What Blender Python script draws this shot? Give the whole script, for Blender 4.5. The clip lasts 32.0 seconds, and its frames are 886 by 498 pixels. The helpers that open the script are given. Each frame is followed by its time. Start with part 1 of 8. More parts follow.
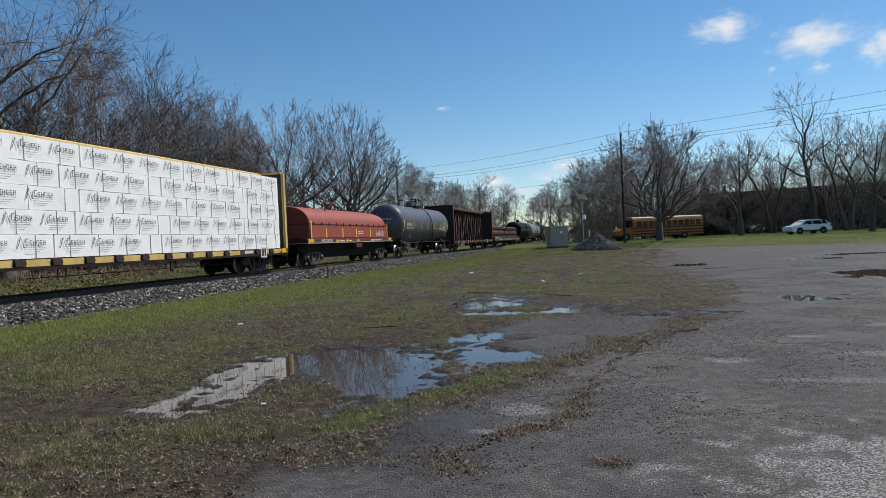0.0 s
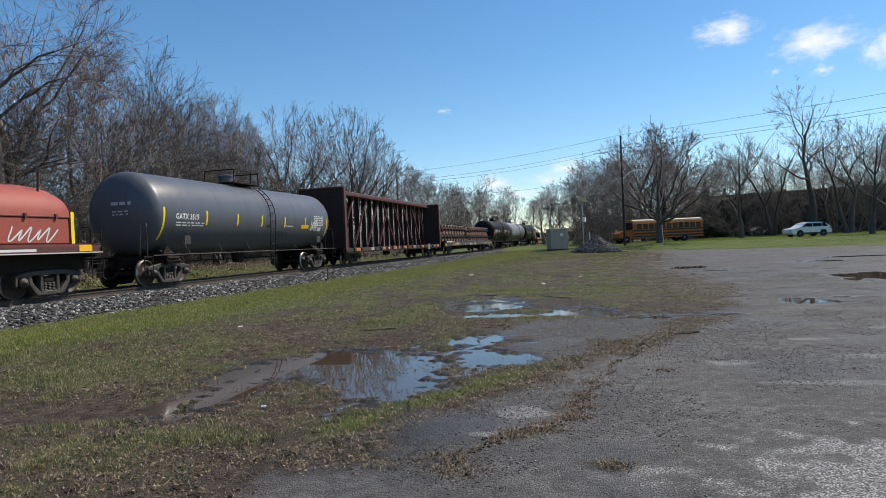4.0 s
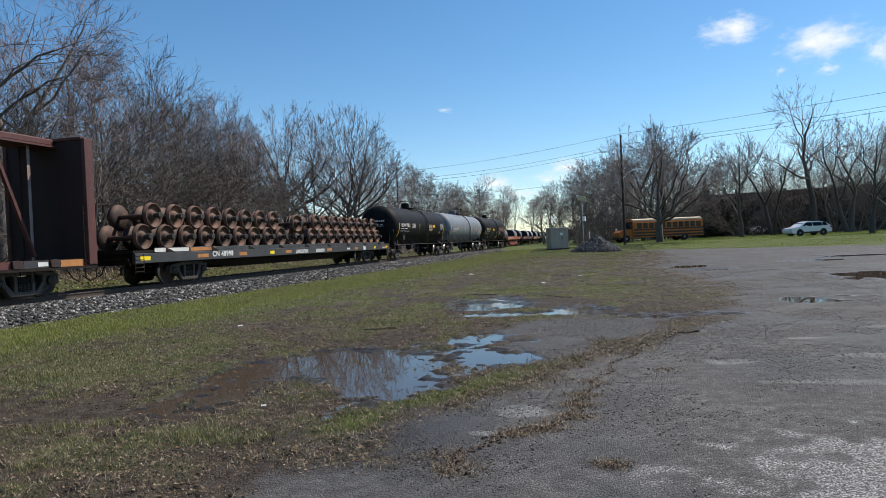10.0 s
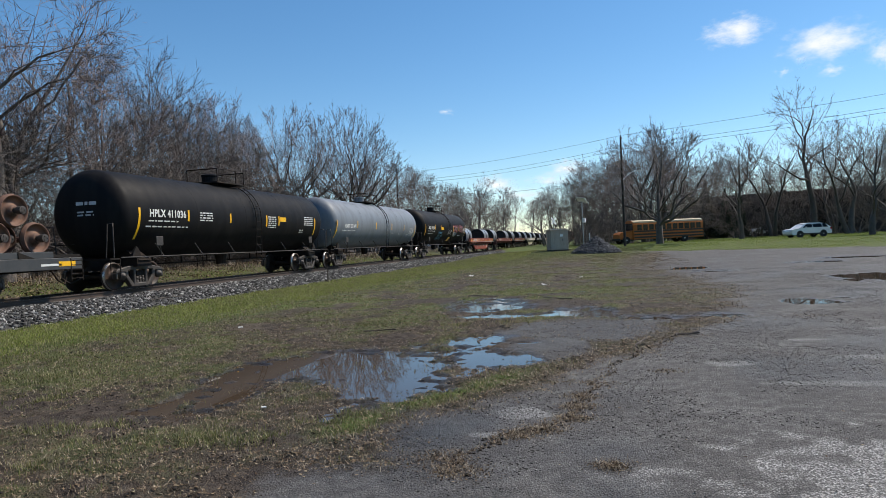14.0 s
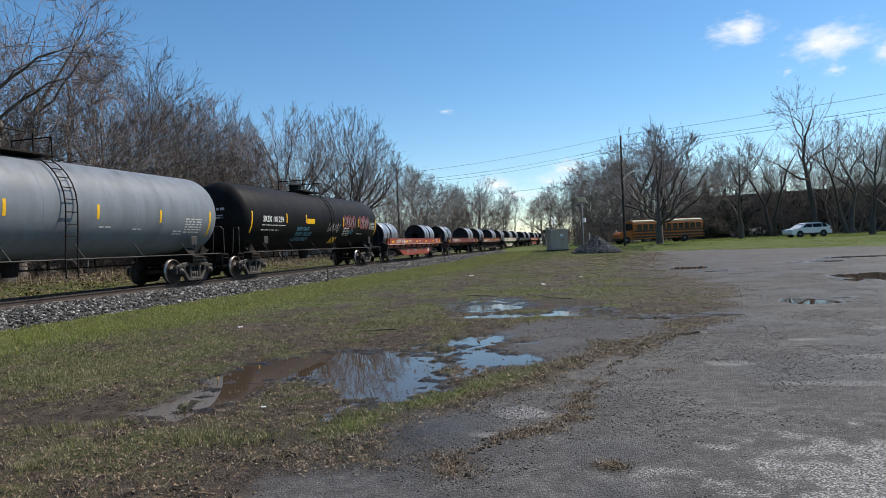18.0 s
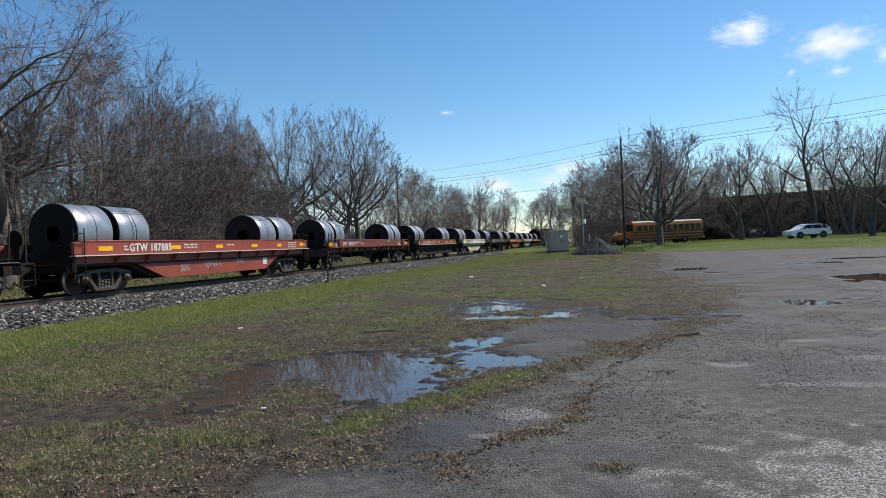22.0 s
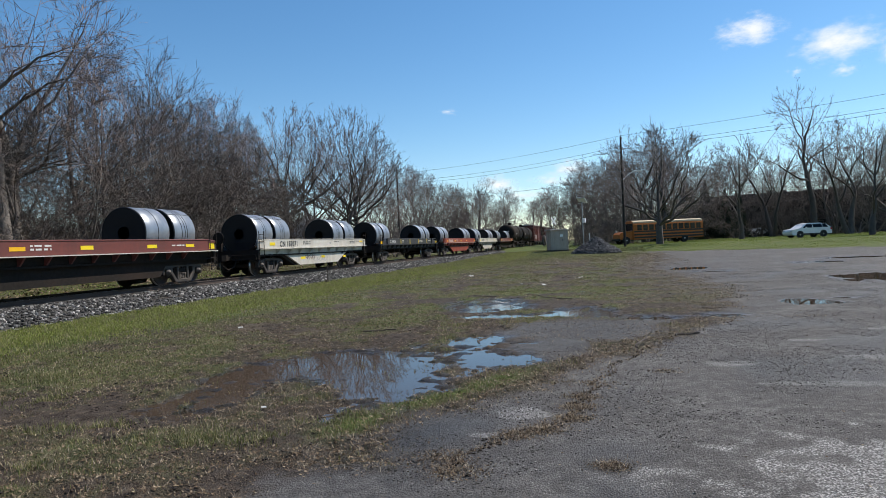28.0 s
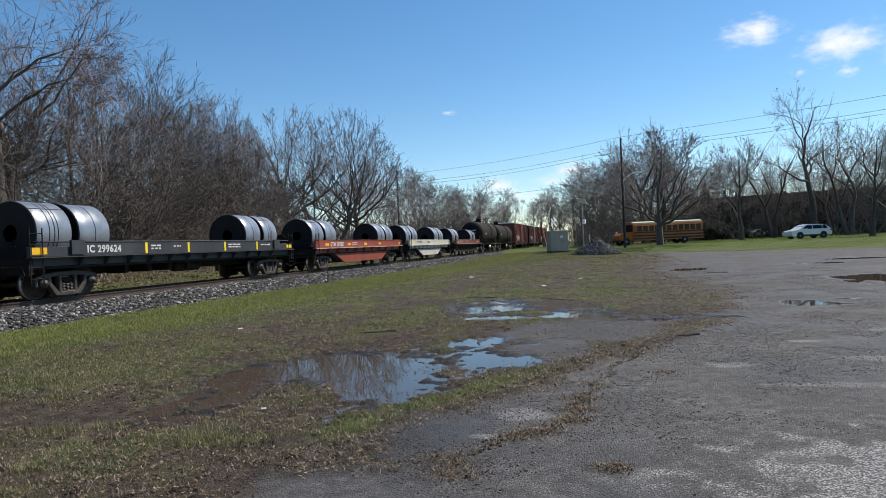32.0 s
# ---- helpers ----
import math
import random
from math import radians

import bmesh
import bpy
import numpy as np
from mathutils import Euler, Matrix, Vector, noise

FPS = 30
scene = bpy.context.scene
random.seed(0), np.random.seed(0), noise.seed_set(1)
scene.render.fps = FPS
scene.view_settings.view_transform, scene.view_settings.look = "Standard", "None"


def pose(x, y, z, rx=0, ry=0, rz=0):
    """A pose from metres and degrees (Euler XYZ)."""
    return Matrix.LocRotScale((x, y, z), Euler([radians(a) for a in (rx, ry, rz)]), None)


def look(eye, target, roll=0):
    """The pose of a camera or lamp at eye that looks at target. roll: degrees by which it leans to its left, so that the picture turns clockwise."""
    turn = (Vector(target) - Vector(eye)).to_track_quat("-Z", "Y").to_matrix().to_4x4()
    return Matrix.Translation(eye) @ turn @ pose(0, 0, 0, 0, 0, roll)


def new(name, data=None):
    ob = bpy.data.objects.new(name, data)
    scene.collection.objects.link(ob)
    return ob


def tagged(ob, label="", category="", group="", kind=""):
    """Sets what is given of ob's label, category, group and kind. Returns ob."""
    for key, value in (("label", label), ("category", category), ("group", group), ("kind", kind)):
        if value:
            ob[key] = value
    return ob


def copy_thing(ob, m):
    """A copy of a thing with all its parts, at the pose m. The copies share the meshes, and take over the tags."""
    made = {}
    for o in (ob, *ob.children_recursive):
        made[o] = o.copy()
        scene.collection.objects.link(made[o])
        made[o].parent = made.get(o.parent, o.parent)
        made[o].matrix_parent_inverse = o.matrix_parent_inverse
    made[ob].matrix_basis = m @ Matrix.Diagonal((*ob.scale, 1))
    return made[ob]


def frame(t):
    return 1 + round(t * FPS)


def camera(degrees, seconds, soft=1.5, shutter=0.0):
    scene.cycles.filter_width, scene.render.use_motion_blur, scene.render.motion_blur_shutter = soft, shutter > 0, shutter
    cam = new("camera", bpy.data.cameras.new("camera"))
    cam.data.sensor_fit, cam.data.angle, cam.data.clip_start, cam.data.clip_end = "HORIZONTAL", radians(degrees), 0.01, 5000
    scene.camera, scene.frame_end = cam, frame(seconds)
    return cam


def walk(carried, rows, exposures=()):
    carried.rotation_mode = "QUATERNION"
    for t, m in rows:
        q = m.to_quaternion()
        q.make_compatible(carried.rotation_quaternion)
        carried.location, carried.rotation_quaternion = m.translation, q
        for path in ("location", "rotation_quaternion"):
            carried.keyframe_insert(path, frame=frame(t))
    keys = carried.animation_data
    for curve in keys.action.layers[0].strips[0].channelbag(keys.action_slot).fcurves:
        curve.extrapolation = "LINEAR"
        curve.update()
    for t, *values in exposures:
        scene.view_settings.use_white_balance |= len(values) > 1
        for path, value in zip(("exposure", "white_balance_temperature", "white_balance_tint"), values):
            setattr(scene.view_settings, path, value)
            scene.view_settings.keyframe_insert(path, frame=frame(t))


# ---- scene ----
# Track runs along +y at TX; the train rolls towards -y. Ground near the camera is z = 0.
TX, RZ, SPEED = -16.57, 0.57, 7.0
EYE = Vector((0.0, 0.0, 1.55))
YAW, PITCH, ROLL, PX = 14.2, -0.46, -2.64, 1170.0


def aim(up, side=0.0):
    a, p = radians(YAW - side), radians(PITCH + up)
    way = Vector((-math.sin(a) * math.cos(p), math.cos(a) * math.cos(p), math.sin(p)))
    return look(EYE, EYE + way, ROLL)


cam = camera(67.64, 32.0, soft=0.75, shutter=0.0)
SWAY = [(0, -0.147), (0.5, -0.12), (1, 0), (2, 0), (3, 0.01), (3.5, 0.07), (5.5, 0.06), (6, 0.01), (6.5, 0.01), (7.5, 0.085), (9, 0.085), (9.5, 0.0),
        (10.5, 0.01), (11.5, 0.147), (12.5, 0.12), (13, 0.09), (14.5, 0.147), (16.5, 0.147), (17, 0.085), (18.5, 0.13), (19, 0.085),
        (20, 0.1), (21, 0.22), (22, 0.22), (23, 0.147), (24, 0.22), (25.5, 0.23), (27.5, 0.147), (28, 0.147), (29, 0.22),
        (30, 0.29), (30.5, 0.29), (31, 0.23), (32, 0.25)]
walk(cam, [(t, aim(up)) for t, up in SWAY], exposures=[(0, -0.15), (1.2, -0.13), (2.4, 0.14), (32, 0.16)])

# ---- light ----
SUN_AZ, SUN_EL = 48.0, 50.0
sky_world = bpy.data.worlds.new("sky")
scene.world = sky_world
sky_world.use_nodes = True
wn = sky_world.node_tree.nodes
sky = wn.new("ShaderNodeTexSky")
sky.sky_type = 'NISHITA'
sky.sun_disc = False
sky.sun_elevation, sky.sun_rotation = radians(SUN_EL), radians(SUN_AZ)
sky.air_density, sky.dust_density, sky.ozone_density, sky.altitude = 1.0, 0.1, 3.0, 300.0
wn["Background"].inputs[1].default_value = 0.125
rich = wn.new("ShaderNodeHueSaturation")
rich.inputs["Hue"].default_value, rich.inputs["Saturation"].default_value = 0.496, 1.20
sky_world.node_tree.links.new(sky.outputs[0], rich.inputs["Color"])
sky_world.node_tree.links.new(rich.outputs["Color"], wn["Background"].inputs[0])
sun_data = bpy.data.lights.new("sun", 'SUN')
sun_data.energy, sun_data.angle, sun_data.color = 5.0, radians(0.5), (1.0, 0.91, 0.79)
sun = new("sun", sun_data)
a, e = radians(SUN_AZ), radians(SUN_EL)
sun.matrix_world = look((0, 0, 60), Vector((0, 0, 60)) - Vector((math.sin(a) * math.cos(e), math.cos(a) * math.cos(e), math.sin(e))))

# ---- materials ----


def nodes_of(name):
    m = bpy.data.materials.new(name)
    m.use_nodes = True
    return m, m.node_tree.nodes, m.node_tree.links, m.node_tree.nodes["Principled BSDF"]


def surface(name, base, alt=None, scale=6.0, rough=0.6, metal=0.0, bump=0.15, dirt=None, dirt_amount=0.35, streak=0.0, patch=0.6, vary=0.0, spec=0.5):
    """Base and alt mixed by grain, dirt by broad patches and (streak) vertical runs; vary: a shift from piece to piece."""
    m, n, l, b = nodes_of(name)
    alt = alt or tuple(c * 0.75 for c in base)
    tc = n.new("ShaderNodeTexCoord")
    grain = n.new("ShaderNodeTexNoise")
    grain.inputs["Scale"].default_value, grain.inputs["Detail"].default_value, grain.inputs["Roughness"].default_value = scale, 6.0, 0.65
    l.new(tc.outputs["Object"], grain.inputs["Vector"])
    ramp = n.new("ShaderNodeValToRGB")
    ramp.color_ramp.elements[0].position, ramp.color_ramp.elements[1].position = 0.35, 0.68
    ramp.color_ramp.elements[0].color, ramp.color_ramp.elements[1].color = (*alt, 1), (*base, 1)
    l.new(grain.outputs["Fac"], ramp.inputs["Fac"])
    colour = ramp.outputs["Color"]
    if dirt:
        mp = n.new("ShaderNodeMapping")
        mp.inputs["Scale"].default_value = (1, 1, 0.12) if streak else (1, 1, 1)
        l.new(tc.outputs["Object"], mp.inputs["Vector"])
        broad = n.new("ShaderNodeTexNoise")
        broad.inputs["Scale"].default_value, broad.inputs["Detail"].default_value = patch * (4.0 if streak else 1.0), 7.0
        l.new(mp.outputs["Vector"], broad.inputs["Vector"])
        r2 = n.new("ShaderNodeValToRGB")
        r2.color_ramp.elements[0].position, r2.color_ramp.elements[1].position = 0.42, 0.72
        r2.color_ramp.elements[0].color, r2.color_ramp.elements[1].color = (0, 0, 0, 1), (dirt_amount,) * 3 + (1,)
        l.new(broad.outputs["Fac"], r2.inputs["Fac"])
        mix = n.new("ShaderNodeMixRGB")
        mix.inputs["Color2"].default_value = (*dirt, 1)
        l.new(r2.outputs["Color"], mix.inputs["Fac"])
        l.new(colour, mix.inputs["Color1"])
        colour = mix.outputs["Color"]
    if vary:
        info = n.new("ShaderNodeObjectInfo")
        hsv = n.new("ShaderNodeHueSaturation")
        mr = n.new("ShaderNodeMapRange")
        mr.inputs["To Min"].default_value, mr.inputs["To Max"].default_value = 1 - vary, 1 + vary
        l.new(info.outputs["Random"], mr.inputs["Value"])
        l.new(mr.outputs["Result"], hsv.inputs["Value"])
        l.new(colour, hsv.inputs["Color"])
        colour = hsv.outputs["Color"]
    l.new(colour, b.inputs["Base Color"])
    rr = n.new("ShaderNodeMapRange")
    rr.inputs["To Min"].default_value, rr.inputs["To Max"].default_value = max(0.02, rough - 0.12), min(1.0, rough + 0.12)
    l.new(grain.outputs["Fac"], rr.inputs["Value"])
    l.new(rr.outputs["Result"], b.inputs["Roughness"])
    b.inputs["Metallic"].default_value = metal
    b.inputs["Specular IOR Level"].default_value = spec
    if bump:
        bp = n.new("ShaderNodeBump")
        bp.inputs["Strength"].default_value, bp.inputs["Distance"].default_value = bump, 0.02
        l.new(grain.outputs["Fac"], bp.inputs["Height"])
        l.new(bp.outputs["Normal"], b.inputs["Normal"])
    return m


# ---- mesh helpers ----


def part(name, bm, material, parent=None, label="", smooth=False):
    me = bpy.data.meshes.new(name)
    if smooth:
        for fc in bm.faces:
            fc.smooth = True
    bm.to_mesh(me)
    bm.free()
    for mt in (material if isinstance(material, (list, tuple)) else [material]):
        me.materials.append(mt)
    ob = new(name, me)
    ob.parent = parent
    if label:
        ob["label"] = label
    return ob


def again(name, ob, parent, m=None, label=""):
    """Another part on the same mesh."""
    o = new(name, ob.data)
    o.parent = parent
    if m is not None:
        o.matrix_basis = m
    if label:
        o["label"] = label
    return o


def box(bm, x0, x1, y0, y1, z0, z1, bev=0.0, m=None):
    r = bmesh.ops.create_cube(bm, size=1.0)
    vs = r["verts"]
    for v in vs:
        v.co = Vector((x0 + (v.co.x + 0.5) * (x1 - x0), y0 + (v.co.y + 0.5) * (y1 - y0), z0 + (v.co.z + 0.5) * (z1 - z0)))
    if m is not None:
        bmesh.ops.transform(bm, matrix=m, verts=vs)
    if bev:
        es = list({ed for v in vs for ed in v.link_edges})
        bmesh.ops.bevel(bm, geom=es, offset=bev, segments=1, affect='EDGES')
    return bm


def B(*a, bev=0.0, m=None):
    return box(bmesh.new(), *a, bev=bev, m=m)


def tube(bm, p0, p1, r0, r1=None, seg=10, caps=True):
    p0, p1 = Vector(p0), Vector(p1)
    r1 = r0 if r1 is None else r1
    q = (p1 - p0).to_track_quat('Z', 'Y')
    rings = []
    for p, r in ((p0, r0), (p1, r1)):
        rings.append([bm.verts.new(p + q @ Vector((r * math.cos(2 * math.pi * i / seg), r * math.sin(2 * math.pi * i / seg), 0))) for i in range(seg)])
    for i in range(seg):
        bm.faces.new((rings[0][i], rings[0][(i + 1) % seg], rings[1][(i + 1) % seg], rings[1][i]))
    if caps:
        bm.faces.new(rings[0][::-1])
        bm.faces.new(rings[1])
    return bm


def path(bm, pts, r, seg=6):
    """One bent rod through the points."""
    pts = [Vector(p) for p in pts]
    rings, side = [], None
    for k, p in enumerate(pts):
        d = (pts[min(k + 1, len(pts) - 1)] - pts[max(k - 1, 0)]).normalized()
        if side is None:
            side = d.orthogonal().normalized()
        side = (side - d * side.dot(d)).normalized()
        up = d.cross(side)
        rings.append([bm.verts.new(p + (side * math.cos(2 * math.pi * i / seg) + up * math.sin(2 * math.pi * i / seg)) * r) for i in range(seg)])
    for a_, b_ in zip(rings[:-1], rings[1:]):
        for i in range(seg):
            bm.faces.new((a_[i], a_[(i + 1) % seg], b_[(i + 1) % seg], b_[i]))
    bm.faces.new(rings[0][::-1])
    bm.faces.new(rings[-1])
    return bm


def lathe(bm, profile, axis='y', seg=32, centre=(0, 0, 0)):
    """Turns (along, radius) pairs round an axis through centre."""
    c = Vector(centre)
    rings = []
    for along, r in profile:
        ring = []
        for i in range(seg):
            t = 2 * math.pi * i / seg
            ca, sa = r * math.cos(t), r * math.sin(t)
            ring.append(bm.verts.new(c + (Vector((ca, along, sa)) if axis == 'y' else Vector((along, ca, sa)) if axis == 'x' else Vector((ca, sa, along)))))
        rings.append(ring)
    for r0, r1 in zip(rings[:-1], rings[1:]):
        for i in range(seg):
            bm.faces.new((r0[i], r0[(i + 1) % seg], r1[(i + 1) % seg], r1[i]))
    if profile[0][1] > 1e-4:
        bm.faces.new(rings[0])
    if profile[-1][1] > 1e-4:
        bm.faces.new(rings[-1][::-1])
    bmesh.ops.recalc_face_normals(bm, faces=bm.faces)
    return bm


def prism(bm, pts, a0, a1, axis='y'):
    """A closed outline of (u, v) pairs pushed from a0 to a1 along an axis: y takes (x, z), x takes (y, z), z takes (x, y)."""
    def at(u, v, a):
        return (u, a, v) if axis == 'y' else (a, u, v) if axis == 'x' else (u, v, a)
    r0 = [bm.verts.new(at(u, v, a0)) for u, v in pts]
    r1 = [bm.verts.new(at(u, v, a1)) for u, v in pts]
    k = len(pts)
    f = [bm.faces.new(r0), bm.faces.new(r1[::-1])] + [bm.faces.new((r0[i], r1[i], r1[(i + 1) % k], r0[(i + 1) % k])) for i in range(k)]
    bmesh.ops.recalc_face_normals(bm, faces=f)
    return bm


def raw(name, verts, faces, material, parent=None, smooth=False):
    me = bpy.data.meshes.new(name)
    me.from_pydata(verts, [], faces)
    me.update()
    for mt in (material if isinstance(material, (list, tuple)) else [material]):
        me.materials.append(mt)
    if smooth:
        me.polygons.foreach_set("use_smooth", [True] * len(me.polygons))
    ob = new(name, me)
    ob.parent = parent
    return ob


def quads(name, co, idx, material, parent=None, smooth=True):
    """A mesh from arrays: co (n, 3), idx (m, k)."""
    me = bpy.data.meshes.new(name)
    k = idx.shape[1]
    me.vertices.add(len(co))
    me.vertices.foreach_set("co", np.ascontiguousarray(co, dtype=np.float32).ravel())
    me.loops.add(idx.size)
    me.loops.foreach_set("vertex_index", np.ascontiguousarray(idx, dtype=np.int32).ravel())
    me.polygons.add(len(idx))
    me.polygons.foreach_set("loop_start", np.arange(0, idx.size, k, dtype=np.int32))
    me.polygons.foreach_set("use_smooth", np.full(len(idx), smooth))
    me.update(calc_edges=True)
    me.materials.append(material)
    ob = new(name, me)
    ob.parent = parent
    return ob
RUST, SOOT, DUST = (0.16, 0.07, 0.035), (0.012, 0.011, 0.011), (0.22, 0.19, 0.15)
mt_black = surface("black_tank_paint", (0.0085, 0.0083, 0.0092), (0.006, 0.006, 0.007), 5, 0.6, 0.0, 0.05, DUST, 0.04, 1, 0.5, spec=0.12)
mt_grey = surface("grey_tank_paint", (0.094, 0.10, 0.117), (0.082, 0.087, 0.102), 5, 0.42, 0.0, 0.04, (0.045, 0.045, 0.047), 0.3, 1, 0.5, spec=0.45)
mt_pale = surface("pale_grey_tank_paint", (0.185, 0.205, 0.23), (0.165, 0.184, 0.207), 5, 0.5, 0.0, 0.04, (0.05, 0.05, 0.052), 0.4, 1, 0.5, spec=0.3)
mt_chassis = surface("sooty_underframe", (0.009, 0.008, 0.0075), (0.015, 0.012, 0.010), 9, 0.85, 0.0, 0.25, RUST, 0.10, spec=0.25)
mt_frame = surface("cast_truck_steel", (0.052, 0.045, 0.04), (0.026, 0.022, 0.02), 14, 0.6, 0.1, 0.3, (0.10, 0.078, 0.062), 0.5, 0, 3)
mt_wheel = surface("wheel_steel", (0.045, 0.036, 0.031), (0.03, 0.025, 0.022), 14, 0.6, 0.3, 0.2, RUST, 0.35, 0, 3)
mt_tread = surface("polished_tread", (0.42, 0.41, 0.40), (0.3, 0.29, 0.28), 14, 0.3, 0.9, 0.05)
mt_oxide = surface("oxide_red_paint", (0.30, 0.062, 0.040), (0.26, 0.052, 0.035), 6, 0.5, 0.0, 0.08, (0.09, 0.035, 0.025), 0.4, 1, 0.5)
mt_hood = surface("red_hood_paint", (0.33, 0.070, 0.045), (0.29, 0.058, 0.038), 5, 0.62, 0.0, 0.06, (0.15, 0.05, 0.04), 0.35, 1, 0.4)
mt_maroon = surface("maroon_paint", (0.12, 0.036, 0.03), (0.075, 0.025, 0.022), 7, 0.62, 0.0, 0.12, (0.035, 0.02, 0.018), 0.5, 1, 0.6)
# Worn maroon with sunlight mixed in, for the sun-facing flange of each post.
mt_post_lit = surface("sunlit_worn_posts", (0.27, 0.19, 0.175), (0.13, 0.07, 0.062), 9, 0.6, 0.0, 0.12, (0.45, 0.41, 0.39), 0.8, 1, 0.9)
# Near-black maroon; on post webs it holds the shade of their unlit side.
mt_bulk = surface("dark_and_shaded_maroon", (0.03, 0.014, 0.013), (0.018, 0.011, 0.011), 7, 0.75, 0.0, 0.12, (0.07, 0.03, 0.026), 0.25, 1, 0.6)
mt_brownred = surface("brown_red_paint", (0.17, 0.043, 0.032), (0.13, 0.034, 0.027), 7, 0.55, 0.0, 0.1, (0.06, 0.028, 0.022), 0.45, 1, 0.5)
mt_white = surface("weathered_white_paint", (0.60, 0.58, 0.53), (0.52, 0.49, 0.43), 6, 0.5, 0.0, 0.08, (0.26, 0.20, 0.14), 0.35, 1, 0.6)
mt_charcoal = surface("charcoal_paint", (0.035, 0.037, 0.042), (0.025, 0.026, 0.03), 7, 0.55, 0.0, 0.1, (0.09, 0.085, 0.08), 0.35, 1, 0.5)
mt_slate = surface("slate_sill_paint", (0.045, 0.046, 0.049), (0.035, 0.036, 0.038), 7, 0.5, 0.0, 0.08, (0.12, 0.11, 0.1), 0.3, 1, 0.5)
mt_yellow = surface("yellow_paint", (0.66, 0.47, 0.16), (0.58, 0.40, 0.13), 7, 0.5, 0.0, 0.08, (0.25, 0.15, 0.06), 0.4, 1, 0.7)
mt_sign = surface("reflective_yellow", (0.85, 0.48, 0.015), (0.78, 0.42, 0.012), 20, 0.35, 0.0, 0.0)
mt_lemon = surface("reflective_lemon", (0.85, 0.66, 0.02), (0.8, 0.6, 0.02), 20, 0.35, 0.0, 0.0)
mt_orange = surface("faded_orange_paint", (0.50, 0.22, 0.06), (0.40, 0.16, 0.05), 8, 0.6, 0.0, 0.1, (0.16, 0.07, 0.04), 0.5, 0, 2)
mt_letter = surface("white_lettering", (0.70, 0.70, 0.68), (0.6, 0.6, 0.58), 15, 0.55, 0.0, 0.0, (0.35, 0.33, 0.3), 0.35, 1, 1)
mt_dark_letter = surface("dark_lettering", (0.035, 0.035, 0.04), (0.05, 0.05, 0.05), 15, 0.6, 0.0, 0.0)
mt_pink = surface("pink_spray", (0.55, 0.16, 0.19), (0.45, 0.1, 0.13), 15, 0.55, 0.0, 0.0)
mt_blue = surface("blue_spray", (0.09, 0.25, 0.34), (0.06, 0.2, 0.28), 15, 0.55, 0.0, 0.0)
mt_haze = surface("pale_spray", (0.42, 0.42, 0.43), (0.3, 0.3, 0.31), 15, 0.55, 0.0, 0.0)
mt_coil = surface("hot_rolled_steel", (0.34, 0.37, 0.41), (0.26, 0.285, 0.32), 3, 0.36, 0.45, 0.03, (0.10, 0.11, 0.12), 0.45, 0, 0.9)
# Near-black end faces and bore: their shade is put into the colour.
mt_coil_face = surface("shaded_coil_wraps", (0.010, 0.011, 0.013), (0.006, 0.006, 0.007), 30, 0.55, 0.3, 0.2)
mt_band = surface("steel_band", (0.02, 0.02, 0.022), None, 9, 0.4, 0.6, 0.0)
mt_rustwheel = surface("rusted_wheel", (0.068, 0.037, 0.027), (0.032, 0.02, 0.016), 9, 0.7, 0.1, 0.3, (0.20, 0.085, 0.04), 0.5, 0, 2.5, vary=0.35)
mt_rustrim = surface("fresh_rust_rim", (0.13, 0.066, 0.043), (0.08, 0.042, 0.03), 9, 0.75, 0.1, 0.2, vary=0.25)
mt_wrap = surface("white_lumber_wrap", (0.93, 0.93, 0.92), (0.88, 0.88, 0.88), 2.5, 0.35, 0.0, 0.5, (0.78, 0.775, 0.76), 0.3, 0, 1.2)
mt_strap = surface("pale_binding_strap", (0.62, 0.62, 0.62), (0.5, 0.5, 0.5), 12, 0.5, 0.0, 0.0)
mt_print = surface("charcoal_print", (0.11, 0.115, 0.125), (0.16, 0.165, 0.175), 12, 0.6, 0.0, 0.0)
mt_fine = surface("pale_print", (0.42, 0.43, 0.45), (0.5, 0.51, 0.52), 12, 0.6, 0.0, 0.0)
# ---- the train: car space has x across (camera side +), y along the track, z over the rail ----
MOVING, ROLLING, DRIFT = [], [], []
R_W = 0.457


def car(name, label, category, u, group="freight cars"):
    e = tagged(new(name), label, category, group)
    MOVING.append((e, Vector((0, u, 0)), None))
    return e


def wheelset_mesh(bm, r=R_W, seg=28, axle=1.0):
    for s in (-1, 1):
        lathe(bm, [(s * 0.655, 0.12), (s * 0.665, r + 0.028), (s * 0.70, r + 0.024), (s * 0.712, r), (s * 0.79, r - 0.006), (s * 0.792, r - 0.055), (s * 0.74, r - 0.08),
                   (s * 0.725, 0.17), (s * 0.80, 0.14), (s * 0.81, 0.085)], 'x', seg)
        lathe(bm, [(s * 0.81, 0.075), (s * 0.98, 0.075), (s * 0.985, 0.105), (s * (axle + 0.09), 0.10), (s * (axle + 0.10), 0.04)], 'x', 12)
    tube(bm, (-0.7, 0, 0), (0.7, 0, 0), 0.085, seg=10)
    return bm


def wheel_mats(ob, r=R_W):
    """Shiny tread on the second material."""
    me = ob.data
    for p in me.polygons:
        rad = math.hypot(p.center.y, p.center.z)
        if rad > r - 0.03 and abs(p.center.x) > 0.70 and abs(p.normal.x) < 0.5:
            p.material_index = 1


TRUCK = {}


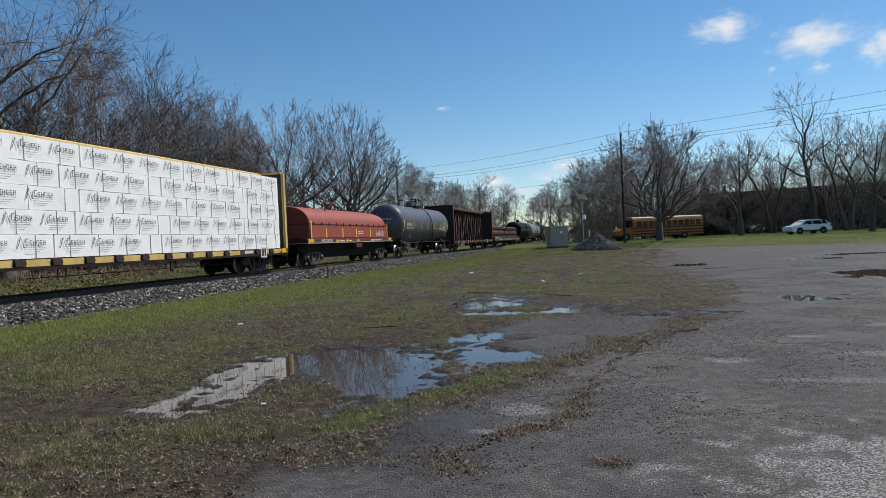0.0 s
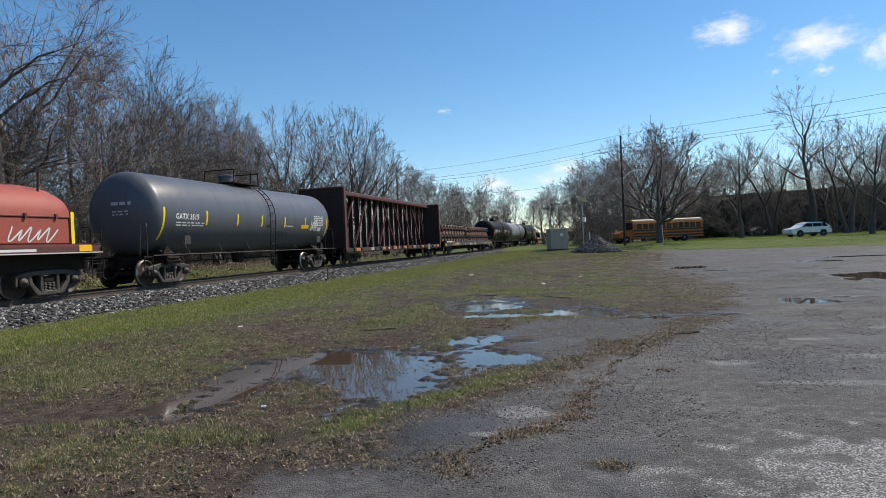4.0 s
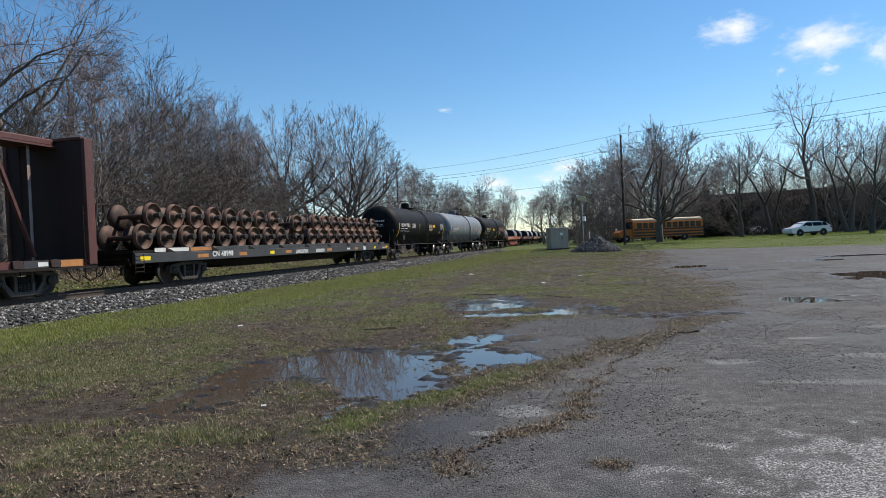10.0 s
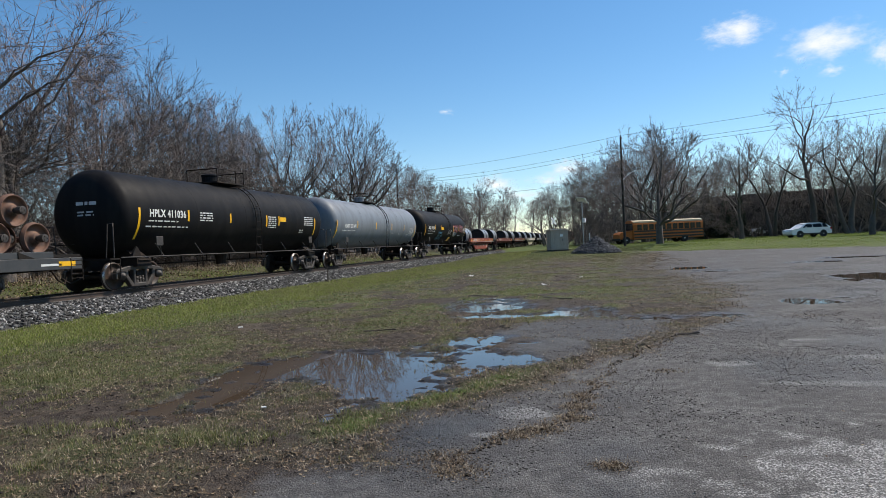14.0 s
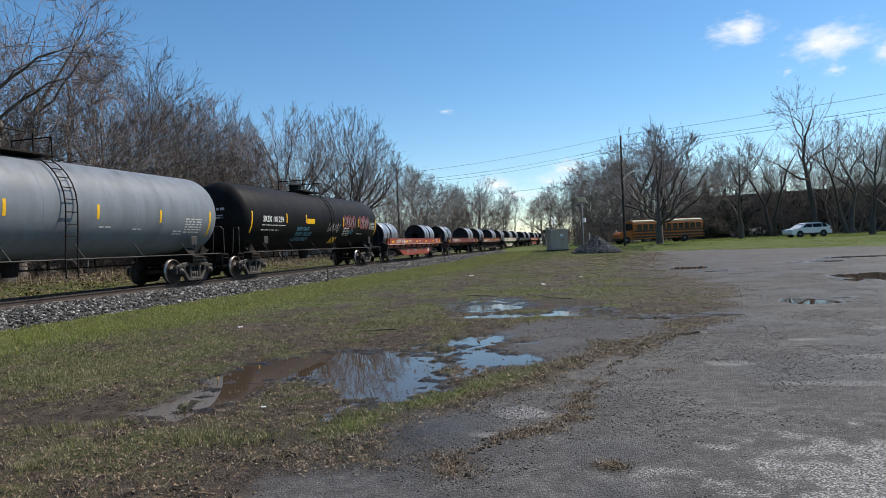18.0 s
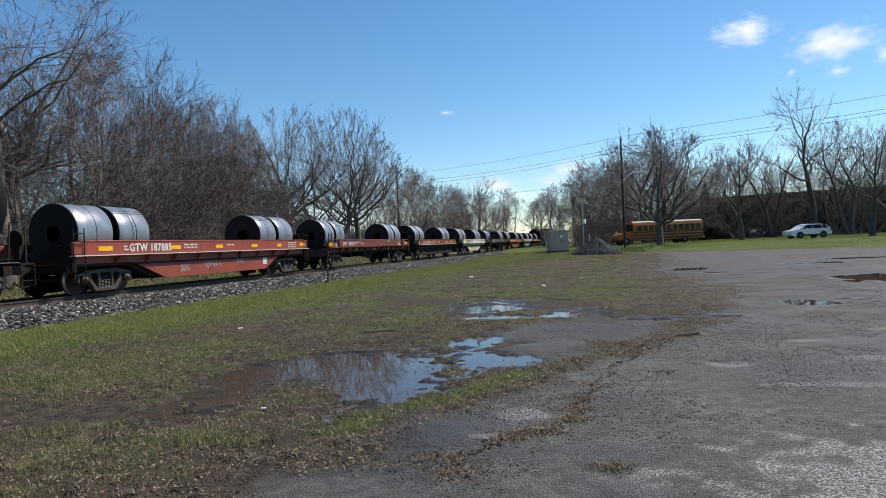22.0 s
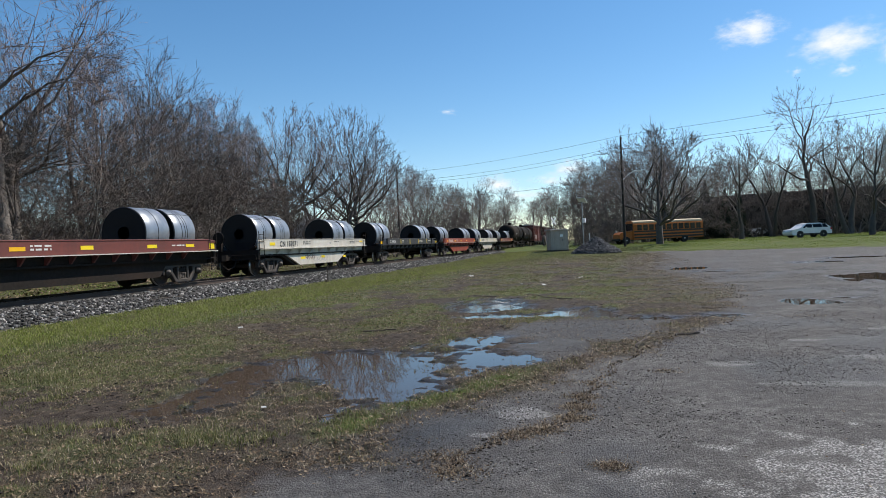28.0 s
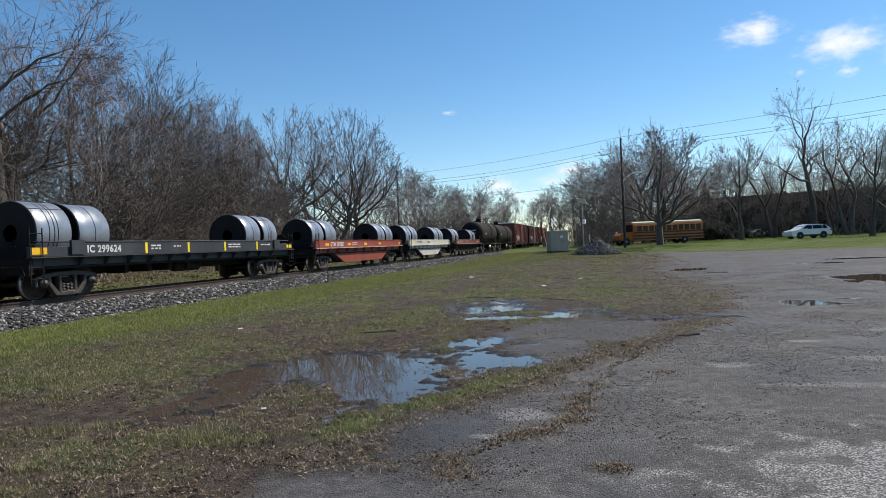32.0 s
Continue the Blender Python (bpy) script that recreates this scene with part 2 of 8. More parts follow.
def truck(parent, y):
    if not TRUCK:
        for key in ("bolster", "sideframe", "spring", "cap", "shoe", "brake_beam", "wheelset"):
            TRUCK[key] = None
    def use(key, name, build, mats, par, m, smooth=False):
        if TRUCK[key] is None:
            ob = part(name, build(), mats, par, smooth=smooth)
            ob.matrix_basis = m
            TRUCK[key] = ob
            if key == "wheelset":
                wheel_mats(ob)
            return ob
        return again(name, TRUCK[key], par, m)

    def bolster():
        bm = B(-1.06, 1.06, -0.19, 0.19, 0.42, 0.60, bev=0.03)
        lathe(bm, [(0.58, 0.25), (0.74, 0.25)], 'z', 14)
        return bm

    def sideframe():
        """One casting with two windows and a spring opening, as cells that share their corners."""
        half = [[(0, .64), (0, .78), (.42, .78), (.40, .64), (.34, .64), (.22, .64)], [(.40, .64), (.42, .78), (.62, .76), (.60, .62)], [(.60, .62), (.62, .76), (1.06, .68), (1.04, .58), (.73, .58)],
                [(1.04, .58), (1.06, .68), (1.14, .62), (1.15, .36), (1.07, .34)], [(.60, .62), (.73, .58), (.70, .38), (.57, .44)], [(.57, .44), (.70, .38), (.46, .08), (.34, .18)],
                [(.22, .64), (.34, .64), (.34, .18), (.22, .20)], [(.22, .20), (.34, .18), (.46, .08), (0, .06), (0, .20)]]
        bm = bmesh.new()
        at = {}

        def v(y_, z_, x_):
            k = (round(y_, 3), round(z_, 3), x_)
            if k not in at:
                at[k] = bm.verts.new((x_, y_, z_))
            return at[k]
        rim = {}
        for s in (-1, 1):
            for cell in half:
                pts = [(s * a_, b_) for a_, b_ in cell]
                for x_ in (-0.09, 0.09):
                    bm.faces.new([v(*p, x_) for p in pts])
                for p, q in zip(pts, pts[1:] + pts[:1]):
                    k = frozenset(((round(p[0], 3), p[1]), (round(q[0], 3), q[1])))
                    rim[k] = (p, q, rim.get(k, (0, 0, 0))[2] + 1)
        for p, q, n_ in rim.values():
            if n_ == 1:
                bm.faces.new((v(*p, -0.09), v(*q, -0.09), v(*q, 0.09), v(*p, 0.09)))
        bmesh.ops.recalc_face_normals(bm, faces=bm.faces)
        sharp = [ed for ed in bm.edges if len(ed.link_faces) == 2 and ed.link_faces[0].normal.dot(ed.link_faces[1].normal) < 0.3]
        bmesh.ops.bevel(bm, geom=sharp, offset=0.022, segments=1, affect='EDGES')
        return bm

    def cap():
        return lathe(bmesh.new(), [(0.02, 0.135), (0.13, 0.13), (0.135, 0.10), (0.175, 0.095), (0.18, 0.05), (0.20, 0.045)], 'x', 16)

    def spring():
        return lathe(bmesh.new(), [(0.195 + k * 0.0225, 0.072 if k % 2 else 0.05) for k in range(11)], 'z', 10)

    def brake_beam():
        return B(-0.72, 0.72, -0.035, 0.035, 0.30, 0.40, bev=0.01)

    def shoe():
        return prism(bmesh.new(), [(-0.03, 0.24), (0.05, 0.26), (0.02, 0.42), (0.05, 0.60), (-0.03, 0.60)], -0.05, 0.05, 'x')

    t = use("bolster", "truck", bolster, mt_chassis, parent, pose(0, y, 0))
    for s in (1, -1):
        flip = 0 if s > 0 else 180
        use("sideframe", "sideframe", sideframe, mt_frame, t, pose(s * 1.0, 0, 0, 0, 0, flip))
        for d in (-0.889, 0.889):
            use("cap", "bearing_cap", cap, mt_frame, t, pose(s * 1.0, d, R_W, 0, 0, flip), True)
            use("shoe", "brake_shoe", shoe, mt_chassis, t, pose(s * 0.75, d * 0.44, 0, 0, 0, 0 if d < 0 else 180))
        for d in (-0.14, 0.0, 0.14):
            use("spring", "spring", spring, mt_frame, t, pose(s * 1.02, d, 0, 0, 0, flip))
    for d in (-0.33, 0.33):
        use("brake_beam", "brake_beam", brake_beam, mt_chassis, t, pose(0, d, 0))
    for d in (-0.889, 0.889):
        w = use("wheelset", "wheelset", lambda: wheelset_mesh(bmesh.new()), [mt_wheel, mt_tread], t, pose(0, d, R_W), True)
        ROLLING.append((w, d))
    return t


def coupler(parent, y, way):
    """Drawbar and knuckle past the end of a car; way: -1 at the low end."""
    bm = B(-0.07, 0.07, min(y, y + way * 0.5), max(y, y + way * 0.5), 0.76, 0.92)
    prism(bm, [(-0.16, y + way * 0.42), (0.14, y + way * 0.42), (0.17, y + way * 0.62), (0.05, y + way * 0.78), (-0.17, y + way * 0.74)], 0.72, 0.98, 'z')
    path(bm, [(0.3, y, 0.8), (0.32, y + way * 0.25, 0.45), (0.22, y + way * 0.6, 0.32), (0.1, y + way * 0.8, 0.5)], 0.025)
    return part("coupler", bm, mt_chassis, parent)


def flat_side(x):
    return lambda p: Vector((x, p[0], p[1]))


def round_side(r, cz):
    return lambda p: Vector((math.sqrt(max(0.0, (r + 0.006) ** 2 - (p[1] - cz) ** 2)), p[0], p[1]))


def lettering(parent, body, y, z, h, material, side, stretch=1.0, name="lettering", label=""):
    cu = bpy.data.curves.new("lettering", 'FONT')
    cu.body, cu.size, cu.resolution_u = body, h / 0.70, 3
    cu.space_character, cu.offset = 1.12, h * 0.05
    ob = new("lettering_source", cu)
    bpy.context.view_layer.update()
    me = bpy.data.meshes.new_from_object(ob.evaluated_get(bpy.context.evaluated_depsgraph_get()))
    bpy.data.objects.remove(ob)
    for v in me.vertices:
        v.co = side((y + v.co.x * stretch, z + v.co.y))
    me.materials.clear()
    me.materials.append(material)
    o = new(name, me)
    o.parent = parent
    if label:
        o["label"] = label
    return o


def bars(parent, rows, material, side, name="small_print", label=""):
    """Plain bars for print too small to read: rows of (y0, y1, z0, z1)."""
    bm = bmesh.new()
    for y0, y1, z0, z1 in rows:
        n = max(1, int((z1 - z0) / 0.12))
        for i in range(n):
            a, b = z0 + (z1 - z0) * i / n, z0 + (z1 - z0) * (i + 1) / n
            bm.faces.new([bm.verts.new(side(p)) for p in ((y0, a), (y1, a), (y1, b), (y0, b))])
    return part(name, bm, material, parent, label)


def print_block(y, z, w, lines, h=0.045, gap=0.05, seed=1):
    rng = random.Random(seed)
    out = []
    for i in range(lines):
        yy = y
        while yy < y + w:
            l = rng.uniform(0.08, 0.3)
            out.append((yy, min(yy + l, y + w), z - i * (h + gap), z - i * (h + gap) + h))
            yy += l + rng.uniform(0.04, 0.1)
    return out


def scribble(parent, y, z, w, h, loops, material, side, seed, r=0.018, label="spray-painted tag"):
    """A looping spray line, flat on the side."""
    rng = random.Random(seed)
    bm = bmesh.new()
    pts = []
    n = loops * 10
    ph = rng.uniform(0, 6)
    for i in range(n + 1):
        t = i / n
        pts.append((y + w * (t + 0.09 * math.sin(2 * math.pi * loops * t + ph)) + rng.uniform(-0.02, 0.02) * w / loops,
                    z + h * (0.5 + 0.42 * math.sin(2 * math.pi * loops * t * 1.0 + 1.3) + 0.1 * math.sin(17 * t + ph))))
    for (a0, b0), (a1, b1) in zip(pts[:-1], pts[1:]):
        d = math.hypot(a1 - a0, b1 - b0) or 1
        nx, nz = -(b1 - b0) / d * r, (a1 - a0) / d * r
        bm.faces.new([bm.verts.new(side(p)) for p in ((a0 + nx, b0 + nz), (a0 - nx, b0 - nz), (a1 - nx, b1 - nz), (a1 + nx, b1 + nz))])
    return part("graffiti", bm, material, parent, label)


def ladder(parent, x, y, z0, z1, w=0.42, n=4, material=None, name="ladder"):
    """Two stiles along y and rungs, standing at x."""
    bm = bmesh.new()
    for s in (0, w):
        tube(bm, (x, y + s, z0), (x, y + s, z1), 0.018, seg=6)
    for i in range(n):
        z = z0 + (z1 - z0) * (i + 0.5) / n
        tube(bm, (x, y, z), (x, y + w, z), 0.014, seg=6)
    return part(name, bm, material or mt_chassis, parent)


def end_gear(parent, y, way, x=1.42, top=1.9, material=None):
    """Ladder, cut lever and grab irons at one end."""
    ladder(parent, x, y - 0.42 if way > 0 else y, 0.45, top, 0.42, 5, material)
    bm = bmesh.new()
    path(bm, [(-1.3, y + way * 0.12, 0.95), (1.3, y + way * 0.12, 0.95), (1.38, y + way * 0.12, 0.7)], 0.016)
    tube(bm, (0.4, y + way * 0.1, 1.5), (1.1, y + way * 0.1, 1.5), 0.014, seg=6)
    part("cut_lever", bm, mt_chassis, parent)
    hw = bmesh.new()
    if way < 0:
        lathe(hw, [(-0.02, 0.27), (0.0, 0.285), (0.02, 0.27), (0.0, 0.25)], 'y', 18, (-0.5, y - 0.12, 1.75))
        for k in range(4):
            a = k * math.pi / 4
            tube(hw, (-0.5 - 0.25 * math.cos(a), y - 0.12, 1.75 - 0.25 * math.sin(a)), (-0.5 + 0.25 * math.cos(a), y - 0.12, 1.75 + 0.25 * math.sin(a)), 0.012, seg=5)
        box(hw, -0.62, -0.38, y - 0.1, y + 0.06, 1.15, 1.9)
        part("brake_wheel", hw, mt_chassis, parent)
    else:
        hw.free()


def tank_car(name, label, u, a, b, r, cz, paint, marks):
    """a, b: where the round shell meets its heads, in train metres."""
    c = car(name, label, "tank car", u)
    a, b = a - u, b - u
    L, mid = b - a, (a + b) / 2
    side = round_side(r, cz)
    prof = [(a - 0.62 * math.sin(q), r * math.cos(q)) for q in [radians(d) for d in (89.9, 75, 60, 45, 30, 15)]]
    shell = part("tank_shell", lathe(bmesh.new(), [(y, q) for y, q in prof] + [(a + L * k / 8, r) for k in range(9)] + [(a + b - y, q) for y, q in prof[::-1]], 'y', 48, (0, 0, cz)), paint, c, smooth=True)
    for y in (a + L * 0.25, mid - 0.2, a + L * 0.72):
        part("weld_band", lathe(bmesh.new(), [(y - 0.02, r - 0.01), (y - 0.015, r + 0.003), (y + 0.015, r + 0.003), (y + 0.02, r - 0.01)], 'y', 40, (0, 0, cz)), paint, c)
    # underframe: bolsters, stub sills, jacket saddles
    for y, way in ((a + 0.8, -1), (b - 0.8, 1)):
        truck(c, y)
        bm = B(-1.25, 1.25, y - 0.35, y + 0.35, 0.74, 1.0)
        prism(bm, [(-1.3, 0.95), (-0.75, cz - math.sqrt(r * r - 0.75 ** 2) + 0.03), (0.75, cz - math.sqrt(r * r - 0.75 ** 2) + 0.03), (1.3, 0.95)], y - 0.3, y + 0.3)
        part("bolster_saddle", bm, mt_chassis, c)
        end = a - 0.75 if way < 0 else b + 0.75
        part("stub_sill", B(-0.22, 0.22, min(y, end), max(y, end), 0.66, 1.02), mt_chassis, c)
        part("end_platform", B(-1.42, 1.42, end - 0.22, end + 0.22, 1.0, 1.05), mt_chassis, c)
        for s in (-1, 1):
            part("hand_rail", path(bmesh.new(), [(s * 1.38, end, 1.05), (s * 1.38, end, 2.05), (s * 1.3, end - way * 0.1, 2.15), (s * 1.05, end - way * 0.15, 2.15), (s * 0.95, end - way * 0.15, 1.05)], 0.02), mt_frame, c)
        yp = y - way * 0.55
        holder = part("placard_post", path(bmesh.new(), [(1.42, yp + 0.12, 1.05), (1.45, yp, 1.62)], 0.022), mt_frame, c)
        part("placard_plate", B(1.462, 1.48, yp - 0.18, yp + 0.18, 1.42, 1.74, bev=0.01), mt_frame, holder, "square grey placard plate")
        part("valve_bracket", prism(bmesh.new(), [(y + way * 0.1, 1.05), (y + way * 0.55, 1.05), (y + way * 0.5, 1.2), (y + way * 0.34, 1.42), (y + way * 0.22, 1.3)], 1.16, 1.24, 'x'), mt_chassis, c)
        ladder(c, 1.42, end - 0.21, 0.42, 1.02, 0.42, 2)
        coupler(c, end, way)
    bm = bmesh.new()
    for x0, x1, z0, z1 in print_block(-0.1, cz + 0.25, 0.75, 1, 0.11, 0.05, int(u)) + print_block(-0.05, cz, 0.6, 2, 0.05, 0.05, int(u) + 1):
        q = []
        for xx, zz in ((x0, z0), (x1, z0), (x1, z1), (x0, z1)):
            rr = min(1.0, math.hypot(xx, zz - cz) / r)
            q.append(bm.verts.new((xx, a - 0.62 * math.sqrt(1 - rr * rr) - 0.012, zz)))
        bm.faces.new(q)
    part("end_print", bm, mt_fine, c, "small white stencilled print")
    # long side rails with struts
    for s in (-1, 1):
        bm = bmesh.new()
        path(bm, [(s * 1.42, a - 0.5, 1.06), (s * 1.42, b + 0.5, 1.06)], 0.022)
        for k in range(6):
            y = a + 1.6 + (L - 3.2) * k / 5
            path(bm, [(s * 1.42, y, 1.06), (s * 1.2, y - 0.15, 1.5)], 0.018)
        part("side_rail", bm, mt_frame, c)
    bm = bmesh.new()
    lathe(bm, [(0.62, 0.12), (0.62, 0.2), (0.95, 0.24), (cz - r + 0.05, 0.3)], 'z', 12, (0, mid, 0))
    for k in range(7):
        tube(bm, (-0.7, a + 1.9 + (L - 3.8) * k / 6, 1.12), (-0.7, a + 1.9 + (L - 3.8) * k / 6, 0.74), 0.03, seg=5)
    tube(bm, (-0.7, a + 1.5, 0.78), (-0.7, b - 1.5, 0.78), 0.03, seg=6)
    part("outlet_pipe", bm, mt_chassis, c)
    # top fittings
    top = cz + r
    part("dome", lathe(bmesh.new(), [(top - 0.1, 0.33), (top + 0.34, 0.33), (top + 0.36, 0.36), (top + 0.42, 0.36), (top + 0.45, 0.3)], 'z', 20, (0, mid - 0.55, 0)), paint, c, smooth=False)
    part("top_platform", B(-0.75, 0.75, mid - 1.15, mid + 1.0, top + 0.03, top + 0.08), mt_chassis, c)
    bm = bmesh.new()
    for s in (-0.72, 0.72):
        path(bm, [(s, mid - 1.1, top), (s, mid - 1.1, top + 0.62), (s, mid + 0.3, top + 0.62), (s, mid + 0.3, top)], 0.022)
        path(bm, [(s, mid + 0.95, top), (s, mid + 0.95, top + 0.6)], 0.022)
    path(bm, [(-0.72, mid - 1.1, top + 0.62), (0.72, mid - 1.1, top + 0.62)], 0.022)
    path(bm, [(-0.72, mid + 0.95, top + 0.6), (0.72, mid + 0.95, top + 0.6)], 0.022)
    part("platform_railing", bm, mt_chassis, c)
    for s in (-1, 1):
        bm = bmesh.new()
        arc = [(s * (r + 0.09) * math.sin(q), cz + (r + 0.09) * math.cos(q)) for q in [radians(d) for d in (28, 40, 52, 64, 76, 90)]] + [(s * (r + 0.06), 1.9), (s * 1.5, 1.2), (s * 1.5, 0.5)]
        for d in (0.0, 0.44):
            path(bm, [(x, mid + 0.45 + d, z) for x, z in arc], 0.02)
        for i, ((x0, z0), (x1, z1)) in enumerate(zip(arc[:-1], arc[1:])):
            n = 2 if i > 4 else 1
            for k in range(n):
                t = (k + 0.5) / n
                tube(bm, (x0 + (x1 - x0) * t, mid + 0.45, z0 + (z1 - z0) * t), (x0 + (x1 - x0) * t, mid + 0.89, z0 + (z1 - z0) * t), 0.016, seg=5)
        part("side_ladder", bm, mt_chassis, c)
    # reflective strips
    for y, z0, z1 in marks.get("strips", ()):
        bars(c, [(y - u - 0.05, y - u + 0.05, z0, z1)], mt_lemon if marks.get("lemon") else mt_sign, side, "reflector_strip", "yellow reflective strip")
    for y0, y1, z0, z1 in marks.get("plates", ()):
        bars(c, [(y0 - u, y1 - u, z0, z1)], mt_sign, side, "marking_plate", "orange-yellow marking plate")
    for body, y, z, h in marks.get("text", ()):
        lettering(c, body, y - u, z, h, mt_letter, side, 0.88)
    for k, (y, z, w, n) in enumerate(marks.get("blocks", ())):
        bars(c, print_block(y - u, z, w, n, seed=k + int(u)), mt_letter, side)
    return c, side


def centerbeam(name, label, u, u1, paint, sill_plate, loaded):
    c = car(name, label, "centerbeam car", u)
    L = u1 - u
    for y in (2.2, L - 2.2):
        truck(c, y)
    part("centre_sill", prism(bmesh.new(), [(0.2, 0.72), (L - 0.2, 0.72), (L - 0.2, 1.0), (0.2, 1.0)], -0.25, 0.25, 'x'), mt_chassis, c)
    part("deck", B(-1.36, 1.36, 0.15, L - 0.15, 0.96, 1.04), mt_chassis, c)
    for s in (-1, 1):
        part("side_sill", B(min(s * 1.36, s * 1.48), max(s * 1.36, s * 1.48), 0.0, L, 0.74, 0.82), mt_chassis, c)
        part("deck_edge", B(min(s * 1.30, s * 1.42), max(s * 1.30, s * 1.42), 0.0, L, 0.80, 1.02), mt_maroon, c)
    n = 18
    for k in range(n):
        y0 = 0.3 + (L - 0.6) * k / n
        if k == n - 3 or k == 3:
            continue
        pl = part("edge_plate", B(1.42, 1.435, y0 + 0.2, y0 + (L - 0.6) / n - 0.22, 0.825, 1.015), sill_plate[k % len(sill_plate)] if not loaded else mt_yellow, c)
        bm = prism(bmesh.new(), [(y0 - 0.18, 0.83), (y0 + 0.12, 0.83), (y0 + 0.16, 0.93), (y0 + 0.0, 1.05), (y0 - 0.2, 1.02)], 1.42, 1.5, 'x')
        part("winch", bm, mt_bulk, c)
    for y, way in ((0.0, -1), (L, 1)):
        dp = 0.2 if loaded else 0.32
        y0, y1 = (0.0, dp) if way < 0 else (L - dp, L)
        # Empty car's bulkheads and ribs are near-black, far darker than the frame.
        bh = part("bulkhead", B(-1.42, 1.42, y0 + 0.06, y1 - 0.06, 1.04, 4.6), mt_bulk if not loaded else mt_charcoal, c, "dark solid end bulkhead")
        bm = bmesh.new()
        for s in (-1, 1):
            box(bm, s * 1.45 - 0.06, s * 1.45 + 0.06, y0, y1, 0.85, 4.62, 0.012)
        box(bm, -1.39, 1.39, y0, y1, 4.6, 4.68, 0.01)
        part("bulkhead_frame", bm, paint, c)
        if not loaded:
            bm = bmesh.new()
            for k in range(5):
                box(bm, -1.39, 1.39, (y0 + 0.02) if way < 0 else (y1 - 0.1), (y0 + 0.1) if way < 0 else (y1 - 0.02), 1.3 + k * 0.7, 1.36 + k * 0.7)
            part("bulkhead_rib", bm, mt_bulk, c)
        end_gear(c, y, way, 1.44, 2.6)
        coupler(c, y, way)
    # centre truss
    part("top_chord", B(-0.42, 0.42, 0.3, L - 0.3, 4.46, 4.66, bev=0.03), paint if loaded else mt_maroon, c)
    part("top_chord_lip", B(-0.5, 0.5, 0.3, L - 0.3, 4.40, 4.458), paint if loaded else mt_maroon, c)
    if not loaded:
        m = 18
        ys = [1.0 + (L - 2.0) * k / (m - 1) for k in range(m)]
        bm = bmesh.new()
        box(bm, -0.12, 0.12, -0.02, 0.02, 1.04, 4.40)
        for s in (-1, 1):
            box(bm, s * 0.138 - 0.018, s * 0.138 + 0.018, -0.055, 0.055, 1.04, 4.40)
        first = part("post", bm, [mt_bulk, mt_post_lit], c)
        # Sunlit tone painted on camera-side flange faces, shade tone on the rest.
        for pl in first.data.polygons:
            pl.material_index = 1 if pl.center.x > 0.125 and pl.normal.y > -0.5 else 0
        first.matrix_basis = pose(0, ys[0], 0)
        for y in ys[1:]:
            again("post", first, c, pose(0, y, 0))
        pairs = [(k, k + 2) for k in range(8, 16, 2)] + [(k, k - 2) for k in range(9, 1, -2)] + [(16, 17), (1, 0)]
        for i, j in pairs:
            bm = bmesh.new()
            p0, p1 = Vector((0.20, ys[i], 4.25)), Vector((0.20, ys[j], 1.15))
            d = p1 - p0
            box(bm, -0.045, 0.045, -0.055, 0.055, 0, d.length, m=Matrix.Translation(p0) @ d.to_track_quat('Z', 'X').to_matrix().to_4x4())
            part("diagonal_brace", bm, mt_maroon, c)
        for y in (3.4, 8.2, 14.4, 17.9, 20.0):
            part("step_iron", path(bmesh.new(), [(1.25, y, 0.78), (1.25, y, 0.45), (1.25, y + 0.45, 0.45), (1.25, y + 0.45, 0.78)], 0.016), mt_chassis, c)
        part("brake_pipe", path(bmesh.new(), [(1.25, 2.8, 0.52), (1.25, L - 3.0, 0.52)], 0.014), mt_chassis, c)
        part("brake_cylinder", lathe(bmesh.new(), [(-0.4, 0.16), (0.3, 0.16), (0.42, 0.06)], 'y', 14, (0.7, L * 0.42, 0.58)), mt_chassis, c)
    else:
        part("centre_web", B(-0.05, 0.05, 0.3, L - 0.3, 1.04, 4.42), paint, c)
        for y in (9.0, 14.0, 17.5):
            part("step_iron", path(bmesh.new(), [(1.25, y, 0.78), (1.25, y, 0.45), (1.25, y + 0.3, 0.45), (1.25, y + 0.3, 0.78)], 0.016), mt_chassis, c)
        part("brake_pipe", path(bmesh.new(), [(1.25, 8.0, 0.5), (1.25, L - 3.6, 0.5)], 0.014), mt_chassis, c)
    return c


# lumber-loaded and empty centerbeam cars
beam_a = centerbeam("centerbeam_flatcar", "yellow centerbeam flatcar stacked high with white-wrapped lumber", 6.6, 29.1, mt_yellow, [mt_yellow], True)
fs = flat_side(1.442)
bars(beam_a, [(18.7, 19.4, 0.87, 0.99)], mt_letter, fs, "car_mark", "white painted mark")
bars(beam_a, [(19.95, 20.45, 0.66, 1.12)], mt_letter, flat_side(1.505), "label_plate", "white label plate")
bars(beam_a, [(20.02, 20.18, 0.72, 1.06), (20.24, 20.38, 0.72, 1.06)], mt_dark_letter, flat_side(1.509), "label_print")
bars(beam_a, [(21.9, 22.48, 0.83, 1.03)], mt_sign, flat_side(1.51), "end_reflector", "orange-yellow end plate")

beam_d = centerbeam("centerbeam_flatcar", "empty maroon centerbeam flatcar with rusty truss posts", 64.36, 86.86, mt_maroon, [mt_charcoal, mt_orange, mt_maroon, mt_orange], False)
bars(beam_d, [(4.4, 5.35, 0.83, 1.0)], mt_letter, flat_side(1.445), "label_plate", "white number plate")
lettering(beam_d, "TH 873973", 4.45, 0.85, 0.13, mt_dark_letter, flat_side(1.449))
bars(beam_d, [(18.15, 18.65, 0.68, 1.1)], mt_letter, flat_side(1.505), "label_plate", "white label plate")
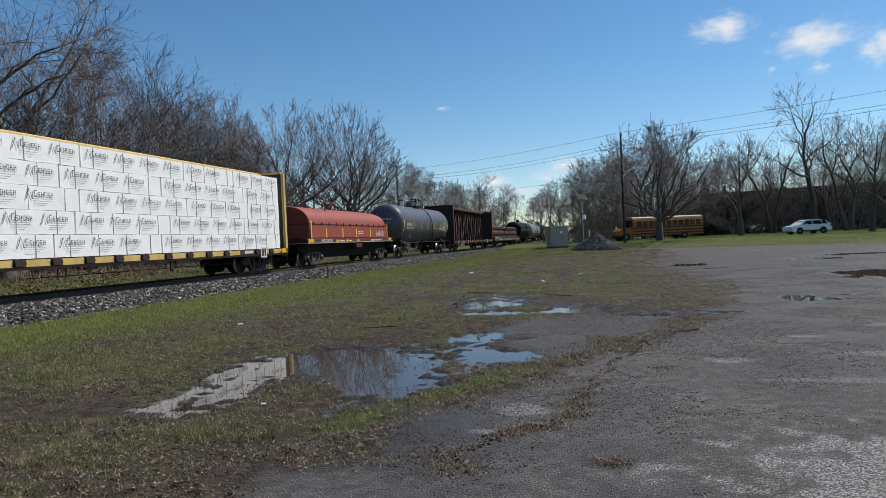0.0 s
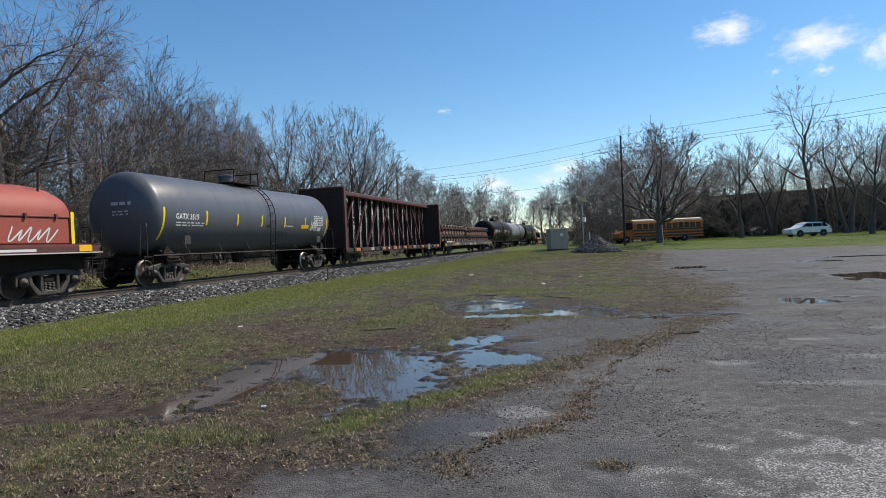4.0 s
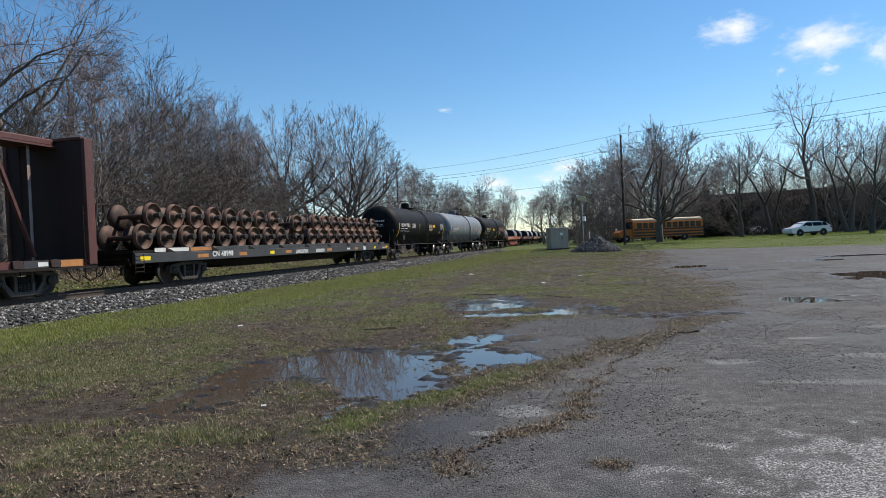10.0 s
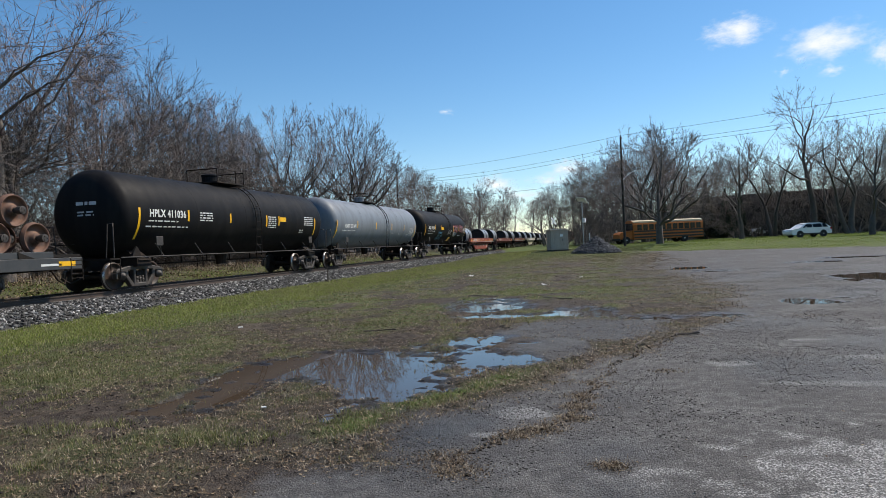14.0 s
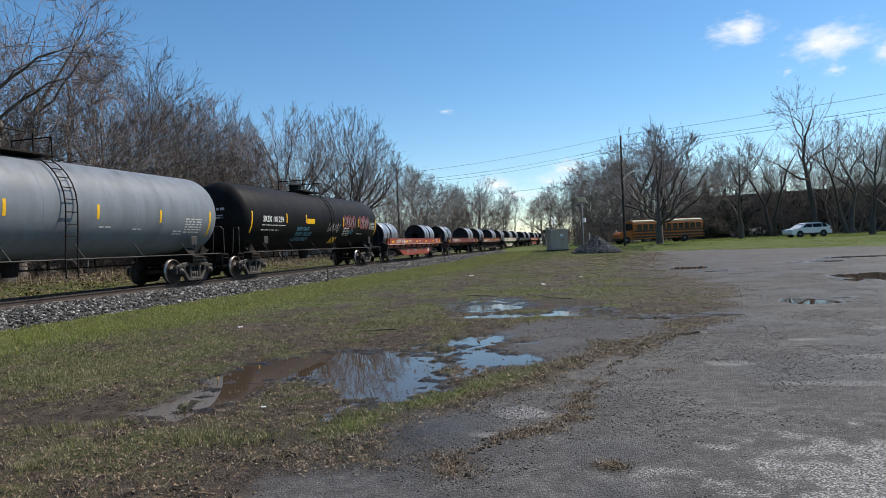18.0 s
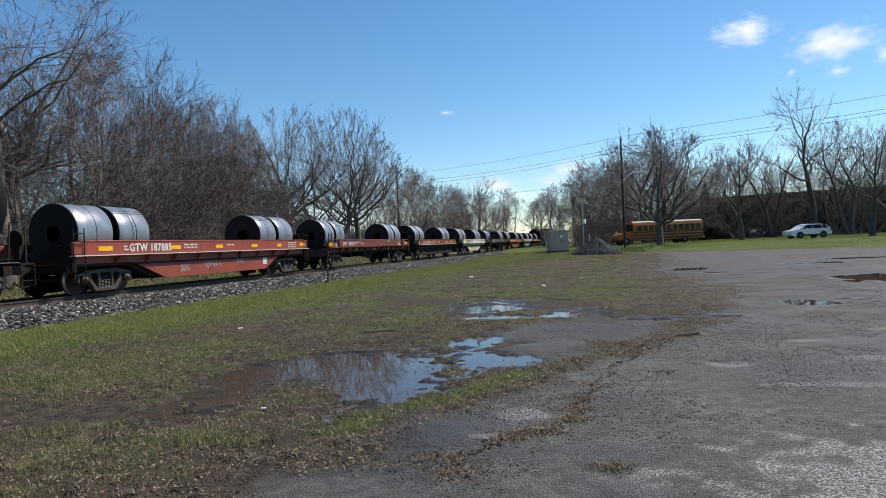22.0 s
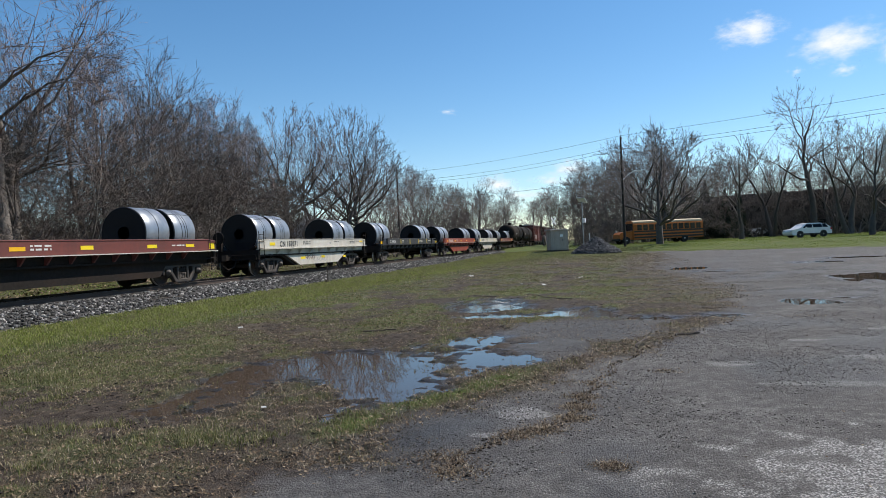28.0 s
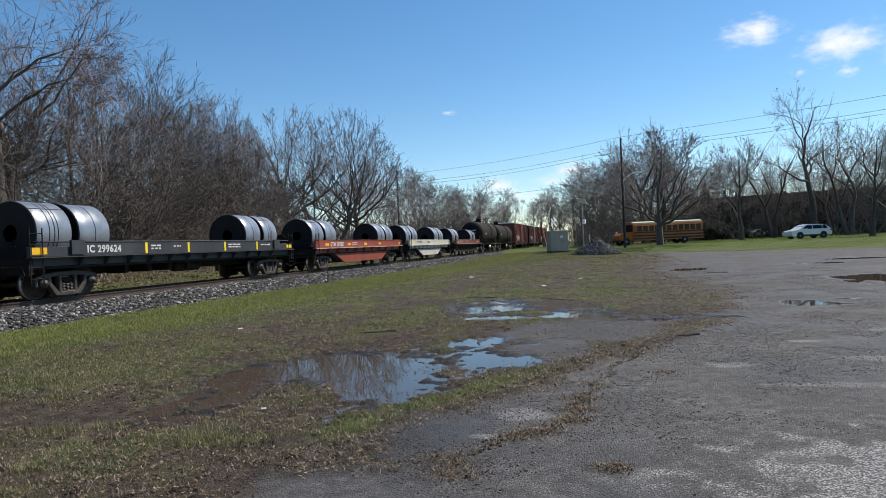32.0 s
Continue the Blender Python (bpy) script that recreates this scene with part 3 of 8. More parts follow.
bars(beam_d, [(18.22, 18.37, 0.74, 1.04), (18.43, 18.58, 0.74, 1.04)], mt_dark_letter, flat_side(1.509), "label_print")
bars(beam_d, [(k, k + 0.34, 0.86, 0.98) for k in (1.3, 7.8, 10.1, 14.6, 20.4)], mt_letter, flat_side(1.446), "edge_mark", "worn white edge marks")
b_rows = print_block(-0.9, 2.6, 1.6, 6, 0.05, 0.12, 5) + [(-0.2, 0.25, 3.35, 3.8)]
bm = bmesh.new()
for x0, x1, z0, z1 in b_rows:
    bm.faces.new([bm.verts.new(p) for p in ((x0, 22.5 - 0.237, z0), (x1, 22.5 - 0.237, z0), (x1, 22.5 - 0.237, z1), (x0, 22.5 - 0.237, z1))])
part("bulkhead_print", bm, mt_fine, beam_d, "faded pale stencilled print")

# wrapped lumber bundles
PACK = []


def lumber_bundle(l, seed):
    key = tagged(new("lumber_bundle"), "white plastic-wrapped lumber bundle with dark printed logos", "lumber", "lumber bundles")
    rng = random.Random(seed)
    bm = bmesh.new()
    box(bm, -0.46, 0.46, 0.01, l - 0.01, 0.0, 0.652)
    bmesh.ops.subdivide_edges(bm, edges=[ed for ed in bm.edges if abs(ed.verts[0].co.y - ed.verts[1].co.y) > 1], cuts=14, use_grid_fill=True)
    bmesh.ops.subdivide_edges(bm, edges=[ed for ed in bm.edges if abs(ed.verts[0].co.z - ed.verts[1].co.z) > 0.5], cuts=3, use_grid_fill=True)
    for v in bm.verts:
        q = noise.noise(v.co * 1.7 + Vector((seed * 3.1, 0, 0)))
        v.co += Vector((0.014 * q, 0, 0.012 * noise.noise(v.co * 2.3 + Vector((0, seed, 4)))))
    part("wrap", bm, mt_wrap, key)
    logo, fine = [], []
    bm = bmesh.new()
    bm2 = bmesh.new()
    y = 0.12 + rng.uniform(0, 0.15)
    x = 0.492

    def quad(b, p):
        b.faces.new([b.verts.new((x, q[0], q[1])) for q in p])
    while y < l - 1.06:
        z = 0.36
        quad(bm, [(y, z - 0.10), (y + 0.024, z - 0.10), (y + 0.135, z + 0.20), (y + 0.12, z + 0.23)])
        quad(bm, [(y + 0.12, z + 0.23), (y + 0.135, z + 0.20), (y + 0.235, z - 0.07), (y + 0.205, z - 0.07)])
        yy = y + 0.275
        for k in range(6):
            w, hh, t = (0.105, 0.19, 0.024) if k == 0 else (0.082, 0.14, 0.02)
            zb = z - 0.01
            strokes = [(0, t, 0, hh), (t, w, 0, t), (t, w, hh - t, hh)] if k % 3 == 0 else [(0, t, 0, hh), (t, w, 0, t), (t, w * 0.8, hh / 2 - t / 2, hh / 2 + t / 2), (t, w, hh - t, hh)] if k % 3 == 1 else [(0, t, 0, hh), (w - t, w, 0, hh), (t, w - t, hh * 0.45, hh * 0.45 + t)]
            for y0, y1, z0, z1 in strokes:
                quad(bm, [(yy + y0, zb + z0), (yy + y1, zb + z0), (yy + y1, zb + z1), (yy + y0, zb + z1)])
            yy += w + 0.026
        for k in range(3):
            quad(bm2, [(y + 0.28, z - 0.07 - 0.06 * k), (y + 0.92 - 0.1 * k, z - 0.07 - 0.06 * k), (y + 0.92 - 0.1 * k, z - 0.055 - 0.06 * k), (y + 0.28, z - 0.055 - 0.06 * k)])
        y += 1.2
    part("printed_logo", bm, mt_print, key, "dark grey printed emblem")
    part("fine_print", bm2, mt_fine, key)
    bm = bmesh.new()
    for k in range(4):
        ys = l * (0.12 + 0.25 * k) + rng.uniform(-0.1, 0.1)
        box(bm, -0.476, 0.477, ys - 0.004, ys + 0.004, 0.0, 0.64)
    part("strap", bm, mt_strap, key, "pale grey binding straps")
    return key


offsets = [(0.32, [3.3, 5.1, 4.6, 4.9, 3.6]), (0.32, [4.2, 5.0, 4.3, 4.9, 3.1]), (0.32, [4.9, 4.5, 5.1, 4.2, 2.8]), (0.32, [3.8, 4.9, 4.4, 5.3, 3.1]), (0.32, [4.6, 4.9, 4.9, 3.3, 3.8])]
protos = {}
for row, (start, lens) in enumerate(offsets):
    y = start
    for l in lens:
        l = round(l, 1)
        for s in (1, -1):
            if l not in protos:
                protos[l] = lumber_bundle(l - 0.02, len(protos) + 1)
                ob = protos[l]
            else:
                ob = copy_thing(protos[l], Matrix.Identity(4))
            MOVING.append((ob, Vector((s * 0.98, 6.6 + y if s > 0 else 6.6 + y + l - 0.02, 1.045 + row * 0.662)), 0 if s > 0 else 180))
        y += l + 0.015

# covered coil car
cb = car("covered_coil_car", "red covered coil car with a rounded steel hood", "coil car", 31.3)
Lb = 13.8
for y in (1.6, Lb - 1.6):
    truck(cb, y)
ends = [(0.5, 0.955), (0.54, 0.985), (0.62, 1.0), (3.4, 1.0), (6.1, 1.0), (6.3, 1.0), (9.0, 1.0), (12.0, 1.0), (12.5, 0.95), (12.8, 0.82)]
arc = [(math.cos(q), math.sin(q)) for q in [math.pi * k / 20 for k in range(21)]]
bm = bmesh.new()
rings = []
for y, k in ends:
    rings.append([bm.verts.new((1.38 * cx * (0.6 + 0.4 * k), y, 2.27 + 0.98 * k * (cz_ ** 0.9))) for cx, cz_ in arc])
for r0, r1 in zip(rings[:-1], rings[1:]):
    for i in range(20):
        bm.faces.new((r0[i], r1[i], r1[i + 1], r0[i + 1]))
bm.faces.new(rings[0])
bm.faces.new(rings[-1][::-1])
bmesh.ops.recalc_face_normals(bm, faces=bm.faces)
hood = part("hood", bm, mt_hood, cb, "red painted round-topped hood", smooth=True)
for p in hood.data.polygons:
    p.use_smooth = abs(p.normal.y) < 0.9
part("hood_lip", B(-1.43, 1.43, 0.42, 12.88, 2.24, 2.285, bev=0.01), mt_brownred, cb)
part("hood_wall", B(-1.40, 1.40, 0.45, 12.85, 1.5, 2.245, bev=0.03), mt_hood, cb, "flat lower hood wall")
for k in range(12):
    part("clamp", B(1.40, 1.46, 0.9 + k * 1.02, 0.98 + k * 1.02, 2.2, 2.34), mt_maroon, cb)
part("side_beam", B(-1.46, 1.46, 0.0, Lb, 1.40, 1.49), mt_brownred, cb)
part("sill_lip", B(-1.49, 1.49, 0.0, Lb, 1.22, 1.25), mt_white, cb, "pale chipped sill edge")
part("sill_plate", B(-1.47, 1.47, 0.1, Lb - 0.1, 1.25, 1.41), mt_maroon, cb)
part("centre_body", prism(bmesh.new(), [(0.1, 1.22), (Lb - 0.1, 1.22), (Lb - 0.1, 0.75), (Lb - 3.0, 0.72), (Lb - 3.5, 0.42), (3.5, 0.42), (3.0, 0.72), (0.1, 0.75)], -0.9, 0.9, 'x'), mt_chassis, cb)
part("valve_box", B(1.2, 1.44, 6.9, 7.85, 0.9, 1.15, bev=0.02), mt_maroon, cb, "dark red box under the sill")
fs = flat_side(1.408)
for y in (0.6, 2.6, 4.9, 7.05, 9.5, 12.72):
    y0 = 1.52 if y not in (0.6, 12.72) else 1.5
    bars(cb, [(y - 0.06, y + 0.06, y0, 2.05 if y not in (0.6, 12.72) else 2.42)], mt_lemon, fs if y not in (0.6, 12.72) else flat_side(1.45), "reflector_strip", "yellow reflective strip")
lettering(cb, "WFRX 380764", 1.75, 1.27, 0.15, mt_letter, flat_side(1.475))
bars(cb, [(4.2, 5.0, 1.28, 1.37), (9.4, 11.4, 1.29, 1.36), (5.6, 6.1, 1.29, 1.36)], mt_letter, flat_side(1.476))
bars(cb, [(3.7, 4.1, 1.27, 1.39), (5.2, 5.55, 1.27, 1.39), (6.9, 7.3, 1.27, 1.39), (12.9, 13.4, 1.27, 1.46), (0.15, 0.8, 1.27, 1.46)], mt_sign, flat_side(1.477), "sill_mark", "yellow sill marks")
bars(cb, print_block(7.3, 1.85, 0.9, 2, 0.06, 0.06, 3), mt_letter, fs)
scribble(cb, 10.6, 1.55, 1.5, 0.42, 5, mt_letter, fs, 3, 0.022)
for y in (3.6, 6.2, 12.1):
    bm = bmesh.new()
    if y == 6.2:
        for d in (-0.22, 0.22):
            path(bm, [(d, y + 0.42 * math.cos(q), 3.2 + 0.46 * math.sin(q)) for q in [math.pi * k / 10 for k in range(11)]], 0.055, 8)
        for q in (0.9, 2.2):
            tube(bm, (-0.3, y + 0.42 * math.cos(q), 3.2 + 0.46 * math.sin(q)), (0.3, y + 0.42 * math.cos(q), 3.2 + 0.46 * math.sin(q)), 0.04, seg=8)
        for d in (-0.75, 0.8):
            tube(bm, (0.25, y + d, 3.15), (0.25, y + d, 3.5), 0.035, seg=8)
        for k in range(5):
            box(bm, -0.06, 0.06, y + 0.6 + k * 0.35, y + 0.72 + k * 0.35, 3.22, 3.3)
    else:
        for s in (-1, 1):
            path(bm, [(s * 0.9, y, 2.95), (s * 0.95, y, 3.55)], 0.035)
            path(bm, [(s * 0.9, y, 2.98), (s * 0.4, y - 1.0, 3.25)], 0.03)
        path(bm, [(-0.5, y - 1.1, 3.28), (0.5, y - 1.1, 3.28)], 0.03)
    part("lifting_bracket", bm, mt_maroon, cb)
for y, way in ((0.0, -1), (Lb, 1)):
    end_gear(cb, y, way, 1.46, 1.9)
    coupler(cb, y, way)
    part("end_platform", B(-1.3, 1.3, y - 0.12, y + 0.12, 1.1, 1.2), mt_chassis, cb)

# grey tank car
tc, side = tank_car("tank_car", "dark grey tank car with yellow strips and black ends", 46.9, 48.0, 62.0, 1.48, 2.6, mt_grey,
                    {"lemon": 1, "strips": [(48.1, 1.6, 2.75), (50.65, 2.15, 2.7), (52.85, 2.15, 2.65), (54.85, 2.15, 2.65), (57.0, 2.15, 2.65), (59.2, 2.15, 2.65), (61.8, 1.75, 2.7)],
                     "text": [("GATX 3519", 48.75, 2.35, 0.2)], "blocks": [(48.8, 2.2, 1.7, 2), (60.2, 2.75, 1.1, 6)], "plates": [(58.75, 59.6, 2.12, 2.3)]})
lettering(tc, "OUCH !", 56.1 - 46.9, 1.75, 0.2, mt_dark_letter, side, 1.2, "graffiti", "hand-painted black word")
scribble(tc, 59.85 - 46.9, 2.0, 0.75, 0.55, 4, mt_letter, side, 8, 0.03)
bars(tc, [(60.7 - 46.9, 61.1 - 46.9, 2.0, 2.2), (57.0 - 46.9, 57.9 - 46.9, 2.2, 2.24)], mt_letter, side)

# black, pale grey and black tank cars
tank_car("tank_car", "black tank car with white lettering and yellow strips", 115.4, 116.45, 131.0, 1.47, 2.55, mt_black,
         {"strips": [(116.85, 1.65, 2.7), (119.5, 2.3, 2.72), (122.3, 2.3, 2.68), (125.25, 2.2, 2.7), (126.4, 2.25, 2.7), (130.3, 1.85, 2.7)],
          "text": [("HPLX 411036", 117.35, 2.42, 0.25)], "blocks": [(117.3, 2.25, 1.6, 1), (117.2, 2.06, 2.3, 1), (120.2, 2.62, 0.85, 4), (125.4, 2.62, 0.75, 6), (129.05, 2.7, 1.0, 5), (128.6, 2.05, 0.4, 2)],
          "plates": [(126.5, 127.1, 2.45, 2.66)]})
tank_car("tank_car", "pale grey tank car with sooty streaks and yellow strips", 132.3, 133.3, 149.1, 1.5, 2.6, mt_pale,
         {"strips": [(133.2, 1.7, 2.7), (136.4, 2.3, 2.72), (139.76, 2.25, 2.7), (143.0, 2.25, 2.7), (145.9, 2.2, 2.65), (148.8, 1.75, 2.7)],
          "text": [("NATX 251493", 134.4, 2.28, 0.215)], "blocks": [(134.1, 2.1, 2.0, 1), (143.1, 2.0, 0.5, 1), (144.6, 1.95, 0.4, 1), (147.3, 2.35, 1.0, 6), (146.7, 1.9, 0.5, 2)]})
th, side = tank_car("tank_car", "black tank car with spray-painted graffiti and yellow strips", 150.7, 151.75, 167.7, 1.53, 2.66, mt_black,
                    {"strips": [(151.9, 1.9, 2.85), (155.1, 2.4, 2.85), (157.2, 2.45, 2.85), (162.1, 2.3, 2.85), (164.5, 2.35, 2.85), (167.5, 1.9, 2.9)],
                     "text": [("SKSX 101259", 152.85, 2.42, 0.25)], "blocks": [(152.8, 2.24, 2.2, 1), (152.8, 2.02, 1.6, 1), (162.2, 2.2, 0.9, 5), (164.4, 1.9, 1.0, 1), (166.4, 2.6, 0.9, 5)],
                     "plates": [(157.3, 158.2, 2.4, 2.66), (160.9, 161.7, 1.4, 1.75)]})
def bubble_tag(parent, y, z, w, h, letters, line, inner, side):
    """Fat rounded letters side by side, each an outline of its own on a dark fill."""
    for material, grow_, wide, label in ((line, 1.0, 0.034, "pink bubble-letter graffiti outline"), (inner, 0.6, 0.03, "thin pale inner strokes of graffiti")):
        bm = bmesh.new()
        for k in range(letters):
            cy, cz = y + w * (k + 0.5) / letters, z + h * (0.5 + 0.07 * (-1) ** k)
            ry, rz, turn = 0.72 * w / letters * grow_, 0.46 * h * grow_, 0.25 * (-1) ** k
            ring = []
            for i in range(25):
                a = 2 * math.pi * i / 24
                q = 1 + 0.16 * math.cos(3 * a + k)
                u_, v_ = ry * q * math.cos(a), rz * q * math.sin(a)
                ring.append((cy + u_ * math.cos(turn) - v_ * math.sin(turn), cz + u_ * math.sin(turn) + v_ * math.cos(turn), a))
            for (y0, z0, a0), (y1, z1, a1) in zip(ring[:-1], ring[1:]):
                bm.faces.new([bm.verts.new(side(p)) for p in ((y0, z0), (y1, z1), (y1 - wide * math.cos(a1), z1 - wide * math.sin(a1)), (y0 - wide * math.cos(a0), z0 - wide * math.sin(a0)))])
        part("graffiti", bm, material, parent, label)


for ty, tw in ((162.25, 1.7), (164.75, 1.5)):
    bubble_tag(th, ty - 150.7, 2.2, tw, 0.76, 5, mt_pink, mt_haze, side)
scribble(th, 160.0 - 150.7, 2.0, 1.5, 0.5, 5, mt_haze, side, 13, 0.02)
scribble(th, 163.0 - 150.7, 1.85, 0.7, 0.3, 4, mt_blue, side, 14, 0.018)
for k, words in enumerate(("EVERY GRAFF", "SHOW / GALLERY")):
    lettering(th, words, 156.3 - 150.7, 2.05 - k * 0.25, 0.17, mt_blue, side, 0.84, "graffiti", "blue hand-painted line of writing")
scribble(th, 156.2 - 150.7, 1.55, 1.6, 0.16, 11, mt_blue, side, 33, 0.014, "blue hand-painted line of writing")
bm = bmesh.new()
bm.faces.new([bm.verts.new((1.44, 166.35 - 150.7 + a, 1.5 + b)) for a, b in ((0, -0.19), (0.15, 0), (0, 0.19), (-0.15, 0))])
part("hazard_diamond", bm, mt_letter, th, "white diamond placard")

# flatcar with loose wheelsets
ce = car("bulkhead_free_flatcar", "long charcoal flatcar carrying rusty railway wheelsets", "flatcar", 88.54)
ce.name = "flatcar"
Le = 25.76
for y in (3.4, Le - 3.4):
    truck(ce, y)
part("deck", B(-1.4, 1.4, 0.0, Le, 1.14, 1.22), mt_chassis, ce)
for s in (-1, 1):
    part("side_sill", B(min(s * 1.36, s * 1.46), max(s * 1.36, s * 1.46), 0.0, Le, 0.79, 1.12, bev=0.01), mt_slate, ce)
    part("curb_rail", B(min(s * 1.38, s * 1.44), max(s * 1.38, s * 1.44), 1.2, Le - 1.0, 1.12, 1.30, bev=0.008), mt_slate, ce)
    for k in range(9):
        y = 1.6 + k * 2.75
        part("curb_gusset", prism(bmesh.new(), [(y, 1.13), (y + 0.5, 1.13), (y, 1.3)], min(s * 1.44, s * 1.465), max(s * 1.44, s * 1.465), 'x'), mt_chassis, ce)
part("fishbelly_sill", prism(bmesh.new(), [(0.3, 0.75), (4.8, 0.7), (7.0, 0.42), (Le - 7, 0.42), (Le - 4.8, 0.7), (Le - 0.3, 0.75), (Le - 0.3, 1.14), (0.3, 1.14)], -0.5, 0.5, 'x'), mt_chassis, ce)
fe = flat_side(1.466)
lettering(ce, "CN 48998", 92.9 - 88.54, 0.90, 0.2, mt_letter, fe, 1.1)
for y0, y1 in ((11.45, 12.85), (13.75, 14.85)):
    step = (y1 - y0) / 8
    rows_ = []
    for k in range(8):
        q = y0 + k * step
        rows_ += [(q, q + 0.045, 0.84, 1.02), (q + step - 0.075, q + step - 0.03, 0.84, 1.02), (q + 0.045, q + step - 0.075, 0.84 + 0.07 * (k % 3), 0.885 + 0.07 * (k % 3))]
    bars(ce, rows_, mt_letter, fe, "company_mark", "white painted company name")
bars(ce, [(20.7, 21.1, 0.84, 1.04), (24.3, 25.0, 0.9, 0.96), (18.0, 18.5, 0.9, 1.0)], mt_letter, fe)
for y0, y1, mt in ((0.25, 0.75, mt_lemon), (3.4, 4.1, mt_orange), (6.3, 6.9, mt_orange), (8.9, 9.3, mt_lemon), (10.4, 11.0, mt_orange), (15.2, 15.8, mt_orange), (19.3, 19.8, mt_orange), (22.6, 23.0, mt_lemon), (24.9, 25.5, mt_sign)):
    bars(ce, [(y0, y1, 0.88, 1.02)], mt, fe, "edge_plate", "yellow edge plate")
bars(ce, [(1.0, 2.9, 1.15, 1.28)], mt_letter, flat_side(1.446), "white_strip", "white painted strip")
bars(ce, [(3.0, 4.6, 1.15, 1.28)], mt_orange, flat_side(1.446), "edge_plate", "orange painted strip")
for y, way in ((0.0, -1), (Le, 1)):
    end_gear(ce, y, way, 1.46, 1.1)
    coupler(ce, y, way)

WS = None


def loose_wheelset(u, x, z, tilt=0.0):
    global WS
    if WS is None:
        WS = tagged(new("railway_wheelset"), "rusty brown railway wheelset lying loose on the flatcar", "wheelset", "wheelsets on the flatcar")
        r = 0.44
        bm = bmesh.new()
        tube(bm, (-0.7, 0, 0), (0.7, 0, 0), 0.085, seg=10)
        part("axle", bm, mt_rustwheel, WS)
        for s in (-1, 1):
            wh = part("wheel", lathe(bmesh.new(), [(s * 0.655, 0.13), (s * 0.66, r + 0.028), (s * 0.70, r + 0.024), (s * 0.715, r), (s * 0.80, r - 0.006), (s * 0.806, r - 0.03), (s * 0.75, r - 0.05), (s * 0.70, r - 0.12), (s * 0.685, 0.24), (s * 0.72, 0.17), (s * 0.80, 0.15), (s * 0.81, 0.09)], 'x', 28), [mt_rustwheel, mt_rustrim], WS, smooth=True)
            for p in wh.data.polygons:
                if math.hypot(p.center.y, p.center.z) > r - 0.06 and abs(p.center.x) > 0.69:
                    p.material_index = 1
            bm = lathe(bmesh.new(), [(s * 0.80, 0.08), (s * 0.92, 0.08), (s * 0.93, 0.115), (s * 1.08, 0.11), (s * 1.09, 0.05)], 'x', 14)
            for k in range(3):
                tube(bm, (s * 1.085, 0.06 * math.cos(k * 2.1), 0.06 * math.sin(k * 2.1)), (s * 1.105, 0.06 * math.cos(k * 2.1), 0.06 * math.sin(k * 2.1)), 0.02, seg=6)
            part("bearing", bm, mt_frame, WS, "grey axle bearing with three bolts")
        ob = WS
    else:
        ob = copy_thing(WS, Matrix.Identity(4))
    MOVING.append((ob, Vector((x, u, z)), tilt))


for start, count, pitch in ((89.6, 9, 1.23), (102.95, 9, 1.28)):
    for k in range(count):
        loose_wheelset(start + pitch * k, 0.22, 1.69)
        if k < count - 1:
            loose_wheelset(start + pitch * (k + 0.5), -0.28, 1.69)
            loose_wheelset(start + pitch * (k + 0.48), 0.20, 2.45)
        if 0 < k < count - 1:
            loose_wheelset(start + pitch * (k - 0.02), -0.30, 2.45)
loose_wheelset(100.95, -0.1, 1.69, 7)
loose_wheelset(101.9, 0.0, 1.69, -14)
loose_wheelset(101.5, 0.15, 2.38, -9)


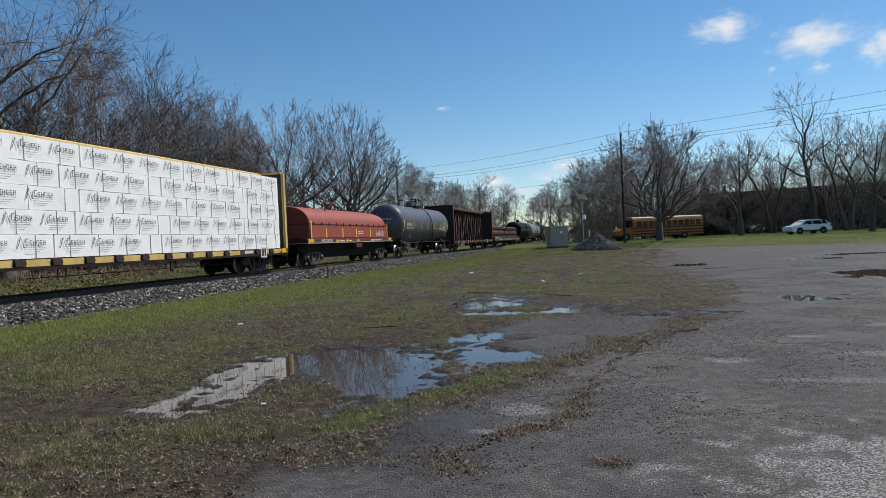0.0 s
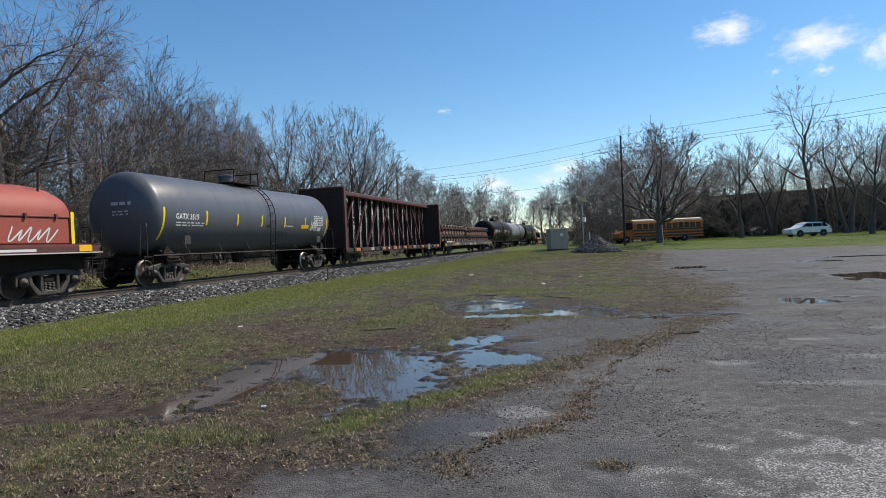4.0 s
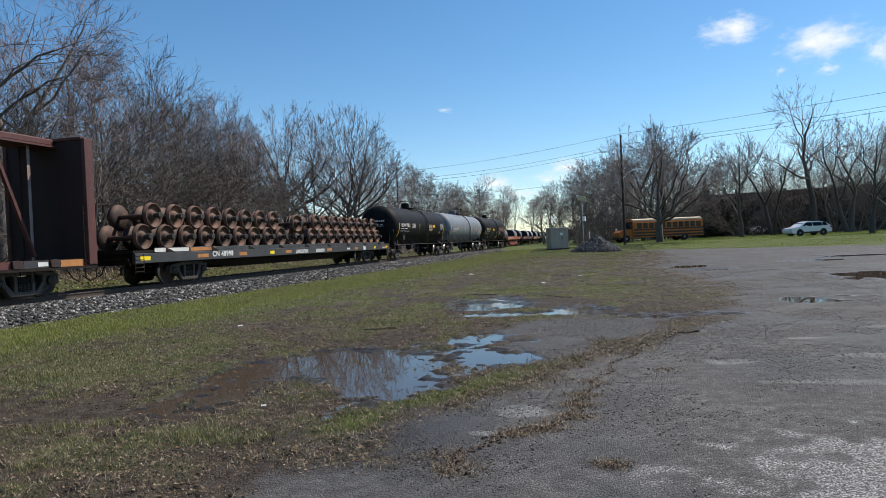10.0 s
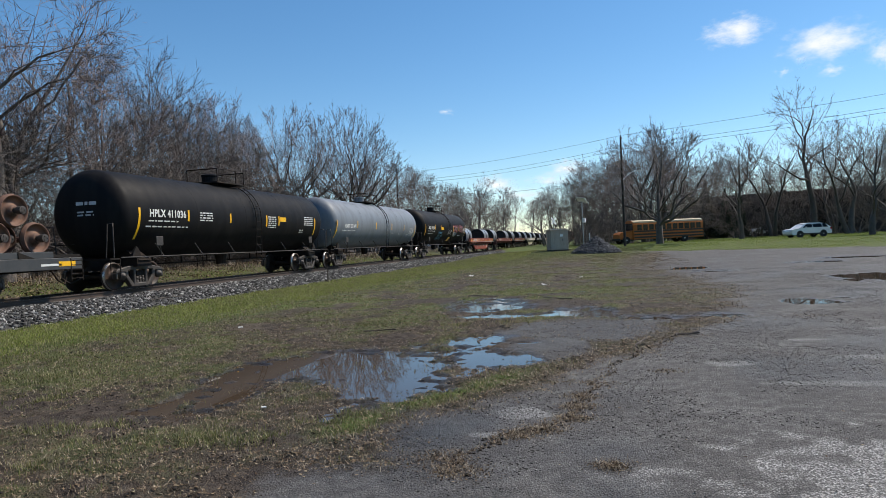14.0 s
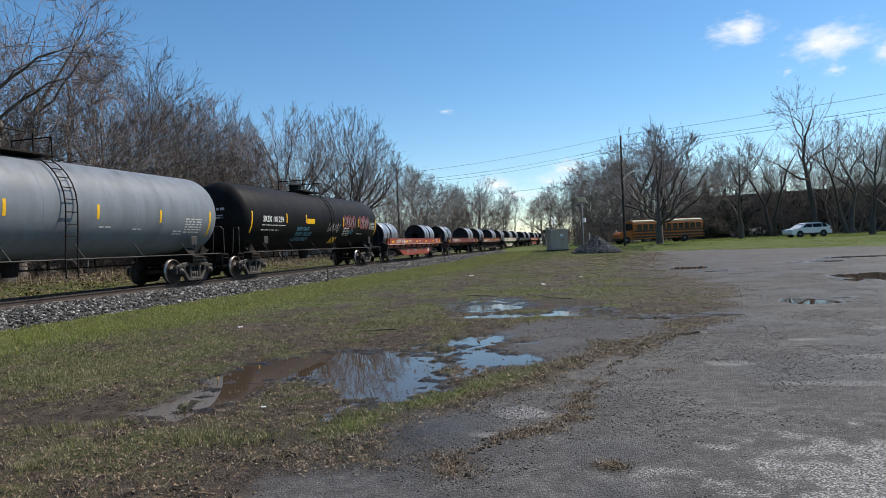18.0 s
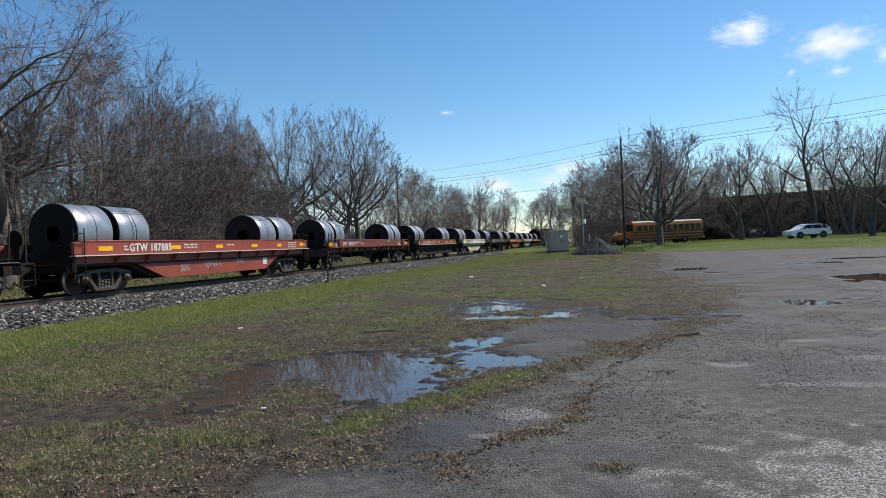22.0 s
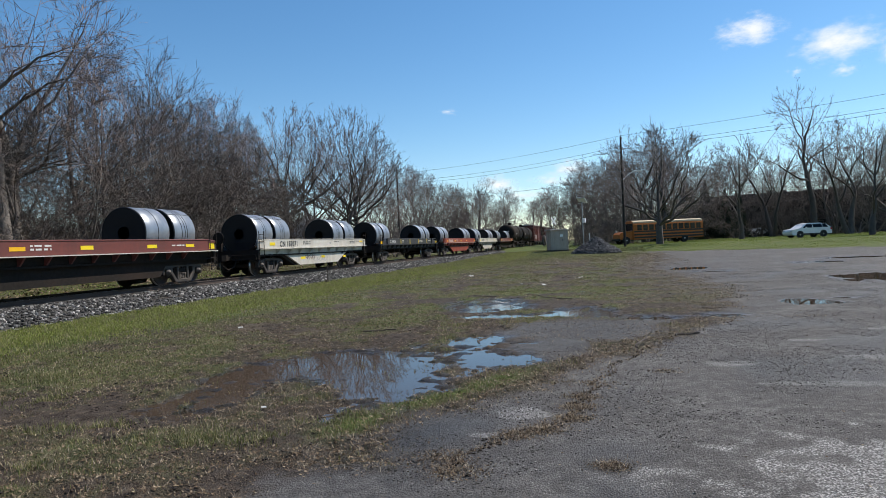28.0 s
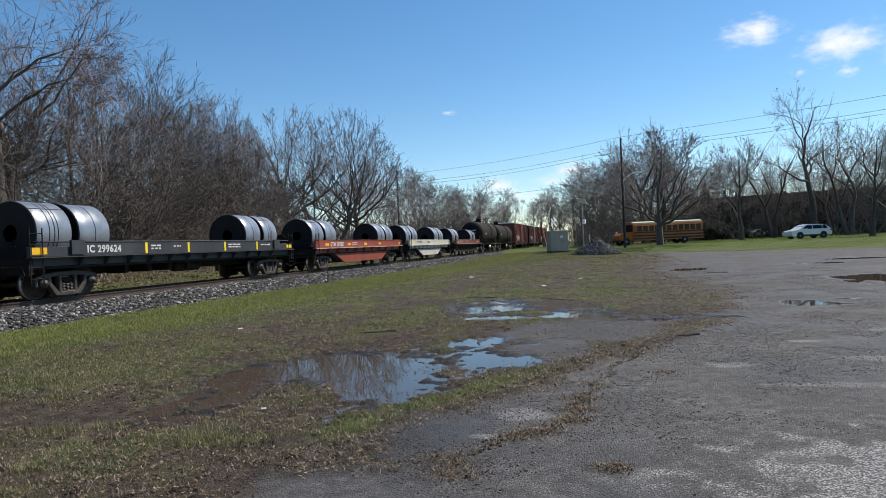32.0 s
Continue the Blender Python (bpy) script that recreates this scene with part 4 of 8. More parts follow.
# coil cars
def coil_car(u, u1, paint, kind, label, marks):
    """kind: deep (a panel dropping between the trucks), ribbed (open with brackets), black (dark centre body)."""
    c = car("coil_car", label, "coil car", u)
    L = u1 - u
    o = 1.65
    for y in (o, L - o):
        truck(c, y)
    for s in (-1, 1):
        lo, hi = (lambda p, q: (min(s * p, s * q), max(s * p, s * q)))(1.34, 1.42)
        part("side_wall", B(lo, hi, 0.0 if kind != "ribbed" else 1.9, L if kind != "ribbed" else L - 1.9, 1.20, 1.60, bev=0.01), paint, c)
        if kind == "ribbed":
            for y0, y1 in ((0.0, 1.9), (L - 1.9, L)):
                part("end_wall", B(lo, hi, y0, y1, 1.20, 1.48, bev=0.01), paint, c)
                part("stake", B(min(s * 1.42, s * 1.5), max(s * 1.42, s * 1.5), (y1 - 0.5) if y0 == 0 else y0, y1 if y0 == 0 else y0 + 0.5, 1.25, 1.66), paint, c)
        part("top_lip", B(min(s * 1.26, s * 1.44), max(s * 1.26, s * 1.44), 0.3, L - 0.3, 1.60, 1.64, bev=0.01), paint, c)
        part("walk_ledge", B(min(s * 1.3, s * 1.52), max(s * 1.3, s * 1.52), 0.0, L, 1.17, 1.20), mt_white if kind != "ribbed" else paint, c)
        n = 9 if kind == "deep" else 12
        for k in range(n):
            y = 1.9 + (L - 3.8) * k / (n - 1)
            part("bracket", prism(bmesh.new(), [(s * 1.22, 0.93), (s * 1.30, 0.93), (s * 1.50, 1.165), (s * 1.22, 1.165)], y - 0.03, y + 0.03), paint, c)
        part("lower_sill", B(min(s * 1.14, s * 1.24), max(s * 1.14, s * 1.24), 0.1, L - 0.1, 0.94, 1.17), paint if kind != "black" else mt_chassis, c)
        if kind == "deep":
            part("side_panel", prism(bmesh.new(), [(2.7, 0.94), (4.35, 0.33), (L - 4.1, 0.33), (L - 2.6, 0.94)], min(s * 1.16, s * 1.25), max(s * 1.16, s * 1.25), 'x'), paint, c, "deep painted side panel")
    if kind == "deep":
        part("belly", prism(bmesh.new(), [(2.2, 0.94), (3.9, 0.34), (L - 3.7, 0.34), (L - 2.2, 0.94)], -1.15, 1.15, 'x'), mt_chassis, c)
    elif kind == "black":
        part("belly", prism(bmesh.new(), [(0.2, 0.94), (0.2, 0.7), (2.7, 0.7), (3.0, 0.32), (L - 3.0, 0.32), (L - 2.7, 0.7), (L - 0.2, 0.7), (L - 0.2, 0.94)], -1.12, 1.12, 'x'), mt_chassis, c)
    else:
        part("centre_sill", B(-0.35, 0.35, 0.2, L - 0.2, 0.62, 0.95), mt_chassis, c)
        part("brake_tank", lathe(bmesh.new(), [(L * 0.45, 0.1), (L * 0.45 + 0.08, 0.2), (L * 0.55, 0.2), (L * 0.56, 0.1)], 'y', 12, (0.75, 0, 0.72)), mt_chassis, c)
        for k in range(4):
            part("cross_bearer", B(0.4, 1.1, 4.0 + k * 1.1, 4.2 + k * 1.1, 0.6, 0.9, bev=0.02), mt_chassis, c)
    # trough: two sloping planes on cross-bearers
    for s in (-1, 1):
        part("trough_plank", prism(bmesh.new(), [(s * 0.18, 0.95), (s * 0.95, 1.36), (s * 0.95, 1.28), (s * 0.18, 0.87)], 0.5, L - 0.5), mt_chassis, c)
    part("floor", B(-1.3, 1.3, 0.1, L - 0.1, 0.86, 0.92), mt_chassis, c)
    for y, way in ((0.0, -1), (L, 1)):
        part("end_sill", B(-1.4, 1.4, min(y, y - way * 0.14), max(y, y - way * 0.14), 0.72, 1.17), mt_maroon if kind == "ribbed" and paint is not mt_charcoal else mt_chassis, c)
        end_gear(c, y, way, 1.46, 2.0)
        coupler(c, y, way)
    fs, ft, fl = flat_side(1.428), flat_side(1.255), flat_side(1.245)
    for y0, y1, z0, z1, mt, sd in marks.get("plates", ()):
        bars(c, [(y0, y1, z0, z1)], mt, {"w": fs, "p": ft, "s": fl}[sd], "marking_plate", "reflective marking plate")
    for body, y, z, h, mt in marks.get("text", ()):
        lettering(c, body, y, z, h, mt, fs)
    lm = marks.get("ink", mt_letter)
    for k, (y, z, w, n) in enumerate(marks.get("blocks", ())):
        bars(c, print_block(y, z, w, n, 0.05, 0.05, k + int(u)), lm, fs)
    for k, (y, z, w, h, mt) in enumerate(marks.get("tags", ())):
        scribble(c, y, z, w, h, 5, mt, ft, k + int(u), 0.016)
    return c


COIL = {}


def steel_coil(u, w, r=0.93, kind=0):
    """A coil lying along the car with its eye towards the ends."""
    key = (round(w, 1), r, kind)
    if key not in COIL:
        e = tagged(new("steel_coil"), "dark blue-grey rolled steel coil strapped with thin bands", "steel coil", "steel coils")
        w = key[0]
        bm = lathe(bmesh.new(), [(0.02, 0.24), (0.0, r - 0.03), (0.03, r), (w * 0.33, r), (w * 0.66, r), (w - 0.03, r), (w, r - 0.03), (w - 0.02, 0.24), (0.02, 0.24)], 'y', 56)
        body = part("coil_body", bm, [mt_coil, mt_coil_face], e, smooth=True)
        # Ends and bore take the shaded material, the rolled side the pale one.
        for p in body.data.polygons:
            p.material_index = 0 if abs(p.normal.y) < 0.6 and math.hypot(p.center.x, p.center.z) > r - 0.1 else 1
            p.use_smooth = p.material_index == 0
        rng = random.Random(int(w * 10) + kind)
        for y in ((w * 0.44, w * 0.55), (w * 0.36, w * 0.5, w * 0.6), (w * 0.52,))[kind]:
            part("strap", lathe(bmesh.new(), [(y - 0.015, r - 0.01), (y - 0.015, r + 0.004), (y + 0.015, r + 0.004), (y + 0.015, r - 0.01)], 'y', 48), mt_band, e, "dark steel strap")
        a = rng.uniform(0.5, 0.8)
        bm = bmesh.new()
        for k in range((2, 1, 0)[kind] or 1):
            q = a + k * 0.13 + kind * 0.3
            box(bm, r - 0.004, r + 0.006, 0.03, w - 0.03, -0.012, 0.012, m=Matrix.Rotation(-q, 4, 'Y'))
        part("tail_band", bm, mt_band, e)
        COIL[key] = e
        ob = e
    else:
        ob = copy_thing(COIL[key], Matrix.Identity(4))
    MOVING.append((ob, Vector((0, u, 0.97 + r + 0.02)), None))


W_, P_ = mt_letter, mt_sign
COILCARS = [
    (170.0, 185.35, mt_oxide, "deep", "oxide-red coil car with deep sloped side panels", {
        "plates": [(1.0, 1.6, 1.32, 1.46, P_, "w"), (4.45, 5.0, 1.32, 1.46, P_, "w"), (7.2, 7.7, 1.32, 1.46, P_, "w"), (9.9, 10.4, 1.32, 1.46, P_, "w"), (12.2, 12.6, 1.32, 1.46, P_, "w"), (14.5, 15.1, 1.32, 1.48, P_, "w"), (11.1, 11.45, 0.55, 0.85, W_, "p")],
        "text": [("GTW 187885", 2.35, 1.29, 0.24, W_)], "blocks": [(5.2, 1.45, 0.85, 2), (8.0, 1.42, 0.5, 1), (13.3, 1.47, 0.8, 3), (2.1, 1.42, 0.22, 2)], "tags": [(6.7, 0.5, 1.1, 0.36, mt_haze), (8.9, 0.62, 0.6, 0.28, mt_haze), (5.2, 0.5, 0.5, 0.3, mt_haze)]}),
    (188.0, 203.2, mt_brownred, "ribbed", "brown-red coil car with open bracketed sides", {
        "plates": [(0.15, 0.65, 1.27, 1.45, P_, "w"), (4.4, 4.9, 0.97, 1.08, P_, "s"), (7.7, 8.2, 0.97, 1.08, P_, "s"), (10.3, 10.8, 0.97, 1.08, P_, "s"), (14.0, 14.6, 1.27, 1.45, P_, "w")],
        "text": [("GTW  188352", 2.0, 1.30, 0.2, W_)], "blocks": [(4.0, 1.45, 0.9, 1), (4.0, 1.34, 0.4, 1), (5.0, 1.34, 0.5, 1), (10.0, 1.5, 0.7, 1), (12.4, 1.42, 0.6, 3), (1.0, 1.34, 0.3, 2)]}),
    (205.8, 219.2, mt_brownred, "black", "brown-red coil car with a black belly and yellow plates", {
        "plates": [(0.2, 0.5, 1.28, 1.46, mt_lemon, "w"), (3.2, 3.8, 1.34, 1.45, P_, "w"), (4.1, 4.6, 1.34, 1.45, P_, "w"), (6.5, 7.0, 1.34, 1.46, mt_lemon, "w"), (9.4, 9.9, 1.34, 1.46, mt_lemon, "w"), (11.5, 12.0, 1.36, 1.46, mt_lemon, "w"), (12.95, 13.3, 1.27, 1.5, mt_lemon, "w"), (1.9, 2.3, 0.95, 1.15, W_, "s")],
        "text": [("380520", 2.45, 1.27, 0.19, W_)], "blocks": [(1.4, 1.38, 0.85, 2), (4.75, 1.45, 0.7, 2), (10.7, 1.4, 0.8, 1)]}),
    (222.5, 235.7, mt_white, "deep", "off-white coil car with deep sloped side panels", {
        "ink": mt_dark_letter,
        "plates": [(1.0, 1.5, 1.34, 1.48, mt_lemon, "w"), (4.4, 4.95, 0.62, 0.74, mt_lemon, "p"), (6.9, 7.35, 0.62, 0.74, mt_lemon, "p"), (9.9, 10.3, 0.56, 0.68, mt_lemon, "p"), (12.2, 12.7, 1.42, 1.52, mt_lemon, "w"), (9.65, 9.95, 0.78, 0.93, mt_dark_letter, "p")],
        "text": [("CN 187071", 1.95, 1.28, 0.25, mt_dark_letter)], "blocks": [(4.4, 1.46, 0.85, 2), (7.7, 1.38, 0.12, 1), (8.3, 1.46, 0.7, 1), (10.6, 1.46, 0.8, 2), (11.7, 1.46, 0.4, 1)], "tags": [(5.0, 0.55, 1.1, 0.3, mt_maroon), (6.0, 0.45, 1.6, 0.25, mt_haze)]}),
    (238.5, 253.7, mt_charcoal, "ribbed", "black coil car with open bracketed sides", {
        "plates": [(0.1, 0.6, 1.27, 1.46, P_, "w"), (4.6, 4.72, 1.22, 1.58, mt_lemon, "w"), (6.9, 7.02, 1.22, 1.58, mt_lemon, "w"), (9.3, 9.42, 1.22, 1.58, mt_lemon, "w"), (11.8, 11.92, 1.22, 1.58, mt_lemon, "w"), (14.6, 15.1, 1.27, 1.42, mt_lemon, "w")],
        "text": [("IC 299624", 2.05, 1.30, 0.21, W_)], "blocks": [(4.9, 1.45, 0.5, 2), (6.1, 1.42, 0.4, 1), (9.6, 1.45, 0.9, 2), (12.2, 1.42, 0.8, 1)]}),
    (256.3, 271.3, mt_oxide, "deep", "dull red coil car with deep sloped side panels", {
        "plates": [(1.3, 1.8, 1.32, 1.46, P_, "w"), (4.5, 5.0, 1.32, 1.46, P_, "w"), (7.2, 7.7, 1.32, 1.46, P_, "w"), (9.9, 10.4, 1.32, 1.46, P_, "w"), (14.2, 14.7, 1.32, 1.46, P_, "w")],
        "text": [("GTW 187821", 2.0, 1.29, 0.22, W_)], "blocks": [(5.2, 1.45, 0.85, 2)]}),
    (273.3, 286.6, mt_white, "deep", "off-white coil car with deep sloped side panels", {"ink": mt_dark_letter, "plates": [(1.0, 1.4, 1.32, 1.46, mt_lemon, "w"), (11.0, 11.4, 1.32, 1.46, mt_lemon, "w")], "blocks": [(2.0, 1.45, 1.6, 2), (5.2, 1.45, 0.85, 2)]}),
    (289.2, 302.3, mt_brownred, "black", "brown-red coil car with a black belly", {"plates": [(1.0, 1.4, 1.32, 1.46, mt_lemon, "w"), (11.0, 11.4, 1.32, 1.46, mt_lemon, "w")], "blocks": [(2.0, 1.45, 1.6, 2), (5.2, 1.45, 0.85, 2)]}),
]
for u0, u1, paint, kind, label, marks in COILCARS:
    coil_car(u0, u1, paint, kind, label, marks)
    wl = 1.5 if kind == "deep" else 1.3
    for k, base in enumerate((u0 + 0.75, u1 - 0.55 - 2 * wl - 0.25)):
        steel_coil(base, wl, kind=(int(u0) + k) % 3)
        steel_coil(base + wl + 0.25, wl, kind=(int(u0) + 2 * k + 1) % 3)

# far end of the train: two tank cars, a boxcar and a hopper-like gondola
tank_car("tank_car", "sooty dark brown tank car", 303.4, 304.5, 314.6, 1.42, 2.5, mt_chassis, {"blocks": [(306.0, 2.4, 1.2, 2)]})
tank_car("tank_car", "sooty dark brown tank car", 316.2, 317.3, 329.5, 1.4, 2.45, mt_chassis, {"blocks": [(318.0, 2.4, 1.2, 2)]})


def boxcar(u, u1, paint, label):
    c = car("boxcar", label, "boxcar", u)
    L = u1 - u
    for y in (2.0, L - 2.0):
        truck(c, y)
    part("body", B(-1.4, 1.4, 0.2, L - 0.2, 1.05, 4.3, bev=0.03), paint, c)
    part("roof", prism(bmesh.new(), [(-1.48, 4.28), (1.48, 4.28), (1.48, 4.36), (0, 4.55), (-1.48, 4.36)], 0.1, L - 0.1), mt_white, c, "pale grey metal roof")
    part("sill", B(-1.44, 1.44, 0.1, L - 0.1, 0.8, 1.05), mt_chassis, c)
    for k in range(int(L / 1.1)):
        if abs(0.9 + k * 1.1 - L / 2) > 1.6:
            part("side_post", B(1.4, 1.47, 0.8 + k * 1.1, 0.95 + k * 1.1, 1.05, 4.28), paint, c)
    d = part("sliding_door", B(1.42, 1.5, L / 2 - 1.5, L / 2 + 1.5, 1.05, 4.2, bev=0.02), paint, c)
    for k in range(4):
        part("door_rib", B(1.5, 1.54, L / 2 - 1.4, L / 2 + 1.4, 1.4 + k * 0.75, 1.5 + k * 0.75), paint, d)
    for y, way in ((0.0, -1), (L, 1)):
        end_gear(c, y, way, 1.5, 3.8)
        coupler(c, y, way)
    scribble(c, 2.0, 1.3, 3.5, 1.0, 5, mt_letter, flat_side(1.48), 77, 0.06)
    return c


boxcar(332.4, 350.6, mt_brownred, "brown-red boxcar with a pale roof and graffiti")
boxcar(352.2, 370.4, mt_maroon, "dark maroon boxcar with ribbed sides")
boxcar(372.0, 390.0, mt_oxide, "oxide-red boxcar with ribbed sides")
# ---- ground ----


def lattice(ix, iy, seed):
    h = (ix.astype(np.int64) * 374761393 + iy.astype(np.int64) * 668265263 + seed * 1442695041) & 0x7fffffff
    h = ((h ^ (h >> 13)) * 1274126177) & 0x7fffffff
    return ((h ^ (h >> 16)) & 0xffff) / 65535.0


def vnoise(x, y, scale, seed=0):
    x, y = x * scale, y * scale
    ix, iy = np.floor(x), np.floor(y)
    fx, fy = x - ix, y - iy
    fx, fy = fx * fx * (3 - 2 * fx), fy * fy * (3 - 2 * fy)
    a, b = lattice(ix, iy, seed), lattice(ix + 1, iy, seed)
    c, d = lattice(ix, iy + 1, seed), lattice(ix + 1, iy + 1, seed)
    return (a + (b - a) * fx) * (1 - fy) + (c + (d - c) * fx) * fy


def fbm(x, y, scale, octaves=4, seed=0):
    out, amp, tot = 0.0, 1.0, 0.0
    for k in range(octaves):
        out = out + amp * vnoise(x, y, scale * 2 ** k, seed + k * 17)
        tot += amp
        amp *= 0.55
    return out / tot


def sstep(a, b, v):
    t = np.clip((v - a) / (b - a), 0, 1)
    return t * t * (3 - 2 * t)


# puddles: centre, half-lengths, turn in degrees, depth
PUDDLES = [(-2.75, 7.9, 1.0, 1.9, 12, 1.0), (-1.7, 8.9, 0.75, 1.0, 35, 0.9), (-3.6, 8.3, 1.1, 1.5, 0, 0.8), (-2.1, 10.3, 0.5, 0.9, -20, 0.7), (-4.35, 7.2, 0.42, 2.0, 8, 0.62), (-4.25, 8.0, 0.8, 1.2, 10, 0.55), (-4.6, 6.2, 0.30, 0.95, 6, 0.66), (-4.75, 7.6, 0.35, 1.2, 8, 0.66), (-1.35, 10.2, 0.3, 0.16, 0, 0.5),
           (-3.0, 15.9, 1.5, 1.4, 20, 0.72), (-3.3, 17.6, 1.0, 0.7, 0, 0.7), (-2.4, 13.9, 1.1, 0.42, 8, 0.8), (-0.7, 14.3, 0.85, 1.1, 10, 0.9), (0.7, 13.2, 0.9, 0.5, 0, 0.42), (1.9, 13.4, 0.6, 0.45, 10, 0.4),
           (4.1, 15.7, 0.66, 0.8, 0, 0.92), (5.0, 16.4, 0.5, 0.3, 0, 0.4), (8.6, 22.6, 2.2, 2.3, 0, 0.95), (9.2, 34.5, 1.8, 0.9, 0, 0.8), (3.4, 32.0, 1.2, 1.1, 0, 0.75), (3.9, 28.5, 1.2, 0.5, 0, 0.5), (12.0, 38.0, 2.2, 1.0, 0, 0.6)]
WATER_Z = -0.018
RUTS = [(-4.45, 4.1, -4.82, 5.9, 0.09), (-4.82, 5.9, -4.72, 6.9, 0.08), (-4.72, 6.9, -4.4, 8.4, 0.07), (-5.9, 4.6, -6.3, 7.0, 0.07), (-7.6, 9.5, -5.4, 11.8, 0.1)]


def puddle_field(x, y):
    f = np.zeros_like(x)
    wob = (fbm(x, y, 1.3, 4, 5) - 0.5) * 1.2 + (fbm(x, y, 5.0, 3, 9) - 0.5) * 1.0
    for cx, cy, rx, ry, turn, depth in PUDDLES:
        a = radians(turn)
        dx, dy = x - cx, y - cy
        u, v = dx * math.cos(a) + dy * math.sin(a), -dx * math.sin(a) + dy * math.cos(a)
        f = np.maximum(f, depth * np.clip(1.12 - np.sqrt((u / rx) ** 2 + (v / ry) ** 2) + wob * 0.75, 0, 1))
    return f


LAWN = (4.0, 68.0, 0.668, 0.743)


def lawn_side(x, y):
    return (x - LAWN[0]) * LAWN[2] + (y - LAWN[1]) * LAWN[3]


def asphalt_edge(y):
    return np.interp(y, [0, 3, 3.8, 5, 5.9, 6.9, 8.2, 9.1, 11.8, 12.7, 15, 20, 26, 33, 50, 70], [-3.4, -2.6, -2.1, -1.9, -1.65, -1.15, -0.42, 0.08, 1.35, 2.0, 2.6, 2.9, 2.2, 1.8, 3.0, 4.0])


def grass_edge(y):
    return np.interp(y, [0, 8, 14, 26, 41, 60, 75, 90], [-10.2, -9.8, -9.6, -8.9, -7.4, -4.0, -1.0, 2.0])


def masks(x, y):
    """Weights of grass, mud and asphalt, and the puddle field."""
    big, mid, fine = fbm(x, y, 0.35, 4, 3), fbm(x, y, 1.1, 4, 21), fbm(x, y, 5.5, 3, 40)
    e = asphalt_edge(y) + (mid - 0.5) * 1.3 + (fine - 0.5) * 0.7
    soft_edge = 0.28 + 0.09 * np.clip(y - 11, 0, 30)
    asphalt = sstep(-1, 1, (x - e) / soft_edge + (fine - 0.5) * 2.0 * sstep(11, 16, y))
    silt = sstep(1.15, 0.75, np.minimum(np.hypot((x + 0.35) / 1.5, (y - 11.6) / 1.7), np.hypot((x + 0.85) / 0.6, (y - 9.6) / 1.2)) + (mid - 0.5) * 0.7)
    strip = np.exp(-((x - asphalt_edge(y) + 0.55 + (big - 0.5) * 0.5) / 0.26) ** 2) * sstep(4.5, 5.5, y) * (1 - sstep(6.6, 9.0, y))
    g = sstep(1.3, -1.6, x - grass_edge(y) + (big - 0.5) * 5.5 + (mid - 0.5) * 3.5)
    patchy = sstep(0.50, 0.68, mid * 0.6 + big * 0.25 + fine * 0.25) * (0.6 + 0.35 * sstep(11, 18, y)) * (1 - 0.75 * sstep(-2.2, -0.8, x - asphalt_edge(y)))
    near = sstep(7.0, 4.5, y) * sstep(-1.8, -3.2, x) * sstep(0.42, 0.6, mid)
    grass = np.clip(np.maximum.reduce([g, patchy, 0.34 * sstep(12, 17, y) * sstep(0.40, 0.58, mid), strip * 1.1 * sstep(0.3, 0.55, mid), near * 0.35]), 0, 1)
    lawn = sstep(-0.6, 0.6, lawn_side(x, y) + (mid - 0.5) * 2)
    yard = sstep(46, 62, y) * sstep(4.0, -1.0, x - 1.0)
    grass = np.maximum(grass * (1 - asphalt), np.maximum(lawn, yard * 0.8 * sstep(0.3, 0.55, big + 0.1)))
    asphalt = np.maximum(asphalt, silt * 0.9) * (1 - lawn) * (1 - 0.9 * yard)
    grass = grass * (1 - silt)
    west = sstep(-18.5, -20.5, x)
    grass = grass * (1 - west) + west * (0.3 + 0.6 * sstep(0.40, 0.62, mid * 0.6 + big * 0.4)) * sstep(-29, -24, x)
    p = puddle_field(x, y)
    grass = grass * (1 - sstep(0.12, 0.4, p))
    return grass, asphalt, p, mid, fine


def ground_z(x, y, detail=True):
    g, a, p, mid, fine = masks(x, y)
    rise = sstep(0, 14, lawn_side(x, y)) * 0.6
    cross = 0.48 * np.exp(-(((x + 6.5) / 7.0) ** 2 + ((y - 74) / 9.0) ** 2))
    bank = 0.85 * sstep(-19.6, -29.5, x)
    z = rise + cross + bank
    if detail:
        amp = 0.022 * (1 - a) + 0.006 * a
        near = sstep(60, 25, np.hypot(x, y))
        z = z + amp * near * (fbm(x, y, 2.2, 5, 77) - 0.42) * 2 + 0.024 * (1 - a) * near * (fbm(x, y, 6.5, 2, 55) - 0.5) * 2 + 0.02 * (1 - a) * near * (fbm(x, y, 12.0, 2, 57) - 0.5) * 2 + 0.008 * g * near
        z = z - 0.075 * p
    return z


def spaced(lo, hi, step, far_lo, far_hi, grow=1.09):
    mid = np.arange(lo, hi, step)
    out, s, v = [], step, hi
    while v < far_hi:
        out.append(v)
        s *= grow
        v += s
    out.append(far_hi)
    low, s, v = [], step, lo
    while v > far_lo:
        s *= grow
        v -= s
        low.append(max(v, far_lo))
    return np.concatenate([np.array(low[::-1]), mid, np.array(out)])


gx, gy = spaced(-10.5, 6.0, 0.05, -900, 900), spaced(3.0, 14.0, 0.045, -120, 1500, 1.06)
X, Y = np.meshgrid(gx, gy)
Z = ground_z(X, Y)
nx_, ny_ = len(gx), len(gy)
ii = (np.arange(ny_ - 1)[:, None] * nx_ + np.arange(nx_ - 1)[None, :]).ravel()
G, A, PF, MD, FN = masks(X, Y)


